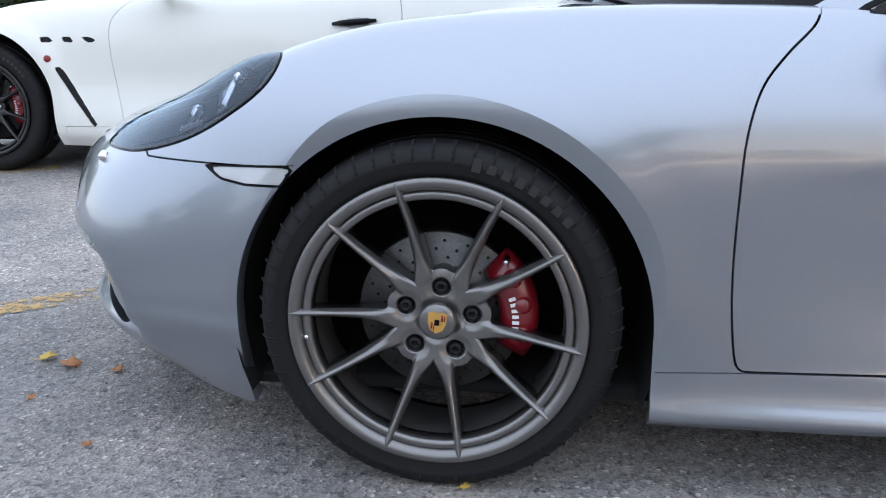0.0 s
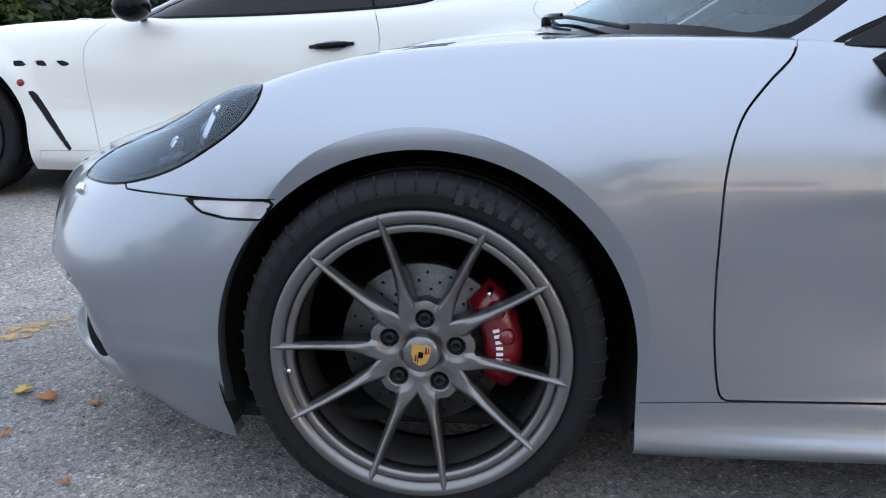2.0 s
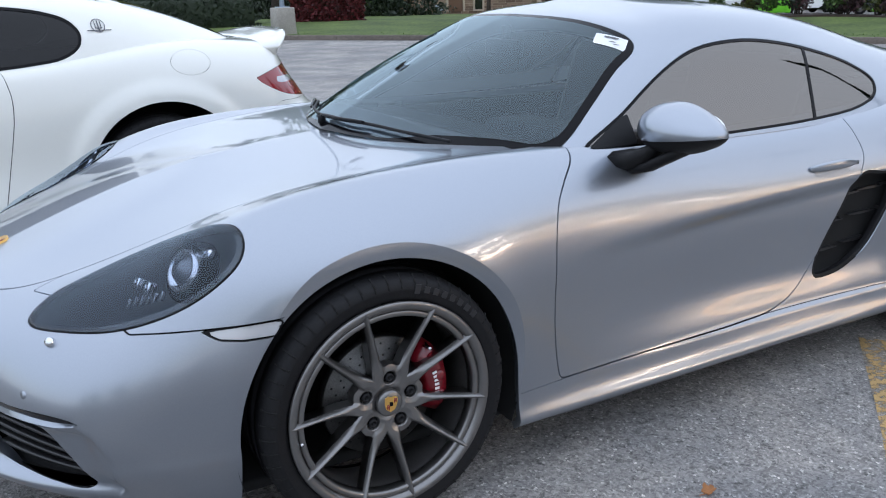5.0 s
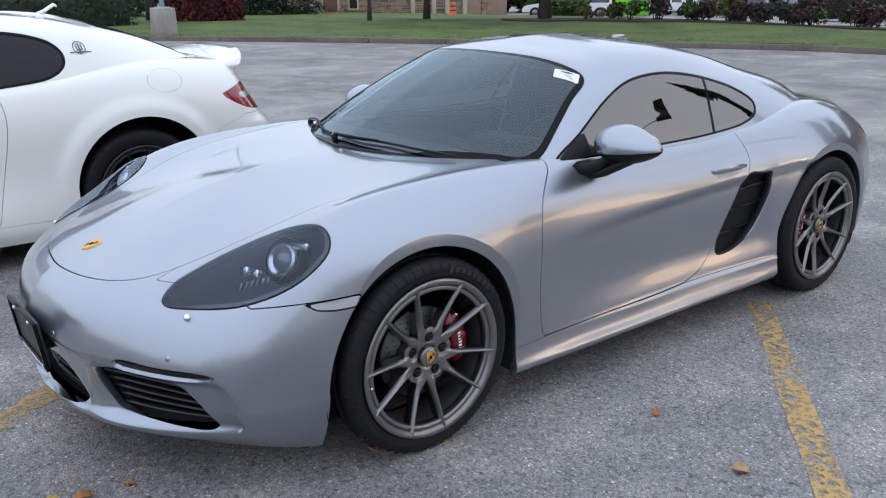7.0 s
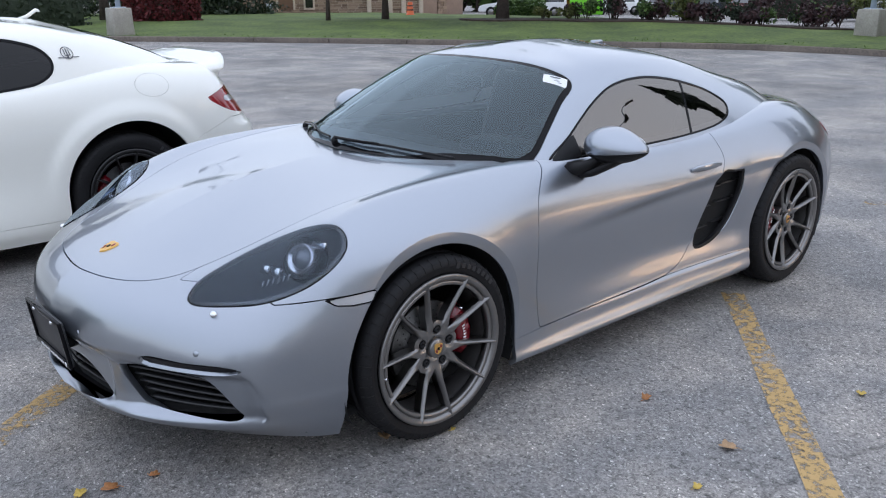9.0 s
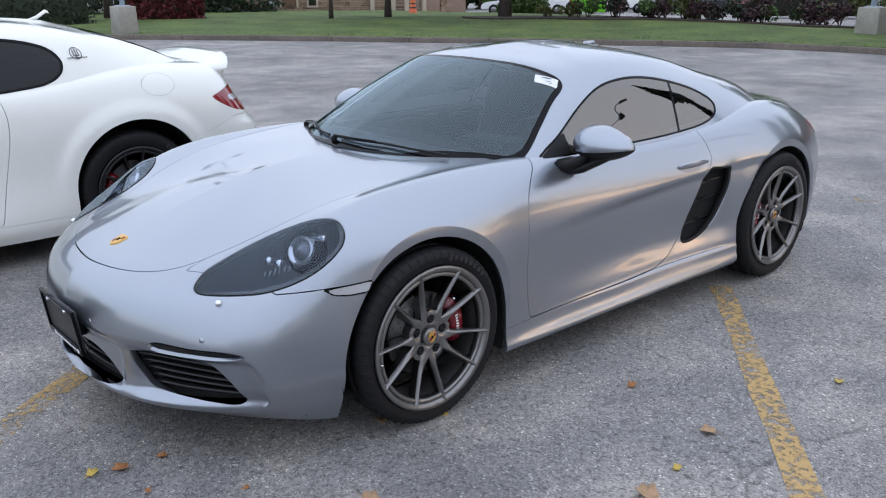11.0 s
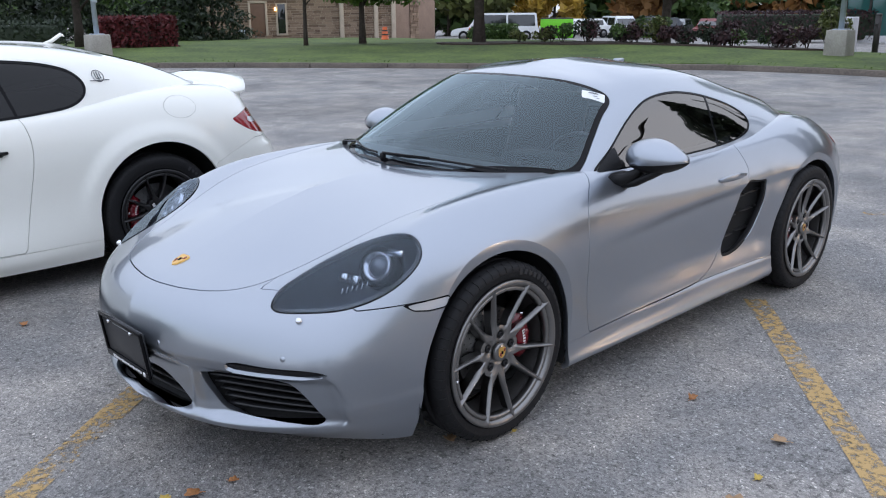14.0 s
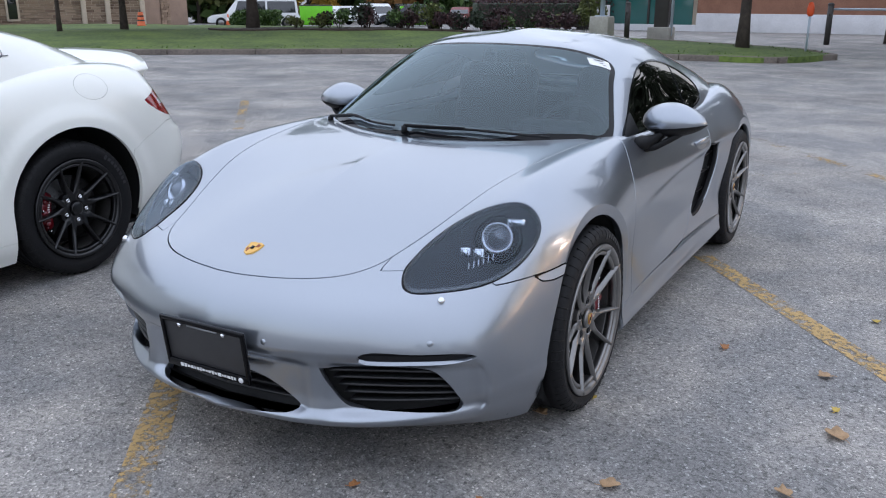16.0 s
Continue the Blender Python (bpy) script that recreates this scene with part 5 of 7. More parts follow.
# ---- white grand tourer beside it, nose towards -x ----
GT_AT = (-1.3, 2.94, 0)
GT_BODY = {
    "under": [(-3.55, 0, .2), (-3.4, .55, .18), (-3.1, .8, .16), (-2.82, .86, .16), (-2.4, .87, .15), (-1.8, .88, .15), (-1.0, .88, .15), (-.4, .89, .15), (.12, .89, .17), (0.594, 0.86, 0.2), (0.890, 0.76, 0.24), (1.030, 0.45, 0.26), (1.070, 0, 0.26)],
    "sill": [(-3.68, 0, .3), (-3.52, .6, .3), (-3.15, .86, .3), (-2.82, .9, .28), (-2.4, .925, .23), (-1.8, .925, .22), (-1.0, .925, .22), (-.4, .925, .24), (.12, .93, .3), (0.594, 0.9, 0.34), (0.920, 0.79, 0.38), (1.070, 0.47, 0.4), (1.120, 0, 0.4)],
    "flank": [(-3.72, 0, .48), (-3.55, .6, .48), (-3.15, .88, .5), (-2.82, .915, .5), (-2.4, .90, .48), (-1.8, .885, .46), (-1.0, .885, .46), (-.4, .90, .5), (.12, .935, .55), (0.594, 0.905, 0.55), (0.960, 0.81, 0.6), (1.120, 0.5, 0.62), (1.180, 0, 0.62)],
    "shoulder": [(-3.65, 0, .62), (-3.45, .55, .64), (-3.12, .82, .7), (-2.82, .875, .73), (-2.4, .88, .75), (-1.8, .875, .76), (-1.0, .872, .78), (-.4, .89, .83), (.12, .915, .885), (0.550, 0.885, 0.9), (0.830, 0.79, 0.88), (0.970, 0.5, 0.88), (1.030, 0, 0.88)],
    "belt": [(-3.4, 0, .74), (-3.3, .45, .76), (-3.0, .7, .84), (-2.78, .77, .88), (-2.4, .81, .905), (-1.8, .815, .93), (-1.0, .82, .95), (-.4, .828, .99), (.12, .815, 1.055), (0.494, 0.77, 1.055), (0.765, 0.69, 1.03), (0.900, 0.46, 1.02), (0.970, 0, 1.02)],
    "deck": [(-3.0, 0, .86), (-2.95, .25, .87), (-2.75, .42, .90), (-2.6, .5, .92), (-2.3, .55, .94), (-1.8, .6, .95), (-1.0, .6, .95), (-.4, .6, .99), (.1, .6, 1.07), (.45, .55, 1.08), (.65, .45, 1.07), (.75, .3, 1.065), (.78, 0, 1.065)],
    "spine": [(-2.6, 0, .95), (-2.55, 0, .95), (-2.5, 0, .95), (-2.4, 0, .955), (-2.2, 0, .96), (-1.8, 0, .96), (-1.0, 0, .96), (-.4, 0, .97), (0, 0, 1.0), (.2, 0, 1.03), (.35, 0, 1.04), (.45, 0, 1.04), (.5, 0, 1.04)],
}
GT_CABIN = {
    "base": [(-2.15, 0, .93), (-2.1, .4, .93), (-1.98, .70, .92), (-1.8, .80, .92), (-1.0, .815, .935), (-.5, .82, .96), (-.1, .815, .995), (.3, .745, 1.03), (.65, .5, 1.05), (.78, 0, 1.055)],
    "waist": [(-1.75, 0, 1.12), (-1.7, .35, 1.11), (-1.6, .58, 1.10), (-1.45, .69, 1.09), (-.9, .735, 1.11), (-.5, .75, 1.13), (-.1, .745, 1.145), (.22, .66, 1.145), (.5, .44, 1.135), (.58, 0, 1.15)],
    "rail": [(-1.4, 0, 1.28), (-1.36, .32, 1.27), (-1.28, .52, 1.265), (-1.15, .59, 1.265), (-.8, .615, 1.30), (-.45, .62, 1.305), (-.12, .60, 1.28), (.10, .545, 1.245), (.24, .38, 1.24), (.30, 0, 1.25)],
    "roof": [(-1.2, 0, 1.34), (-1.15, 0, 1.345), (-1.08, 0, 1.352), (-1.0, 0, 1.358), (-.85, 0, 1.366), (-.65, 0, 1.372), (-.45, 0, 1.37), (-.25, 0, 1.36), (-.12, 0, 1.348), (-.06, 0, 1.34)],
}
GT_WINDOW = [(-1.93, .935), (-1.93, .9351), (-1.2, .95), (-.7, .972), (-.45, .992), (-.29, 1.02), (-.21, 1.075), (-.195, 1.14), (-.24, 1.205), (-.34, 1.247), (-.5, 1.275), (-.7, 1.288), (-.95, 1.278), (-1.2, 1.235), (-1.5, 1.12)]
GT_DOOR = [(-2.075, .265), (-2.075, .266), (-2.11, .45), (-2.135, .65), (-2.13, .80), (-2.08, .87), (-2.0, .93), (-1.9, 1.0), (-.62, 1.0), (-.57, .9), (-.565, .78), (-.61, .55), (-.68, .265), (-.68, .266)]
GT_ARCH = ((-2.865, .38, .39), (.145, .385, .402))

DARK_CHROME = material("dark_chrome", (.10, .10, .11), .25, .9)
gt = empty("grand_tourer", *GT_AT, label="pearl white two-door grand tourer with black wheels", category="car")


def gt_flare(G):
    for cx, cz, r in GT_ARCH:
        d = np.hypot(G[..., 0] - cx, np.maximum(G[..., 2] - cz, 0)) - r
        w = np.clip((.13 - d) / .09, 0, 1)
        w = w * w * (3 - 2 * w)
        G[..., 1] += .020 * w * np.clip((G[..., 1] - .6) / .15, 0, 1) * np.clip((G[..., 2] - .25) / .3, 0, 1)
    # the rear bumper stands out as a ledge
    step = np.clip((.705 - G[..., 2]) / .03, 0, 1)
    G[..., 0] += .022 * step * step * (3 - 2 * step) * np.clip((G[..., 0] - .62) / .25, 0, 1)


gt_shell = loft(list(GT_BODY.values()), 16, 14, 10, outside=(-1.2, 0, .4), shape=gt_flare)
gt_cabin = loft(list(GT_CABIN.values()), 14, 16, 8, outside=(-.8, 0, .8))


def gt_panel(skin, name, mat, label="", flange=.012, sides=True, parent=None):
    c = (GT_AT[0], 0, 0)
    if sides == "both":
        return skin.both().make(name, mat, parent or gt, label, flange, c)
    return skin.flip().make(name, mat, parent or gt, label, flange, c), skin.make(name, mat, parent or gt, label, flange, c)


s = gt_shell
for cx, cz, r in GT_ARCH:
    s = s.keep(-arch(s.v, cx, cz, r))
s = s.keep(-np.maximum(np.maximum(np.abs(s.v[:, 0] + .85) - .95, s.v[:, 1] - .72), .85 - s.v[:, 2]))
GILL = [(-2.455, .575), (-2.415, .578), (-2.33, .43), (-2.235, .278), (-2.225, .262), (-2.26, .262), (-2.36, .405)]
PORTS = [[(x, .734), (x + .064, .734), (x + .086, .705), (x + .022, .703)] for x in (-2.535, -2.415, -2.295)]
for hole in (GILL, *PORTS):
    h = np.maximum(inside(s.v[:, [0, 2]], hole, 1, False), .5 - s.v[:, 1])
    gt_panel(s.keep(h).offset(-.012), "side_port", BLACK_PLASTIC, "", 0)
    s = s.keep(-h)
door = lambda q: np.maximum(inside(q.v[:, [0, 2]], GT_DOOR), .6 - q.v[:, 1])
gt_panel(s.keep(door(s) + .002), "door", WHITE_PAINT, "", .02)
s = s.keep(-(door(s) - .002))
cap = lambda q: np.maximum(np.hypot(q.v[:, 0] - .315, (q.v[:, 2] - .975) / .62) - .105, .5 - q.v[:, 1])
gt_panel(s.keep(cap(s) + .0012), "fuel_flap", WHITE_PAINT, "", .01)
s = s.keep(-(cap(s) - .0012))
TAIL = [(.67, .868), (.70, .880), (.81, .912), (.91, .926), (1.2, .932), (1.2, .742), (.91, .755), (.82, .780), (.73, .824)]
tail = lambda q: np.maximum(inside(q.v[:, [0, 2]], TAIL), .42 - q.v[:, 1])
tl = s.keep(tail(s) + .001)
white = lambda q: np.maximum(np.abs(q.v[:, 2] - .848) - .017, .80 - q.v[:, 0])
for a in gt_panel(tl.keep(-white(tl)), "tail_lamp", RED_LAMP, "red tail lamp with a clear band", .02):
    pass
gt_panel(tl.keep(white(tl)), "reversing_lamp", CLEAR_LAMP, "", .02)
s = s.keep(-(tail(s) - .001))
bump = lambda q: np.maximum(.50 - q.v[:, 0], q.v[:, 2] - (.62 + .38 * np.clip(q.v[:, 0] - .52, 0, .3)))
gt_panel(s.keep(bump(s) + .0012), "rear_bumper", WHITE_PAINT, "", .02, sides="both")
s = s.keep(-(bump(s) - .0012))
sill = lambda q: np.maximum(q.v[:, 2] - .262, np.abs(q.v[:, 0] + 1.32) - 1.10)
gt_panel(s.keep(sill(s) + .0015), "sill_panel", WHITE_PAINT, "", .02)
s = s.keep(-(sill(s) - .0015))
gt_panel(s.keep(s.v[:, 0] + 1.5), "front_wing", WHITE_PAINT, "", .02, sides="both")
gt_panel(s.keep(-1.5 - s.v[:, 0]), "rear_quarter", WHITE_PAINT, "", .02, sides="both")
inner = gt_shell.offset(-.04)
for cx, cz, r in GT_ARCH:
    inner = inner.keep(-arch(inner.v, cx, cz, r + .015))
inner = inner.keep(-np.maximum(np.maximum(np.abs(inner.v[:, 0] + .85) - 1.0, inner.v[:, 1] - .70), .85 - inner.v[:, 2]))
gt_panel(inner, "inner_shell", INNER, "", 0, sides="both")
c = gt_cabin.keep(.89 - gt_cabin.v[:, 2])
win = lambda q: np.maximum(inside(q.v[:, [0, 2]], GT_WINDOW), .3 - q.v[:, 1])
scr = lambda q: inside(q.v[:, [0, 1]], [(-2.2, -.3), (-2.12, .38), (-2.0, .66), (-1.85, .74), (-1.6, .62), (-1.34, .52), (-1.27, .40), (-1.34, 0), (-1.34, -.3)])
bak = lambda q: inside(q.v[:, [0, 1]], [(.13, -.3), (.13, 0), (.09, .30), (.14, .42), (.4, .43), (.62, .38), (.70, .2), (.71, 0), (.71, -.3)])
g = gt_panel(c.keep(scr(c) + .001), "windscreen", GT_GLASS, "", 0, sides="both")
g = gt_panel(c.keep(bak(c) + .001), "rear_window", GT_GLASS, "", 0, sides="both")
post = lambda q: q.v[:, 0] + .60 + .25 * (q.v[:, 2] - 1.0)
w = c.keep(win(c) + .012)
gt_panel(w.keep(post(w) + .006).offset(-.003), "door_window", GT_GLASS, "black tinted side window", 0)
gt_panel(w.keep(-(post(w) - .006)).offset(-.003), "quarter_window", GT_GLASS, "", 0)
t = c.keep(win(c) + .0015)
bar = t.keep(post(t) - .008)
bar = bar.keep(-(post(bar) + .008))
gt_panel(bar.offset(-.001), "window_post", BLACK_GLOSS, "", .004)
gt_panel(t.keep(-(win(t) + .0145)), "window_seal", BLACK_GLOSS, "", .008)
r = c.keep(-win(c))
r = r.keep(-(scr(r) - .001))
r = r.keep(-(bak(r) - .001))
gt_panel(r, "roof", WHITE_PAINT, "", .012, sides="both")
GX = GT_AT[0]
# ducktail spoiler on the boot lid
pts, secs = [], []
for i in range(-8, 9):
    y = i / 8 * .68
    e = abs(i) / 8
    x = .93 - .17 * e ** 3
    pts.append((x - GX, y, 1.04 - .03 * e ** 3))
    h = .072 * (1 - .75 * e ** 4)
    secs.append([Vector(q) for q in ((-.26, 0, .0), (-.10, 0, .035 * h / .085), (.05, 0, h * .88), (.12, 0, h), (.125, 0, h - .010), (.09, 0, .0), (.07, 0, -.07), (-.1, 0, -.08))])
part("spoiler", sweep(pts, secs), WHITE_PAINT, gt, "white ducktail spoiler")
# handle, badge, roof fin, mirror
for sd in (-1, 1):
    pts = []
    for i in range(9):
        tt = i / 8
        p, n = on_skin(gt_shell, -.93 + .25 * tt, .795 + .012 * tt, "xz")
        pts.append(Vector((p.x - GX, sd * (p.y + .008 + .022 * math.sin(math.pi * tt)), p.z)))
    part("door_handle", tube(pts, .014, 10, (.6, .9, 1.1, 1.2, 1.2, 1.2, 1.1, .9, .6)), BLACK_GLOSS, gt, "gloss black door handle")
    p, n = on_skin(gt_shell, -.77, .80, "xz")
    # grey oval laid on the door, painting the shade behind the handle
    gt_shade_oval = gt_shell.keep(np.maximum(((gt_shell.v[:, 0] + .80) / .07) ** 2 + ((gt_shell.v[:, 2] - .80) / .03) ** 2 - 1, .5 - gt_shell.v[:, 1]) * .02).offset(.001)
    (gt_shade_oval if sd > 0 else gt_shade_oval.flip()).make("handle_recess_shade", GREY_GLASS, gt, "", 0, (GX, 0, 0))
    p, n = on_skin(gt_cabin, -.10, 1.172, "xz")
    q = Vector((n.x, sd * n.y, n.z))
    bm = bmesh.new()
    for k in range(24):
        a0, a1 = 2 * math.pi * k / 24, 2 * math.pi * (k + 1) / 24
        vs = [bm.verts.new((rr * math.cos(aa) * .85, rr * math.sin(aa), .004)) for rr, aa in ((.042, a0), (.042, a1), (.037, a1), (.037, a0))]
        bm.faces.new(vs)
    box(bm, 0, -.005, .004, .005, .07, .002)
    box(bm, -.014, .005, .004, .004, .04, .002)
    box(bm, .014, .005, .004, .004, .04, .002)
    box(bm, 0, -.016, .004, .034, .005, .002)
    box(bm, 0, -.030, .004, .12, .004, .002)
    m = Matrix.Translation((p.x - GX, sd * p.y, p.z)) @ Matrix(((1, 0, 0), (0, q.y, -abs(q.z) * sd), (0, q.z, abs(q.y)))).transposed().to_4x4().transposed()
    tq = q.to_track_quat("Z", "Y").to_matrix().to_4x4()
    bmesh.ops.transform(bm, matrix=Matrix.Translation((p.x - GX, sd * p.y, p.z)) @ tq, verts=bm.verts)
    part("pillar_emblem", bm, DARK_CHROME, gt, "oval chrome emblem", False)
    p, n = on_skin(gt_shell, -2.47, .625, "xz")
    part("wing_badge", lathe([(0, p.y + .004), (.018, p.y + .004), (.02, p.y - .004)], 20, centre=(p.x - GX, 0, p.z)) if sd > 0 else lathe([(0, -p.y - .004), (.018, -p.y - .004), (.02, -p.y + .004)], 20, centre=(p.x - GX, 0, p.z)), RED_ENAMEL, gt, "round red wing badge")
    gm = new("door_mirror")
    gm.parent = gt
    bm = bmesh.new()
    bmesh.ops.create_uvsphere(bm, u_segments=24, v_segments=16, radius=1)
    bmesh.ops.transform(bm, matrix=Matrix.Translation((-1.80 - GX, sd * .98, 1.0)) @ Matrix.Diagonal((.09, .12, .075, 1)), verts=bm.verts)
    part("mirror_shell", bm, BLACK_GLOSS, gm)
    part("mirror_foot", tube([(-1.82 - GX, sd * .80, .945), (-1.82 - GX, sd * .88, .955), (-1.80 - GX, sd * .93, .975)], .022, 8), BLACK_GLOSS, gm)
    for cx, cz, rr in GT_ARCH:
        bm = lathe([(rr + .015, 0), (rr + .015, .33)], 48, centre=(cx - GX, -.88 if sd < 0 else .55, cz))
        bmesh.ops.delete(bm, geom=[v for v in bm.verts if v.co.z < .18], context="VERTS")
        part("arch_liner", bm, INNER, gt)
        part("inner_wing", block(cx - GX, sd * .52, .44, .86, .02, .62), INNER, gt)
    f = make_wheel("front_wheel", gt, -2.890 - GX, sd * .785, .352, .352, .25, .262, WHEEL_BLACK, 0, True, 12)
    b = make_wheel("rear_wheel", gt, .125 - GX, sd * .780, .356, .356, .285, .262, WHEEL_BLACK, 0, True, 30)
    d1 = make_brake(gt, -2.890 - GX, sd * .785, .352, .175, 5, -.04, CALIPER_RED, DULL_STEEL)
    d2 = make_brake(gt, .125 - GX, sd * .780, .356, .17, 178, -.05, CALIPER_RED, DULL_STEEL)
    if sd > 0:
        for o in (f, b, d1, d2):
            o.matrix_basis = o.matrix_basis @ Matrix.Rotation(math.pi, 4, "Z")
part("roof_fin", sweep([(-.14 - GX, 0, 1.345), (-.08 - GX, 0, 1.36), (-.02 - GX, 0, 1.40), (0 - GX, 0, 1.395)], [[Vector(q) for q in ((0, -.022, -.015), (0, .022, -.015), (0, .006, h), (0, -.006, h))] for h in (.0, .006, .004, .0)]), WHITE_PAINT, gt)
part("floor_pan", block(-1.2 - GX, 0, .18, 4.2, 1.6, .03, .01), INNER, gt)
part("cabin_fill", block(-.9 - GX, 0, .75, 1.9, 1.3, .5, .05), INNER, gt)
for sd in (-1, 1):
    sx = new("seat")
    sx.parent = gt
    part("backrest", block(-.75 - GX, sd * .36, .95, .14, .46, .45, .05, Matrix.Rotation(radians(16), 4, "Y")), LEATHER, sx)
    part("headrest", block(-.68 - GX, sd * .36, 1.18, .09, .25, .12, .035), LEATHER, sx)


# ---- surroundings ----
GRASS = material("mown_grass", (.055, .105, .014), .9, vary=.5, scale=.7, bump=.6, bump_scale=30, tint=(.12, .17, .03))
BLADE = material("grass_blade", (.075, .135, .018), .7, vary=.4, scale=3)
MULCH = material("brown_mulch", (.045, .030, .022), .95, vary=.5, scale=6, bump=.6, bump_scale=40)
CONCRETE = material("grey_concrete", (.34, .32, .28), .85, vary=.22, scale=2.5, bump=.3, bump_scale=50)
KERB = material("old_kerb_concrete", (.15, .125, .105), .9, vary=.35, scale=1.6, bump=.4, bump_scale=50)
POLE = material("pole_grey", (.42, .48, .54), .45, .3, vary=.08, scale=4)
BARK = material("bark", (.055, .042, .034), .95, vary=.45, scale=9, bump=.8, bump_scale=35)
ORANGE = material("orange_plastic", (.62, .11, .02), .5, vary=.12, scale=8)
LIME = material("lime_green_steel", (.16, .60, .02), .5, vary=.08, scale=3)
TEAL = material("teal_glazing", (.03, .13, .12), .15, 0, .5)
DARK_METAL = material("dark_bronze_metal", (.05, .045, .042), .5, .3, vary=.15, scale=4)
CREAM = material("cream_trim", (.50, .42, .33), .8, vary=.12, scale=3)
BROWN_DOOR = material("brown_door", (.17, .095, .06), .6, vary=.1, scale=5)
WHITE_WALL = material("white_render", (.62, .61, .62), .85, vary=.12, scale=1.2)
BRICK = material("orange_brick", (.30, .145, .095), .9, vary=.18, scale=2.0, bump=.3, bump_scale=25)
CAR_WHITE = material("plain_white_paint", (.74, .75, .76), .35, 0, .6)
CAR_DARK = material("dark_blue_paint", (.015, .02, .03), .25, .2, .8)
CAR_RED = material("dark_red_paint", (.18, .02, .02), .3, .1, .8)
CAR_GREY = material("grey_paint", (.30, .31, .32), .3, .5, .8)
TINT = material("dark_glazing", (.012, .014, .016), .06, 0, 1.0)


def leaf_material(name, a, b):
    m = material(name, a, .65, vary=.0)
    nt = m.node_tree
    g = nt.nodes.new("ShaderNodeNewGeometry")
    mx = nt.nodes.new("ShaderNodeMix")
    mx.data_type = "RGBA"
    mx.inputs[6].default_value, mx.inputs[7].default_value = (*a, 1), (*b, 1)
    nt.links.new(g.outputs["Random Per Island"], mx.inputs[0])
    p = nt.nodes["Principled BSDF"]
    nt.links.new(mx.outputs[2], p.inputs["Base Color"])
    p.inputs["Subsurface Weight"].default_value = 0
    return m


LEAF_GREEN = leaf_material("green_leaves", (.025, .055, .015), (.085, .15, .03))
LEAF_BRIGHT = leaf_material("fresh_green_leaves", (.06, .12, .02), (.16, .26, .05))
LEAF_YELLOW = leaf_material("yellow_leaves", (.30, .17, .02), (.52, .34, .04))
LEAF_ORANGE = leaf_material("orange_leaves", (.16, .07, .02), (.34, .17, .05))
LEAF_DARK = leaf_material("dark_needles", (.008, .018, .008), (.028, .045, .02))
LEAF_RED = leaf_material("red_leaves", (.05, .008, .010), (.15, .020, .022))
LEAF_PURPLE = leaf_material("purple_leaves", (.02, .012, .015), (.075, .03, .03))
LEAF_OLIVE = leaf_material("olive_leaves", (.04, .05, .012), (.13, .15, .035))


def leaves(points, size, mat, name, parent, rng, label=""):
    """One crown: small leaf clumps as folded quads round the given points."""
    n = len(points)
    P = np.asarray(points, float)
    A = rng.normal(size=(n, 3))
    A /= np.linalg.norm(A, axis=1, keepdims=True)
    B = np.cross(A, rng.normal(size=(n, 3)))
    B /= np.linalg.norm(B, axis=1, keepdims=True)
    s = size * rng.uniform(.6, 1.4, (n, 1))
    V = np.stack([P - A * s, P + B * s * .55, P + A * s, P - B * s * .55], 1).reshape(-1, 3)
    F = np.arange(4 * n).reshape(n, 4)
    return mesh_part(name, V.tolist(), F.tolist(), mat, parent, label, False)


def crown_points(rng, centres, radii, n):
    k = rng.integers(0, len(centres), n)
    d = rng.normal(size=(n, 3))
    d /= np.linalg.norm(d, axis=1, keepdims=True)
    r = rng.uniform(.55, 1.0, (n, 1)) ** .6
    return np.asarray(centres)[k] + d * r * np.asarray(radii)[k][:, None] * np.array([1, 1, .8])


def tree(x, y, h, r, trunk, base, mat, seed, n=2600, leaf=.13, label="broad-leaved tree with green crown", name="tree", z=None):
    """h total height, r crown radius, base: height where the crown starts."""
    rng = np.random.default_rng(seed)
    z0 = fall(x, y) + .1 if z is None else z
    t = empty(name, x, y, z0, label=label, category="tree")
    lean = rng.uniform(-.25, .25, 2)
    top = h * .8
    pts = [(lean[0] * (k / 6) ** 2, lean[1] * (k / 6) ** 2, top * k / 6 - .1) for k in range(7)]
    part("trunk", tube(pts, trunk, 10, [1.45, 1.0, .9, .75, .6, .4, .15]), BARK, t)
    centres, radii = [], []
    for k in range(9):
        a = 2.4 * k + rng.uniform(-.4, .4)
        zz = base + (h - base) * (.12 + .78 * ((k * .618) % 1))
        wide = r * (.62 if zz < base + (h - base) * .6 else .42)
        e = (wide * math.cos(a), wide * math.sin(a), zz)
        s = (0, 0, max(base * .8, zz - .35 * r))
        mid = [(s[i] + e[i]) / 2 + (0, 0, .12 * r)[i] for i in range(3)]
        part("limb", tube([s, mid, e], trunk * .42, 6, [1, .6, .2]), BARK, t)
        for j in range(3):
            centres.append([e[i] + rng.uniform(-.3, .3) * r for i in range(3)])
            radii.append(r * rng.uniform(.26, .46))
    centres.append([0, 0, h - r * .45])
    radii.append(r * .5)
    P = crown_points(rng, centres, radii, n)
    P = P[P[:, 2] > base - .15]
    leaves(P, leaf, mat, "crown", t, rng)
    return t


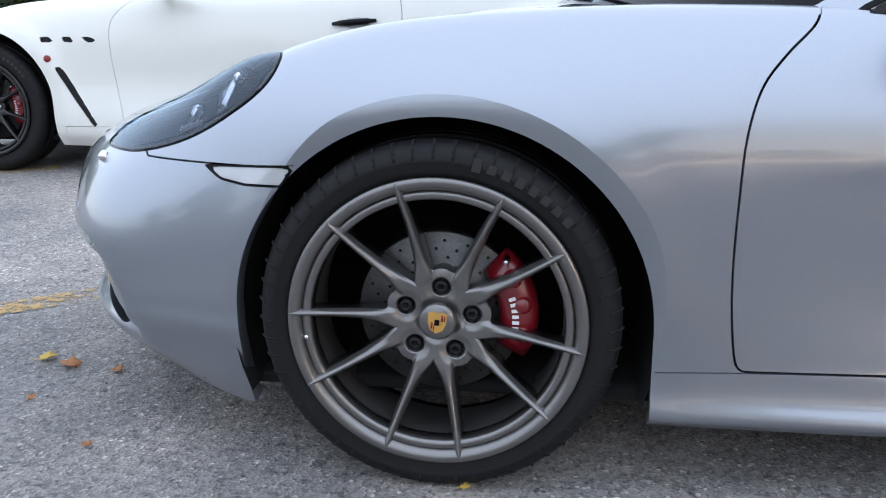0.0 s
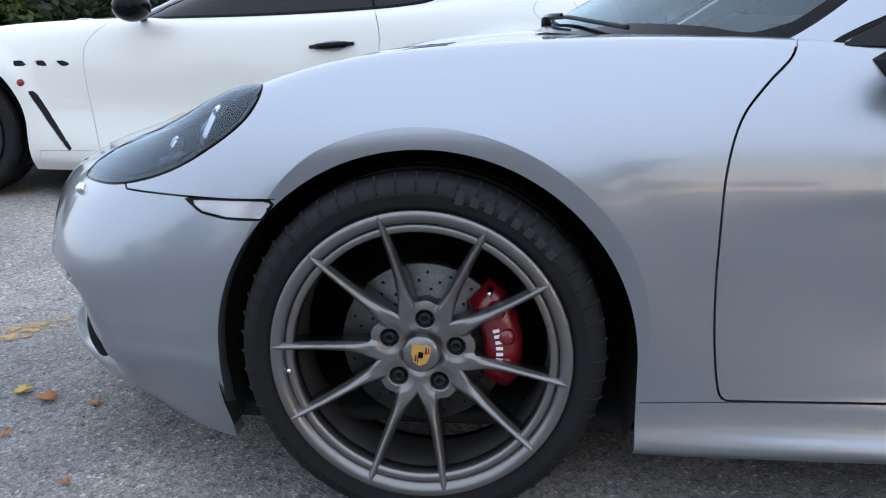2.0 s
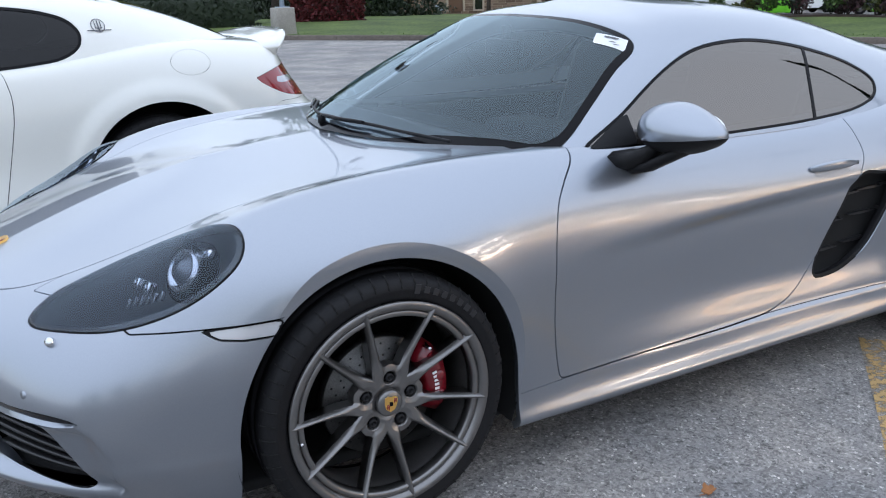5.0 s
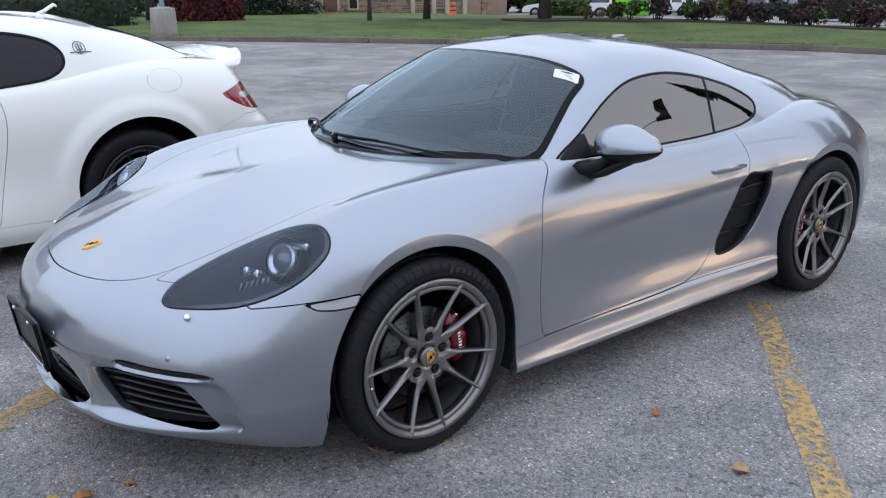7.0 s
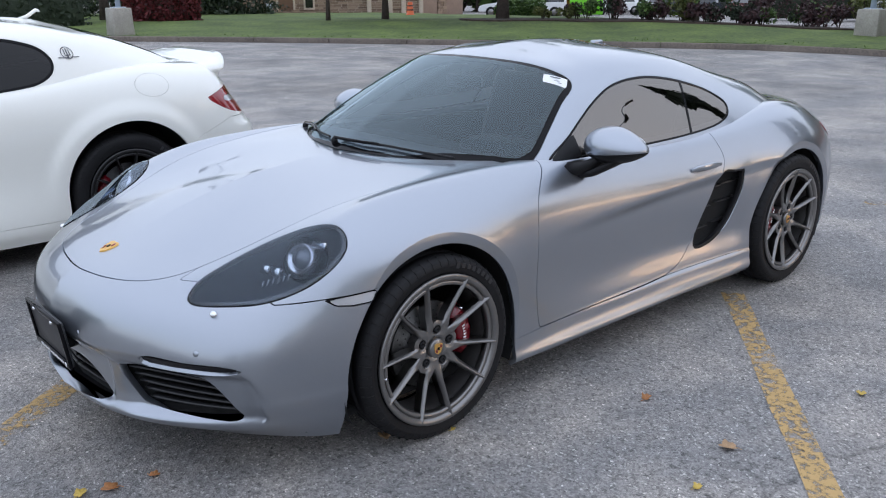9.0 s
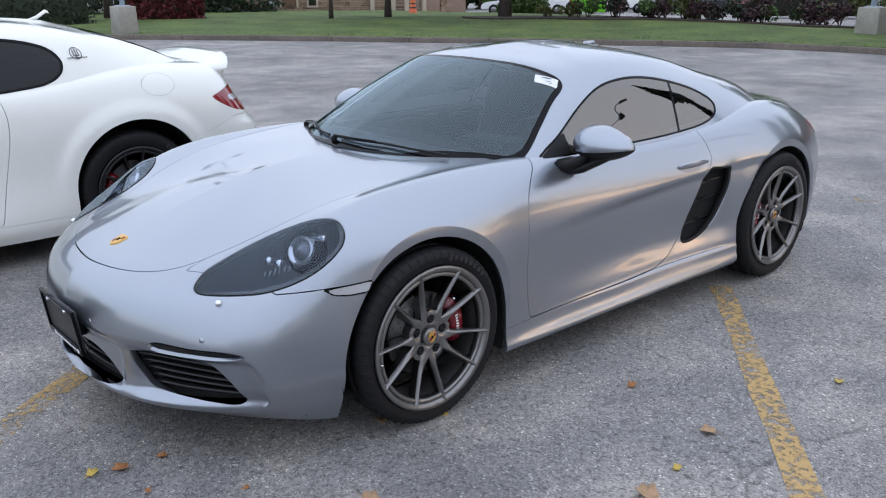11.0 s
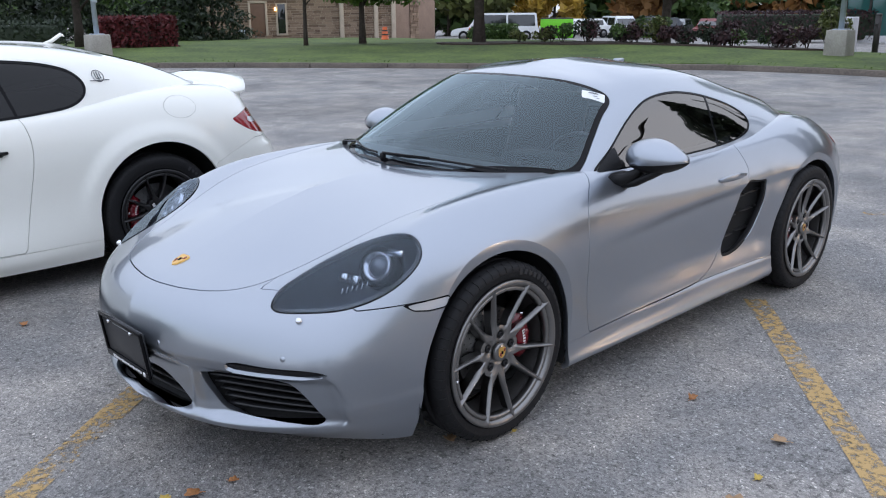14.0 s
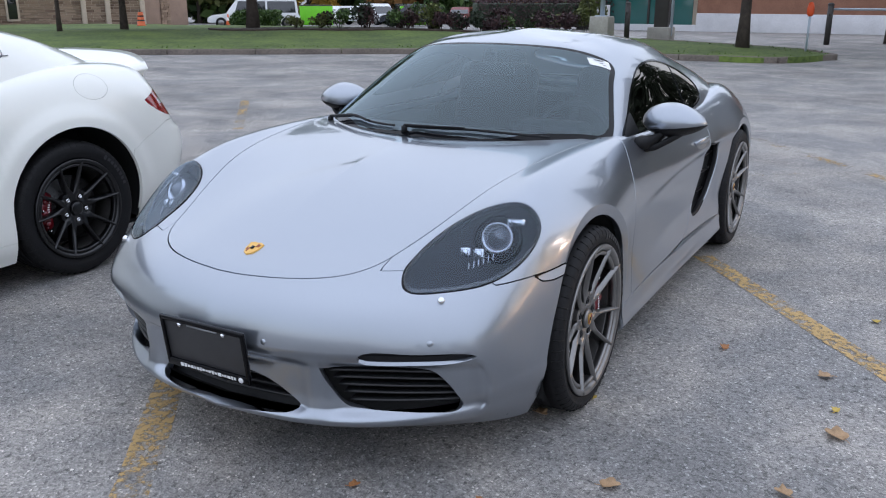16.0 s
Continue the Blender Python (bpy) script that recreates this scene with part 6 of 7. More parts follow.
def conifer(x, y, h, r, seed, n=2600, label="dark evergreen conifer with drooping branches", z=None):
    rng = np.random.default_rng(seed)
    z0 = fall(x, y) if z is None else z
    t = empty("conifer", x, y, z0, label=label, category="tree")
    part("trunk", tube([(0, 0, -.1), (0, 0, h * .5), (0, 0, h * .98)], .02 * h, 8, [1, .6, .1]), BARK, t)
    P = []
    for k in range(n):
        u = rng.uniform(0, 1) ** .7
        zz = h * (1 - u * .96)
        a = rng.uniform(0, 2 * math.pi)
        lobes = 1 + .28 * math.sin(5 * a + 9 * zz) + .2 * math.sin(zz * 7)
        rr = r * u * lobes * rng.uniform(.35, 1) ** .5
        P.append((rr * math.cos(a), rr * math.sin(a), zz - .18 * rr))
    leaves(P, .011 * h + .035, LEAF_DARK, "needles", t, rng)
    return t


def shrub(x, y, h, r, mat, seed, n=380, leaf=.06, label="low shrub in a mulch bed", z=None):
    rng = np.random.default_rng(seed)
    z0 = fall(x, y) + .14 if z is None else z
    t = empty("shrub", x, y, z0, label=label, category="shrub")
    for k in range(4):
        a = k * 1.7 + seed
        part("stem", tube([(0, 0, -.05), (.3 * r * math.cos(a), .3 * r * math.sin(a), h * .5), (.7 * r * math.cos(a), .7 * r * math.sin(a), h * .85)], .014, 5, [1, .8, .4]), BARK, t)
    c = [[rng.uniform(-.5, .5) * r, rng.uniform(-.5, .5) * r, h * rng.uniform(.35, .8)] for _ in range(6)]
    P = crown_points(rng, c, [r * rng.uniform(.35, .6) for _ in c], n)
    P[:, 2] = np.clip(P[:, 2], .03, h * 1.1)
    leaves(P, leaf, mat, "foliage", t, rng)
    return t


def hedge(x0, y0, x1, y1, w, h, mat, seed, n, label, z=None):
    rng = np.random.default_rng(seed)
    d = np.array([x1 - x0, y1 - y0])
    L = np.linalg.norm(d)
    d /= L
    s = np.array([-d[1], d[0]])
    zb = (fall((x0 + x1) / 2, (y0 + y1) / 2) + .12) if z is None else z
    t = empty("hedge", (x0 + x1) / 2, (y0 + y1) / 2, zb, label=label, category="hedge")
    u = rng.uniform(-L / 2, L / 2, n)
    face = rng.uniform(0, 1, n)
    v = np.where(face < .4, -w / 2, np.where(face < .6, w / 2, rng.uniform(-w / 2, w / 2, n))) + rng.normal(0, .05, n)
    zz = np.where(face < .6, rng.uniform(.05, h, n), h) + rng.normal(0, .05, n)
    P = np.stack([u * d[0] + v * s[0], u * d[1] + v * s[1], zz], 1)
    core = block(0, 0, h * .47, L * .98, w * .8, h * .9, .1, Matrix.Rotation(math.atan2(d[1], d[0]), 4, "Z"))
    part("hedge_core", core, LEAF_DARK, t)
    leaves(P, .075, mat, "foliage", t, rng)
    return t


# grass verge behind a kerb
EDGE = [(-20, 56), (-6, 38.5), (2, 28.6), (8.2, 21.3), (10.7, 18.4), (12.9, 15.3), (15.6, 11.5), (18.0, 7.6), (18.3, 4.2), (17.8, 2.0), (18.5, .75), (20.2, .25), (22.3, 1.2)]
BACK = [(24.5, 4.5), (27.5, 9.5), (30.5, 14), (33, 19), (34, 25), (34.5, 32), (36, 40), (30, 47), (12, 62)]
xs, ys = np.arange(-22, 44, .55), np.arange(-1, 64, .55)
X, Y = np.meshgrid(xs, ys, indexing="ij")
flatP = np.stack([X.ravel(), Y.ravel()], 1)
out = inside(flatP, EDGE + BACK, 4)
Z = np.array([fall(a, b) for a, b in flatP]) + .13 + .22 * np.clip(-out / 6, 0, 1) ** 1.3 + .02 * np.sin(flatP[:, 0] * 1.7) * np.sin(flatP[:, 1] * 1.3)
idx = np.arange(len(xs) * len(ys)).reshape(len(xs), len(ys))
q = np.stack([idx[:-1, :-1], idx[1:, :-1], idx[1:, 1:], idx[:-1, 1:]], -1).reshape(-1, 4)
lawn_skin = Skin(np.column_stack([flatP, Z]), np.tile([0., 0., 1.], (len(flatP), 1)), np.vstack([q[:, [0, 1, 2]], q[:, [0, 2, 3]]])).keep(out + .16)
tagged(lawn_skin.make("lawn", GRASS, None, "", .3), kind="structure", label="mown grass verge with fallen leaves")


def lawn_z(x, y):
    k = int(np.argmin((lawn_skin.v[:, 0] - x) ** 2 + (lawn_skin.v[:, 1] - y) ** 2))
    return float(lawn_skin.v[k, 2])


# kerb stones along the front edge
curve = spline(EDGE + BACK, 4, True)[:len(EDGE) * 4 + 4]
pts, step = [curve[0]], 2.2
for a, b in zip(curve, curve[1:]):
    while np.linalg.norm(b - pts[-1]) > step:
        pts.append(pts[-1] + (b - pts[-1]) / np.linalg.norm(b - pts[-1]) * step)
kerb = tagged(new("kerb"), kind="structure", label="weathered concrete kerb stones")
for a, b in zip(pts, pts[1:]):
    m = (a + b) / 2
    if math.hypot(*m) > 45:
        continue
    L = np.linalg.norm(b - a) - .012
    bm = block(0, 0, 0, L, .16, .30, .018)
    bmesh.ops.transform(bm, matrix=Matrix.Translation((m[0], m[1], fall(*m) - .01)) @ Matrix.Rotation(math.atan2(b[1] - a[1], b[0] - a[0]), 4, "Z"), verts=bm.verts)
    part("kerb_stone", bm, KERB, kerb)

# longer grass tufts near the kerb
rng = np.random.default_rng(5)
cand = np.stack([rng.uniform(0, 30, 26000), rng.uniform(0, 36, 26000)], 1)
sd = inside(cand, EDGE + BACK, 4)
cand = cand[(sd < -.15) & (sd > -7)]
V, F = [], []
for (x, y) in cand[:5200]:
    a, hh = rng.uniform(0, 6.28), rng.uniform(.0, .03)
    dx, dy = .022 * math.cos(a), .022 * math.sin(a)
    z = fall(x, y) + .13 + .01
    k = len(V)
    V += [(x - dx, y - dy, z), (x + dx, y + dy, z), (x + dy * .8, y - dx * .8, z + hh + .015)]
    F.append((k, k + 1, k + 2))
tagged(mesh_part("grass_tufts", V, F, BLADE, None, "", False), kind="stuff", label="uneven grass tufts on the verge", category="grass")

# mulch bed under the shrubs
bed = lawn_skin.keep(inside(lawn_skin.v[:, :2], [(18.6, 18.6), (20, 17), (22, 13.5), (24.2, 9.2), (25.5, 8), (27, 9.5), (26, 12.5), (24, 16), (21.5, 19.6), (19.5, 20)]))
bed.v[:, 2] += .05
tagged(bed.make("mulch_bed", MULCH, None, "", .08), kind="structure", label="brown mulch planting bed")


# lamp posts
def lamp_post(x, y, base_h=.8, h=8.5, heads=2, turn=0.0, z=None):
    g = empty("street_lamp", x, y, (fall(x, y) + .10) if z is None else z, label="grey steel light pole on a square concrete base", category="street lamp")
    bm = block(0, 0, base_h / 2, .62, .62, base_h, .03)
    for v in bm.verts:
        if v.co.z > base_h * .5:
            v.co.x *= .92
            v.co.y *= .92
    part("base", bm, CONCRETE, g)
    part("base_plate", block(0, 0, base_h + .012, .34, .34, .025, .004), POLE, g)
    part("pole", tube([(0, 0, base_h), (0, 0, h)], .075, 12, [1, .7]), POLE, g)
    part("hand_box", block(0, -.09, base_h + 1.0, .14, .08, .22, .01), POLE, g)
    for k in range(heads):
        a = turn + math.pi * k
        e = (math.cos(a), math.sin(a))
        part("arm", tube([(0, 0, h - .1), (e[0] * .5, e[1] * .5, h), (e[0] * .8, e[1] * .8, h + .02)], .03, 8), POLE, g)
        part("lamp_head", block(e[0] * 1.1, e[1] * 1.1, h + .02, .65, .34, .12, .03, Matrix.Rotation(a, 4, "Z")), DARK_METAL, g)
    return g


lamp_post(8.2, 22.5, .8, turn=.3)
lamp_post(22.0, 6.8, .8, turn=.3)
lamp_post(17.0, -11.5, .8, 9.5, 2, .6, 0)
lamp_post(30.0, -24.0, .8, 9.5, 2, .9, 0)
lamp_post(3.0, -24.0, .8, 9.5, 2, .2, 0)

# trees on the verge
for i, (x, y, h, r, tr, b, mat, n) in enumerate((
        (18.2, 22.7, 6.4, 2.7, .11, 1.6, LEAF_BRIGHT, 5200), (16.0, 23.2, 5.4, 2.1, .07, 1.7, LEAF_BRIGHT, 3600), (20.6, 19.0, 8.0, 3.9, .19, 1.75, LEAF_GREEN, 9000),
        (28.4, 16.2, 8.5, 4.4, .18, 1.8, LEAF_GREEN, 9000), (21.1, 2.6, 7.0, 3.2, .14, 1.9, LEAF_GREEN, 6000), (11.0, 31.0, 7.5, 3.0, .16, 1.6, LEAF_GREEN, 3000),
        (2.0, 33.0, 8.0, 3.2, .16, 1.4, LEAF_GREEN, 3000), (30.0, -.5, 7.5, 3.0, .14, 2.0, LEAF_OLIVE, 2600))):
    tree(x, y, h, r, tr, b, mat, 40 + i, n, .15, "leafy green tree on the grass verge", z=lawn_z(x, y) - .05 if x < 25.5 or y > 5 else None)
for i, (x, y, h, r) in enumerate(((19.5, 41.0, 8.5, 2.7), (15.5, 42.5, 7.5, 2.6), (22.0, 40.5, 6.5, 2.2), (10.5, 41.5, 8.0, 2.8), (5.0, 42.0, 8.0, 2.8), (0.0, 43.0, 8.5, 2.8), (-5.0, 44.0, 8.0, 2.8))):
    conifer(x, y, h, r, 70 + i, 6500)
hedge(-14, 33.0, 9.2, 27.6, 1.3, 1.15, LEAF_DARK, 3, 9000, "long dark clipped hedge behind the verge")
hedge(10.6, 28.1, 13.0, 27.0, 1.2, 1.2, LEAF_RED, 4, 5200, "clipped hedge with red autumn leaves")

# shrub bed
rng = random.Random(8)
for i in range(30):
    t = i / 29
    x, y = 22.0 + 4.0 * t + rng.uniform(-.5, .5), 16.0 - 6.6 * t + rng.uniform(-.6, .6)
    mat = rng.choice((LEAF_PURPLE, LEAF_PURPLE, LEAF_OLIVE, LEAF_DARK, LEAF_GREEN))
    s = shrub(x, y, rng.uniform(.55, 1.05), rng.uniform(.4, .6), mat, 100 + i, z=lawn_z(x, y))
    tagged(s, group="shrubs in the mulch bed")
shrub(20.9, 17.35, .45, .30, LEAF_OLIVE, 150, z=lawn_z(20.9, 17.35))
shrub(21.5, 16.75, .50, .42, LEAF_OLIVE, 151, z=lawn_z(21.5, 16.75))
shrub(24.6, 8.0, 1.5, .6, LEAF_OLIVE, 152, 700, z=lawn_z(24.0, 8.0))
shrub(33.0, 29.6, .78, 1.45, LEAF_GREEN, 153, 6000, .08, "rounded clipped green bush", z=lawn_z(33.0, 29.6))
hedge(43, 22, 48, 15.5, 2.0, 1.5, LEAF_PURPLE, 9, 3500, "tall dark reddish hedge beyond the lot")


# far woods
rng = random.Random(12)
for i in range(70):
    a = radians(-4 + 148 * i / 69 + rng.uniform(-1, 1))
    d = rng.uniform(78, 112)
    x, y = -2.3 + d * math.cos(a), -2.3 + d * math.sin(a)
    mat = (LEAF_YELLOW if i in (20, 21) else LEAF_ORANGE if i in (14, 18, 26) else rng.choice((LEAF_GREEN, LEAF_OLIVE, LEAF_GREEN, LEAF_DARK)))
    h = rng.uniform(9, 14) if mat is not LEAF_YELLOW else 6.5
    tagged(tree(x, y, h, h * .42, .2, .6, mat, 200 + i, 2400, .55, "distant autumn tree at the edge of the lot", z=-1.5), group="distant trees")

# behind the camera: unseen trees added for glass and paint to reflect, blocking low sky
rng = random.Random(31)
for i in range(16):
    x = -34 + 5.6 * i + rng.uniform(-2, 2)
    y = -30 + rng.uniform(-4, 4) + .2 * abs(x - 10)
    h = rng.uniform(8.0, 11.0) * (1.0 if x > 2 else .6)
    if i % 3 == 1:
        conifer(x, y, h, h * .3, 300 + i, 3000, z=0)
    else:
        tagged(tree(x, y, h, h * .4, .17, 1.2, LEAF_GREEN, 320 + i, 3000, .3, "leafy tree added out of view to block low sky", z=0), group="trees across the lot")
# conifers mirrored in the side windows
conifer(18.5, -7.4, 11.0, 2.9, 390, 9000, z=0)
conifer(22.4, -5.6, 10.0, 2.6, 391, 7000, z=0)
conifer(27.5, -5.4, 11.5, 2.8, 392, 3000, z=0)


# stone-faced building
def wall_pieces(parent, p0, p1, z0, z1, course, length, mat, seed, thick=.06, limit=300):
    """Rough stone courses as separate blocks, each set out by its own amount."""
    rng = random.Random(seed)
    a, b = Vector((*p0, 0)), Vector((*p1, 0))
    L = (b - a).length
    ang = math.atan2(b.y - a.y, b.x - a.x)
    z, row = z0, 0
    V, F = [], []
    while z < z1 - .02:
        h = min(course * rng.uniform(.75, 1.25), z1 - z)
        u = -rng.uniform(0, length)
        while u < L:
            w = length * rng.uniform(.6, 1.5)
            u0, u1 = max(u, 0), min(u + w, L)
            if u1 - u0 > .08:
                o = rng.uniform(.5, 1.0) * thick
                k = len(V)
                for uu, oo, zz in ((u0 + .01, 0, z + .008), (u1 - .01, 0, z + .008), (u1 - .01, 0, z + h - .008), (u0 + .01, 0, z + h - .008), (u0 + .02, o, z + .015), (u1 - .02, o, z + .015), (u1 - .02, o, z + h - .015), (u0 + .02, o, z + h - .015)):
                    V.append((a.x + uu * math.cos(ang) + oo * math.sin(ang), a.y + uu * math.sin(ang) - oo * math.cos(ang), zz))
                F += [(k + 4, k + 5, k + 6, k + 7), (k, k + 1, k + 5, k + 4), (k + 1, k + 2, k + 6, k + 5), (k + 2, k + 3, k + 7, k + 6), (k + 3, k, k + 4, k + 7)]
            u += w
        z += h
    return mesh_part("stone_facing", V, F, mat, parent, "", False)


STONE = leaf_material("split_stone", (.15, .10, .07), (.34, .25, .18))
STONE.node_tree.nodes["Principled BSDF"].inputs["Roughness"].default_value = .95
shop = empty("stone_building", 33, 45, -.8, label="low building faced in banded brown stone with cream trim", category="building")
shop.location = (0, 0, 0)
A, B, C = (26.2, 50.0), (37.6, 43.4), (44.5, 44.5)
for (p, q) in ((A, B),):
    a, b = Vector((*p, 0)), Vector((*q, 0))
    ang = math.atan2(b.y - a.y, b.x - a.x)
    mid = (a + b) / 2
    nrm = Vector((math.sin(ang), -math.cos(ang), 0))
    L = (b - a).length
    M = Matrix.Translation((mid.x, mid.y, 0)) @ Matrix.Rotation(ang, 4, "Z")

    def at(bm):
        bmesh.ops.transform(bm, matrix=M, verts=bm.verts)
        return bm

    part("wall", at(block(0, 3, 1.4, L, 6, 4.6, .02)), CREAM, shop)
    wall_pieces(shop, p, q, -.8, 3.2, .16, .55, STONE, 3)
    part("eave", at(block(0, 2.6, 3.45, L + .8, 7.0, .35, .04)), CREAM, shop)
    part("roof", at(block(0, 3, 4.3, L + .4, 6.4, 1.4, .3)), material("slate_roof", (.10, .12, .12), .8, vary=.2, scale=2), shop)
    for u in (-L * .5 + .1, L * .22, L * .33, L * .40, L * .5 - .1):
        part("pilaster", at(block(u, -.10, 1.2, .30, .28, 4.4, .03)), CREAM, shop)
    dx = -L * .5 + 3.9
    d = new("door")
    d.parent = shop
    part("door_leaf", at(block(dx, -.05, .95, .95, .08, 2.05, .01)), BROWN_DOOR, d)
    for u, w in ((dx - .55, .14), (dx + .55, .14)):
        part("door_frame", at(block(u, -.08, .98, w, .16, 2.15, .01)), CREAM, d)
    part("door_frame", at(block(dx, -.08, 2.08, 1.24, .16, .14, .01)), CREAM, d)
    wdw = new("window")
    wdw.parent = shop
    part("window_frame", at(block(dx + 1.55, -.05, .95, .75, .14, 2.1, .02)), CREAM, wdw)
    part("pane", at(block(dx + 1.55, -.11, .98, .50, .05, 1.9, .01)), TINT, wdw)
    lampm = material("lit_wall_lamp", (.9, .7, .35), .4)
    lampm.node_tree.nodes["Principled BSDF"].inputs["Emission Color"].default_value = (1, .62, .2, 1)
    lampm.node_tree.nodes["Principled BSDF"].inputs["Emission Strength"].default_value = 3
    part("wall_lamp", at(block(dx + 1.15, -.18, 1.62, .12, .1, .2, .02)), lampm, shop)
    part("meter_box", at(block(dx - 1.1, -.12, .15, .5, .2, .35, .02)), POLE, shop)
# its set-back end
a, b = Vector((*B, 0)), Vector((*C, 0))
ang = math.atan2(b.y - a.y, b.x - a.x)
mid = (a + b) / 2
bm = block(-1.2, 2, .9, (b - a).length - 2.4, 4, 3.6, .02)
bmesh.ops.transform(bm, matrix=Matrix.Translation(mid) @ Matrix.Rotation(ang, 4, "Z"), verts=bm.verts)
part("end_wall", bm, material("pale_brown_render", (.27, .19, .145), .85, vary=.15, scale=1.5), shop)
wall_pieces(shop, (39.2, 43.62), (40.2, 43.78), -.8, 2.6, .16, .5, STONE, 6)


# brick building with a white base and a glazed entrance
hall = empty("brick_building", 46, 0, -.9, label="long orange brick building with white lower wall", category="building")
hall.location = (0, 0, 0)
part("base_wall", block(49.0, -8, -.15, 4, 36, 1.5, .02), WHITE_WALL, hall)
part("brick_wall", block(49.06, -8, 3.6, 4, 36, 6.0, .02), BRICK, hall)
part("coping", block(49.0, -8, 6.7, 4.3, 36.3, .25, .03), CREAM, hall)
part("entrance", block(49.5, 13.5, 1.9, 4, 7, 5.6, .03), CREAM, hall)
for i in range(5):
    w = new("window")
    w.parent = hall
    part("pane", block(47.45, 10.9 + 1.3 * i, 1.0, .08, 1.16, 3.0, .01), TEAL, w)
    part("window_frame", block(47.42, 11.55 + 1.3 * i, 1.0, .12, .12, 3.1, .01), DARK_METAL, w)
part("entrance_plinth", block(47.3, 13.5, -.5, .5, 7.2, .9, .02), WHITE_WALL, hall)
part("canopy", block(46.8, 13.5, 3.4, 2.2, 7.6, .4, .04), CREAM, hall)
for y in (-4.5, -14.0):
    part("service_door", block(47.0, y, .9, .1, 1.3, 2.6, .01), WHITE_WALL, hall)

# pylon, bollards, marker
pyl = empty("pylon_sign", 26.6, 6.3, .0, label="dark metal pylon on a concrete base", category="sign")
part("base", block(0, 0, .24, .75, .75, .48, .03), CONCRETE, pyl)
part("panel", block(0, 0, 1.95, .26, .46, 3.0, .02), DARK_METAL, pyl)
part("pipe", tube([(-.1, -.36, .2), (-.1, -.36, 3.3)], .05, 8), POLE, pyl)
for x, y in ((26.0, 7.3), (27.5, 1.2), (28.3, -3.2), (29.0, -7.5)):
    g = empty("bollard", x, y, fall(x, y), label="dark steel bollard post with a cable eye", category="bollard")
    part("post", tube([(0, 0, 0), (0, 0, 1.25)], .09, 10), DARK_METAL, g)
    part("cap", lathe([(0, 1.30), (.07, 1.29), (.10, 1.25), (.10, 1.22)], 12, "z"), DARK_METAL, g)
    part("eye", block(-.1, 0, .95, .12, .06, .08, .01), DARK_METAL, g)
g = empty("barrier_rail", 28.3, -3.2, 0, label="pale steel rail between bollards", category="rail")
part("rail", tube([(-.8, 4.4, 1.1), (0, 0, 1.1), (.7, -4.3, 1.1), (1.6, -11, 1.1)], .035, 8), POLE, g)
g = empty("marker_post", 21.3, 1.05, lawn_z(21.0, 1.2), label="thin post with a bright orange marker", category="post")
part("post", tube([(0, 0, -.1), (0, 0, 1.05)], .03, 8), POLE, g)
part("marker_head", lathe([(0, 1.22), (.06, 1.19), (.09, 1.06), (.09, .92), (.04, .86)], 16, "z"), material("bright_orange", (.75, .09, .02), .5), g)
g = empty("pedestal_post", 27.2, 8.6, fall(27.2, 8.6), label="white service pedestal with a dark lock", category="pedestal")
part("pedestal", block(0, 0, .6, .42, .42, 1.2, .04), WHITE_WALL, g)
part("lock", block(-.22, 0, .85, .06, .14, .3, .01), DARK_METAL, g)

# barrel, cone, bins
g = empty("traffic_barrel", 25.6, 30.2, lawn_z(25.6, 30.2), label="orange traffic barrel with dark bands", category="barrel")
part("barrel", lathe([(0, .95), (.16, .95), (.19, .90), (.20, .62), (.235, .60), (.24, .32), (.27, .30), (.28, .05), (.34, .04), (.34, 0)], 24, "z"), ORANGE, g)
g.scale = (.64, .64, .64)
for z in (.72, .42):
    part("band", lathe([(.205 + (.72 - z) * .12, z), (.215 + (.72 - z) * .14, z - .1)], 24, "z"), DARK_METAL, g)
g = empty("traffic_cone", 38.0, 36.5, fall(38, 36.5) + .1, label="orange traffic cone with a white band", category="cone")
part("cone", lathe([(0, .75), (.03, .75), (.14, .06), (.14, .04)], 20, "z"), ORANGE, g)
part("band", lathe([(.062, .56), (.095, .36)], 20, "z"), WHITE_MARK, g)
part("foot", block(0, 0, .02, .38, .38, .04, .01), ORANGE, g)
for x, y, w in ((47.0, 36.6, 2.3), (50.6, 30.8, 1.7)):
    g = empty("waste_container", x, y, fall(x, y), label="lime green steel waste container", category="container")
    ang = Matrix.Rotation(radians(-52), 4, "Z")
    bm = block(0, 0, .75, w, 1.5, 1.3, .03, ang)
    part("body", bm, LIME, g)
    part("lid", block(0, 0, 1.42, w * .98, 1.5, .08, .02, ang), DARK_METAL, g)
    for k in range(4):
        u = (k - 1.5) * w / 4
        part("rib", block(u * math.cos(radians(-52)) - .77 * math.sin(radians(52)), u * math.sin(radians(-52)) - .77 * math.cos(radians(52)), .75, .07, .06, 1.2, .01, ang), LIME, g)


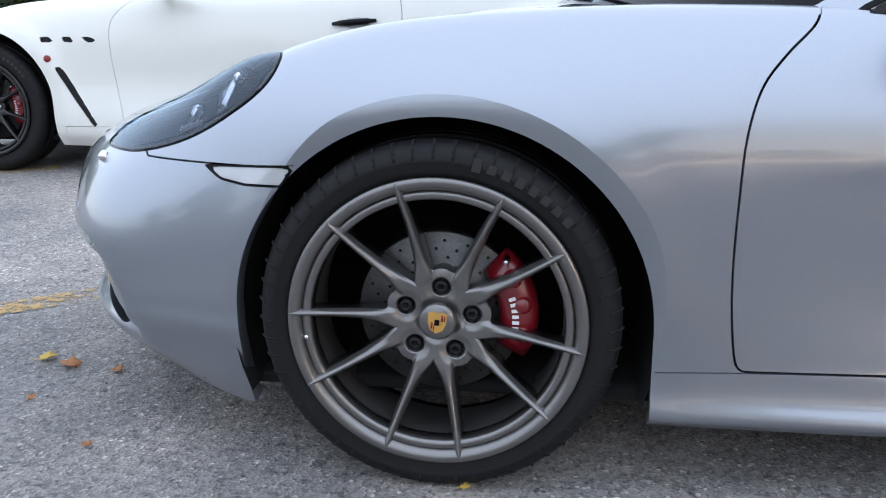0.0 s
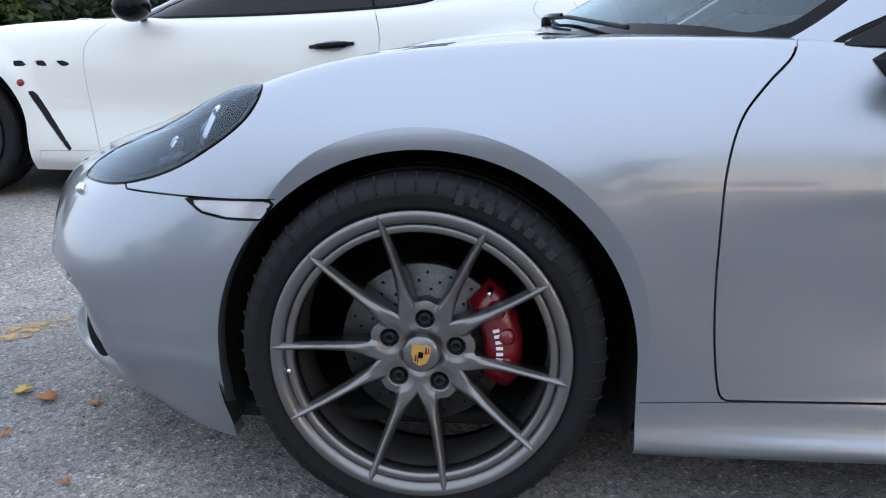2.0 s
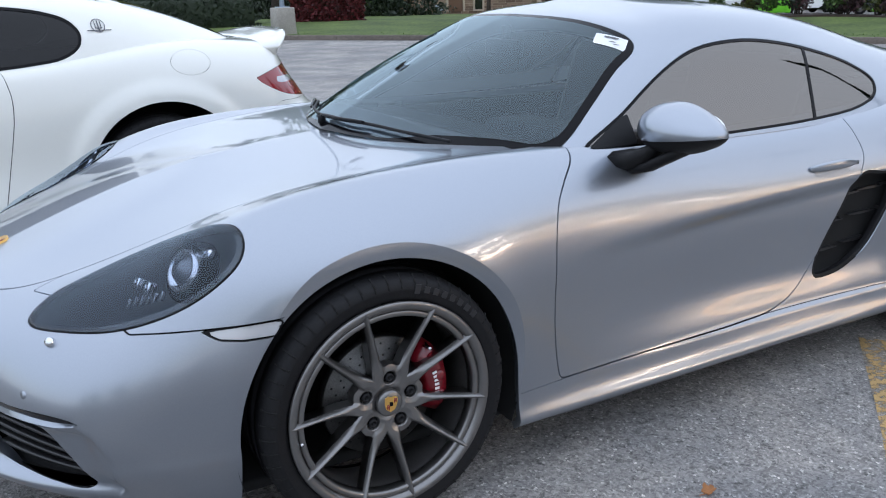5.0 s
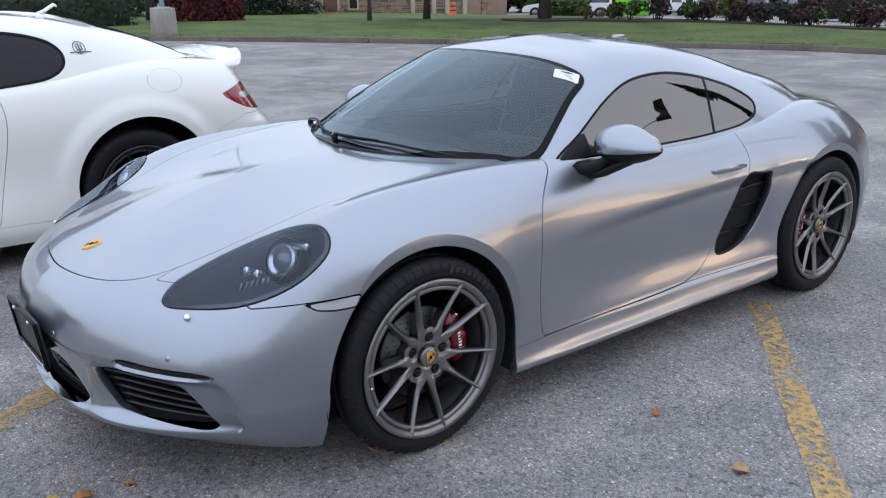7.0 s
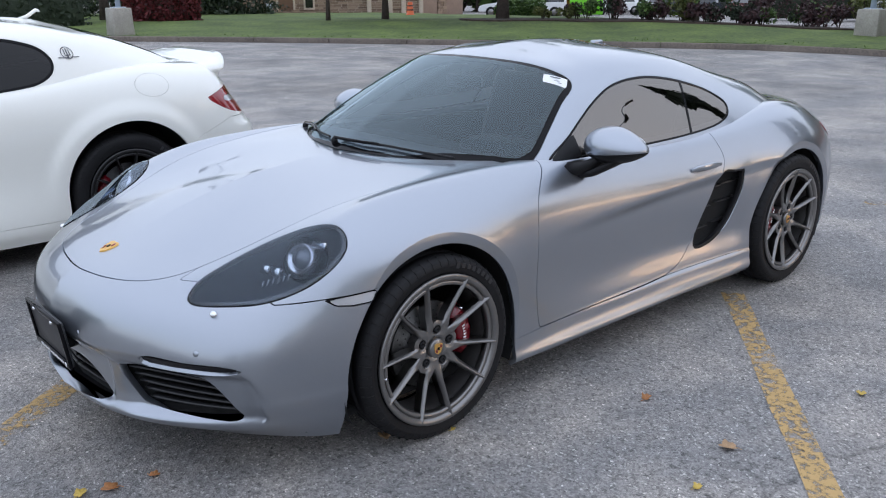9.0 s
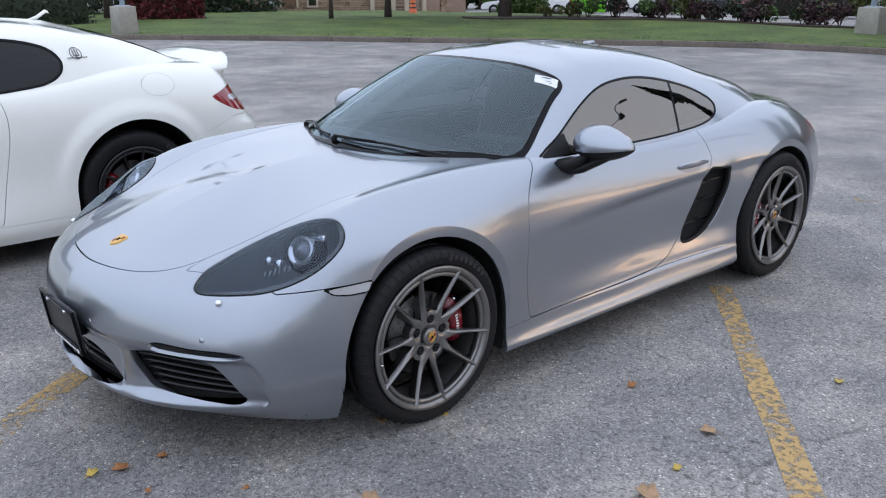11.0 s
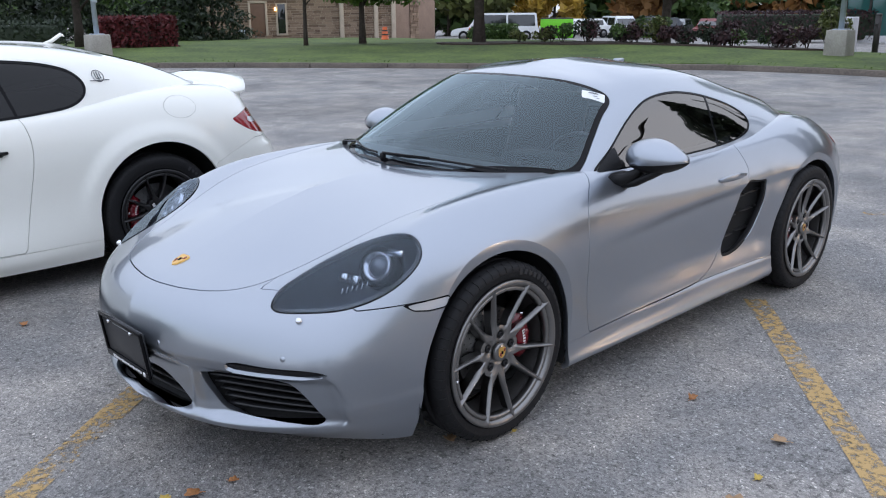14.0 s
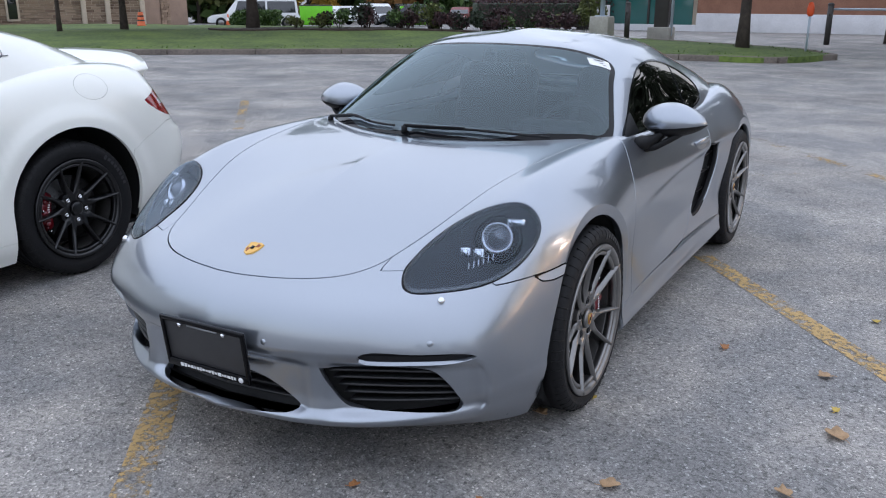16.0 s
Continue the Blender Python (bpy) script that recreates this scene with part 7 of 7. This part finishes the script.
# far vehicles
def far_car(name, x, y, turn, mat, label, L=4.6, H=1.45, W=1.8, boot=.8, pickup=False):
    g = empty(name, x, y, fall(x, y) - .02, label=label, category="car")
    g.matrix_basis = pose(x, y, fall(x, y) - .02, 0, 0, turn)
    half = L / 2
    prof = [(-half, .35), (-half + .03, .65), (-half + .25, .78), (-half + 1.15, .90)]
    low = prof + [(half - .25, .95), (half, .80), (half, .35)]
    secs = []
    bm = bmesh.new()
    ring = []
    for s, k in ((-1, 1), (1, 1)):
        ring.append([bm.verts.new((a, s * W / 2, b)) for a, b in low])
    n = len(low)
    for i in range(n):
        bm.faces.new((ring[0][i], ring[0][(i + 1) % n], ring[1][(i + 1) % n], ring[1][i]))
    bm.faces.new(ring[0])
    bm.faces.new(ring[1])
    bmesh.ops.recalc_face_normals(bm, faces=bm.faces)
    bmesh.ops.bevel(bm, geom=bm.edges[:], offset=.05, segments=2, affect="EDGES")
    part("body", bm, mat, g, smooth=False)
    c0, c1, c2, c3 = -half + 1.15, -half + 1.85, half - boot, half - (.1 if pickup else .35)
    bm = bmesh.new()
    lo = [bm.verts.new((a, s * W * .48, .88)) for a, s in ((c0, -1), (c3, -1), (c3, 1), (c0, 1))]
    hi = [bm.verts.new((a, s * W * .40, H)) for a, s in ((c1, -1), (c2 if not pickup else c3 - .1, -1), (c2 if not pickup else c3 - .1, 1), (c1, 1))]
    for i in range(4):
        bm.faces.new((lo[i], lo[(i + 1) % 4], hi[(i + 1) % 4], hi[i]))
    bm.faces.new(hi)
    bmesh.ops.recalc_face_normals(bm, faces=bm.faces)
    bmesh.ops.bevel(bm, geom=bm.edges[:], offset=.05, segments=2, affect="EDGES")
    part("cabin", bm, mat, g, smooth=False)
    e = c3 - .15 if pickup else c2
    for s in (-1, 1):
        m0 = (c1 + e) / 2
        for u0, u1 in ((c1 - .12, m0 - .06), (m0 + .06, e - .02)):
            q = [(u0, .96), (u1, .96), (u1 - (.05 if u1 > m0 else 0), H - .12), (u0 + (.22 if u0 < m0 else 0), H - .12)]
            f = lambda zz: s * (W * .48 - (zz - .88) / (H - .88) * W * .08 + .012)
            mesh_part("side_window", [(a, f(b), b) for a, b in q] + [(a, f(b) - s * .02, b) for a, b in q], [(0, 1, 2, 3), (0, 1, 5, 4), (1, 2, 6, 5), (2, 3, 7, 6), (3, 0, 4, 7)], TINT, g, "", False)
        for u in (-half + .85, half - .85):
            wh = part("wheel", lathe([(0, -.10), (.20, -.10), (.22, -.11), (.33, -.10), (.34, -.05), (.34, .08)], 20, centre=(u, s * (W / 2 - .05), .34)) if s < 0 else lathe([(0, .10), (.20, .10), (.22, .11), (.33, .10), (.34, .05), (.34, -.08)], 20, centre=(u, s * (W / 2 - .05), .34)), RUBBER, g)
            part("rim", lathe([(0, -.115 * -s), (.19, -.115 * -s), (.2, -.09 * -s)], 16, centre=(u, s * (W / 2 - .05), .34)), WHEEL_GREY, wh)
    mesh_part("windscreen", [(c0 - .01, -W * .42, .93), (c0 - .01, W * .42, .93), (c1 - .04, W * .37, H - .06), (c1 - .04, -W * .37, H - .06), (c0 + .06, 0, .9)], [(0, 1, 2, 3)], TINT, g, "", False)
    return g


far_car("pickup_truck", 40.6, 36.7, -48, CAR_WHITE, "white pickup truck with a matching bed cap", 5.8, 1.78, 1.95, .2, True)
far_car("parked_car", 52.5, 38.6, -20, CAR_WHITE, "white sedan parked in the far lot")
far_car("parked_car", 55.5, 37.0, 60, CAR_WHITE, "white wagon parked in the far lot", 4.7, 1.65, 1.85, .3)
far_car("parked_car", 49.5, 30.2, -55, CAR_DARK, "dark blue sedan parked in the far lot")
far_car("parked_car", 57.5, 35.0, 55, CAR_DARK, "dark wagon parked in the far lot", 4.7, 1.65, 1.85, .3)
rng = random.Random(77)
for i in range(9):
    t = i / 8
    x, y = 62 + 4 * t, 36 - 22 * t
    mat, word = rng.choice(((CAR_WHITE, "white"), (CAR_RED, "dark red"), (CAR_GREY, "grey"), (CAR_DARK, "dark")))
    tagged(far_car("parked_car", x, y, 20 + rng.uniform(-6, 6), mat, word + " car in a row of the far lot"), group="cars of the far lot")


# ---- fallen leaves and grit ----
LEAF_TAN = material("dry_tan_leaf", (.38, .24, .13), .7, vary=.3, scale=60)
LEAF_RUST = material("dry_orange_leaf", (.36, .15, .05), .7, vary=.3, scale=60)
LEAF_GOLD = material("yellow_leaf", (.52, .36, .07), .65, vary=.2, scale=60)


def fallen(x, y, size, turn, mat, curl, label, seed):
    """A lobed leaf, curled, with a stalk."""
    rng = random.Random(seed)
    out = []
    for k in range(22):
        a = 2 * math.pi * k / 22
        r = size * (.62 + .38 * abs(math.cos(2.5 * a)) ** .8) * rng.uniform(.88, 1.08)
        px, py = r * math.cos(a), r * math.sin(a) * .85
        out.append((px, py, .006 + curl * (py / size) ** 2 * size + .3 * curl * max(0, px)))
    bm = bmesh.new()
    c = bm.verts.new((0, 0, .004))
    vs = [bm.verts.new(p) for p in out]
    for i in range(22):
        bm.faces.new((c, vs[i], vs[(i + 1) % 22]))
    bm.transform(pose(x, y, .002, 0, 0, turn))
    ob = empty("fallen_leaf", x, y, 0, label=label, category="leaf", group="fallen leaves")
    bm.transform(Matrix.Translation((-x, -y, 0)))
    b = part("blade", bm, mat, ob)
    mod = b.modifiers.new("thickness", "SOLIDIFY")
    mod.thickness = .0012
    e = pose(0, 0, 0, 0, 0, turn)
    part("stalk", tube([e @ Vector((-size * .4, 0, .006)), e @ Vector((-size * 1.0, .004, .008)), e @ Vector((-size * 1.35, .012, .006))], .0012, 5), mat, ob)


for i, (x, y, s, t, m, c, l) in enumerate((
        (.778, -1.198, .034, 20, LEAF_RUST, .9, "curled rust-brown leaf on the asphalt"), (.685, -1.604, .048, 130, LEAF_TAN, .5, "tan lobed leaf on the asphalt"), (1.437, -1.74, .034, 200, LEAF_GOLD, .6, "small yellow leaf on the asphalt"),
        (.19, -1.689, .062, 65, LEAF_TAN, .6, "large pale maple leaf on the asphalt"), (-.491, -1.121, .048, 300, LEAF_TAN, .7, "pale dry leaf on the asphalt"), (.39, -1.67, .026, 10, LEAF_GOLD, .8, "small yellow leaf on the asphalt"),
        (-.16, -.75, .045, 250, LEAF_TAN, .7, "dry leaf against the tyre"), (-.271, -1.588, .040, 80, LEAF_TAN, .8, "dry leaf on the asphalt"), (-1.014, -.419, .042, 170, LEAF_RUST, .5, "small brown leaf on the asphalt"),
        (-.877, -.441, .028, 320, LEAF_RUST, .8, "orange leaf on the asphalt"), (-1.095, -.386, .034, 40, LEAF_GOLD, .6, "dull yellow leaf on the asphalt"), (-1.0, -.61, .018, 100, LEAF_RUST, .8, "bit of orange leaf on the asphalt"),
        (-.753, -.805, .018, 10, LEAF_RUST, .5, "bit of brown leaf on the asphalt"), (.056, -.875, .016, 30, LEAF_GOLD, .8, "bit of yellow leaf on the asphalt"), (-.861, 1.632, .036, 75, LEAF_RUST, .5, "brown leaf on the asphalt"))):
    fallen(x, y, s * .7, t, m, c, l, 500 + i)

rng = random.Random(91)
V, F = [], []
for i in range(3200):
    x, y = rng.uniform(-3.0, 3.6), rng.uniform(-3.3, 2.0)
    s = rng.uniform(.0015, .0055)
    k = len(V)
    a = rng.uniform(0, 6.28)
    for j in range(3):
        V.append((x + s * math.cos(a + 2.1 * j), y + s * math.sin(a + 2.1 * j), .0005))
    V.append((x, y, s * rng.uniform(.7, 1.3)))
    F += [(k, k + 1, k + 3), (k + 1, k + 2, k + 3), (k + 2, k, k + 3)]
GRIT = leaf_material("pale_grit", (.12, .12, .12), (.45, .44, .42))
tagged(mesh_part("grit", V, F, GRIT, None, "", False), kind="stuff", label="pale loose grit on the asphalt", category="grit")
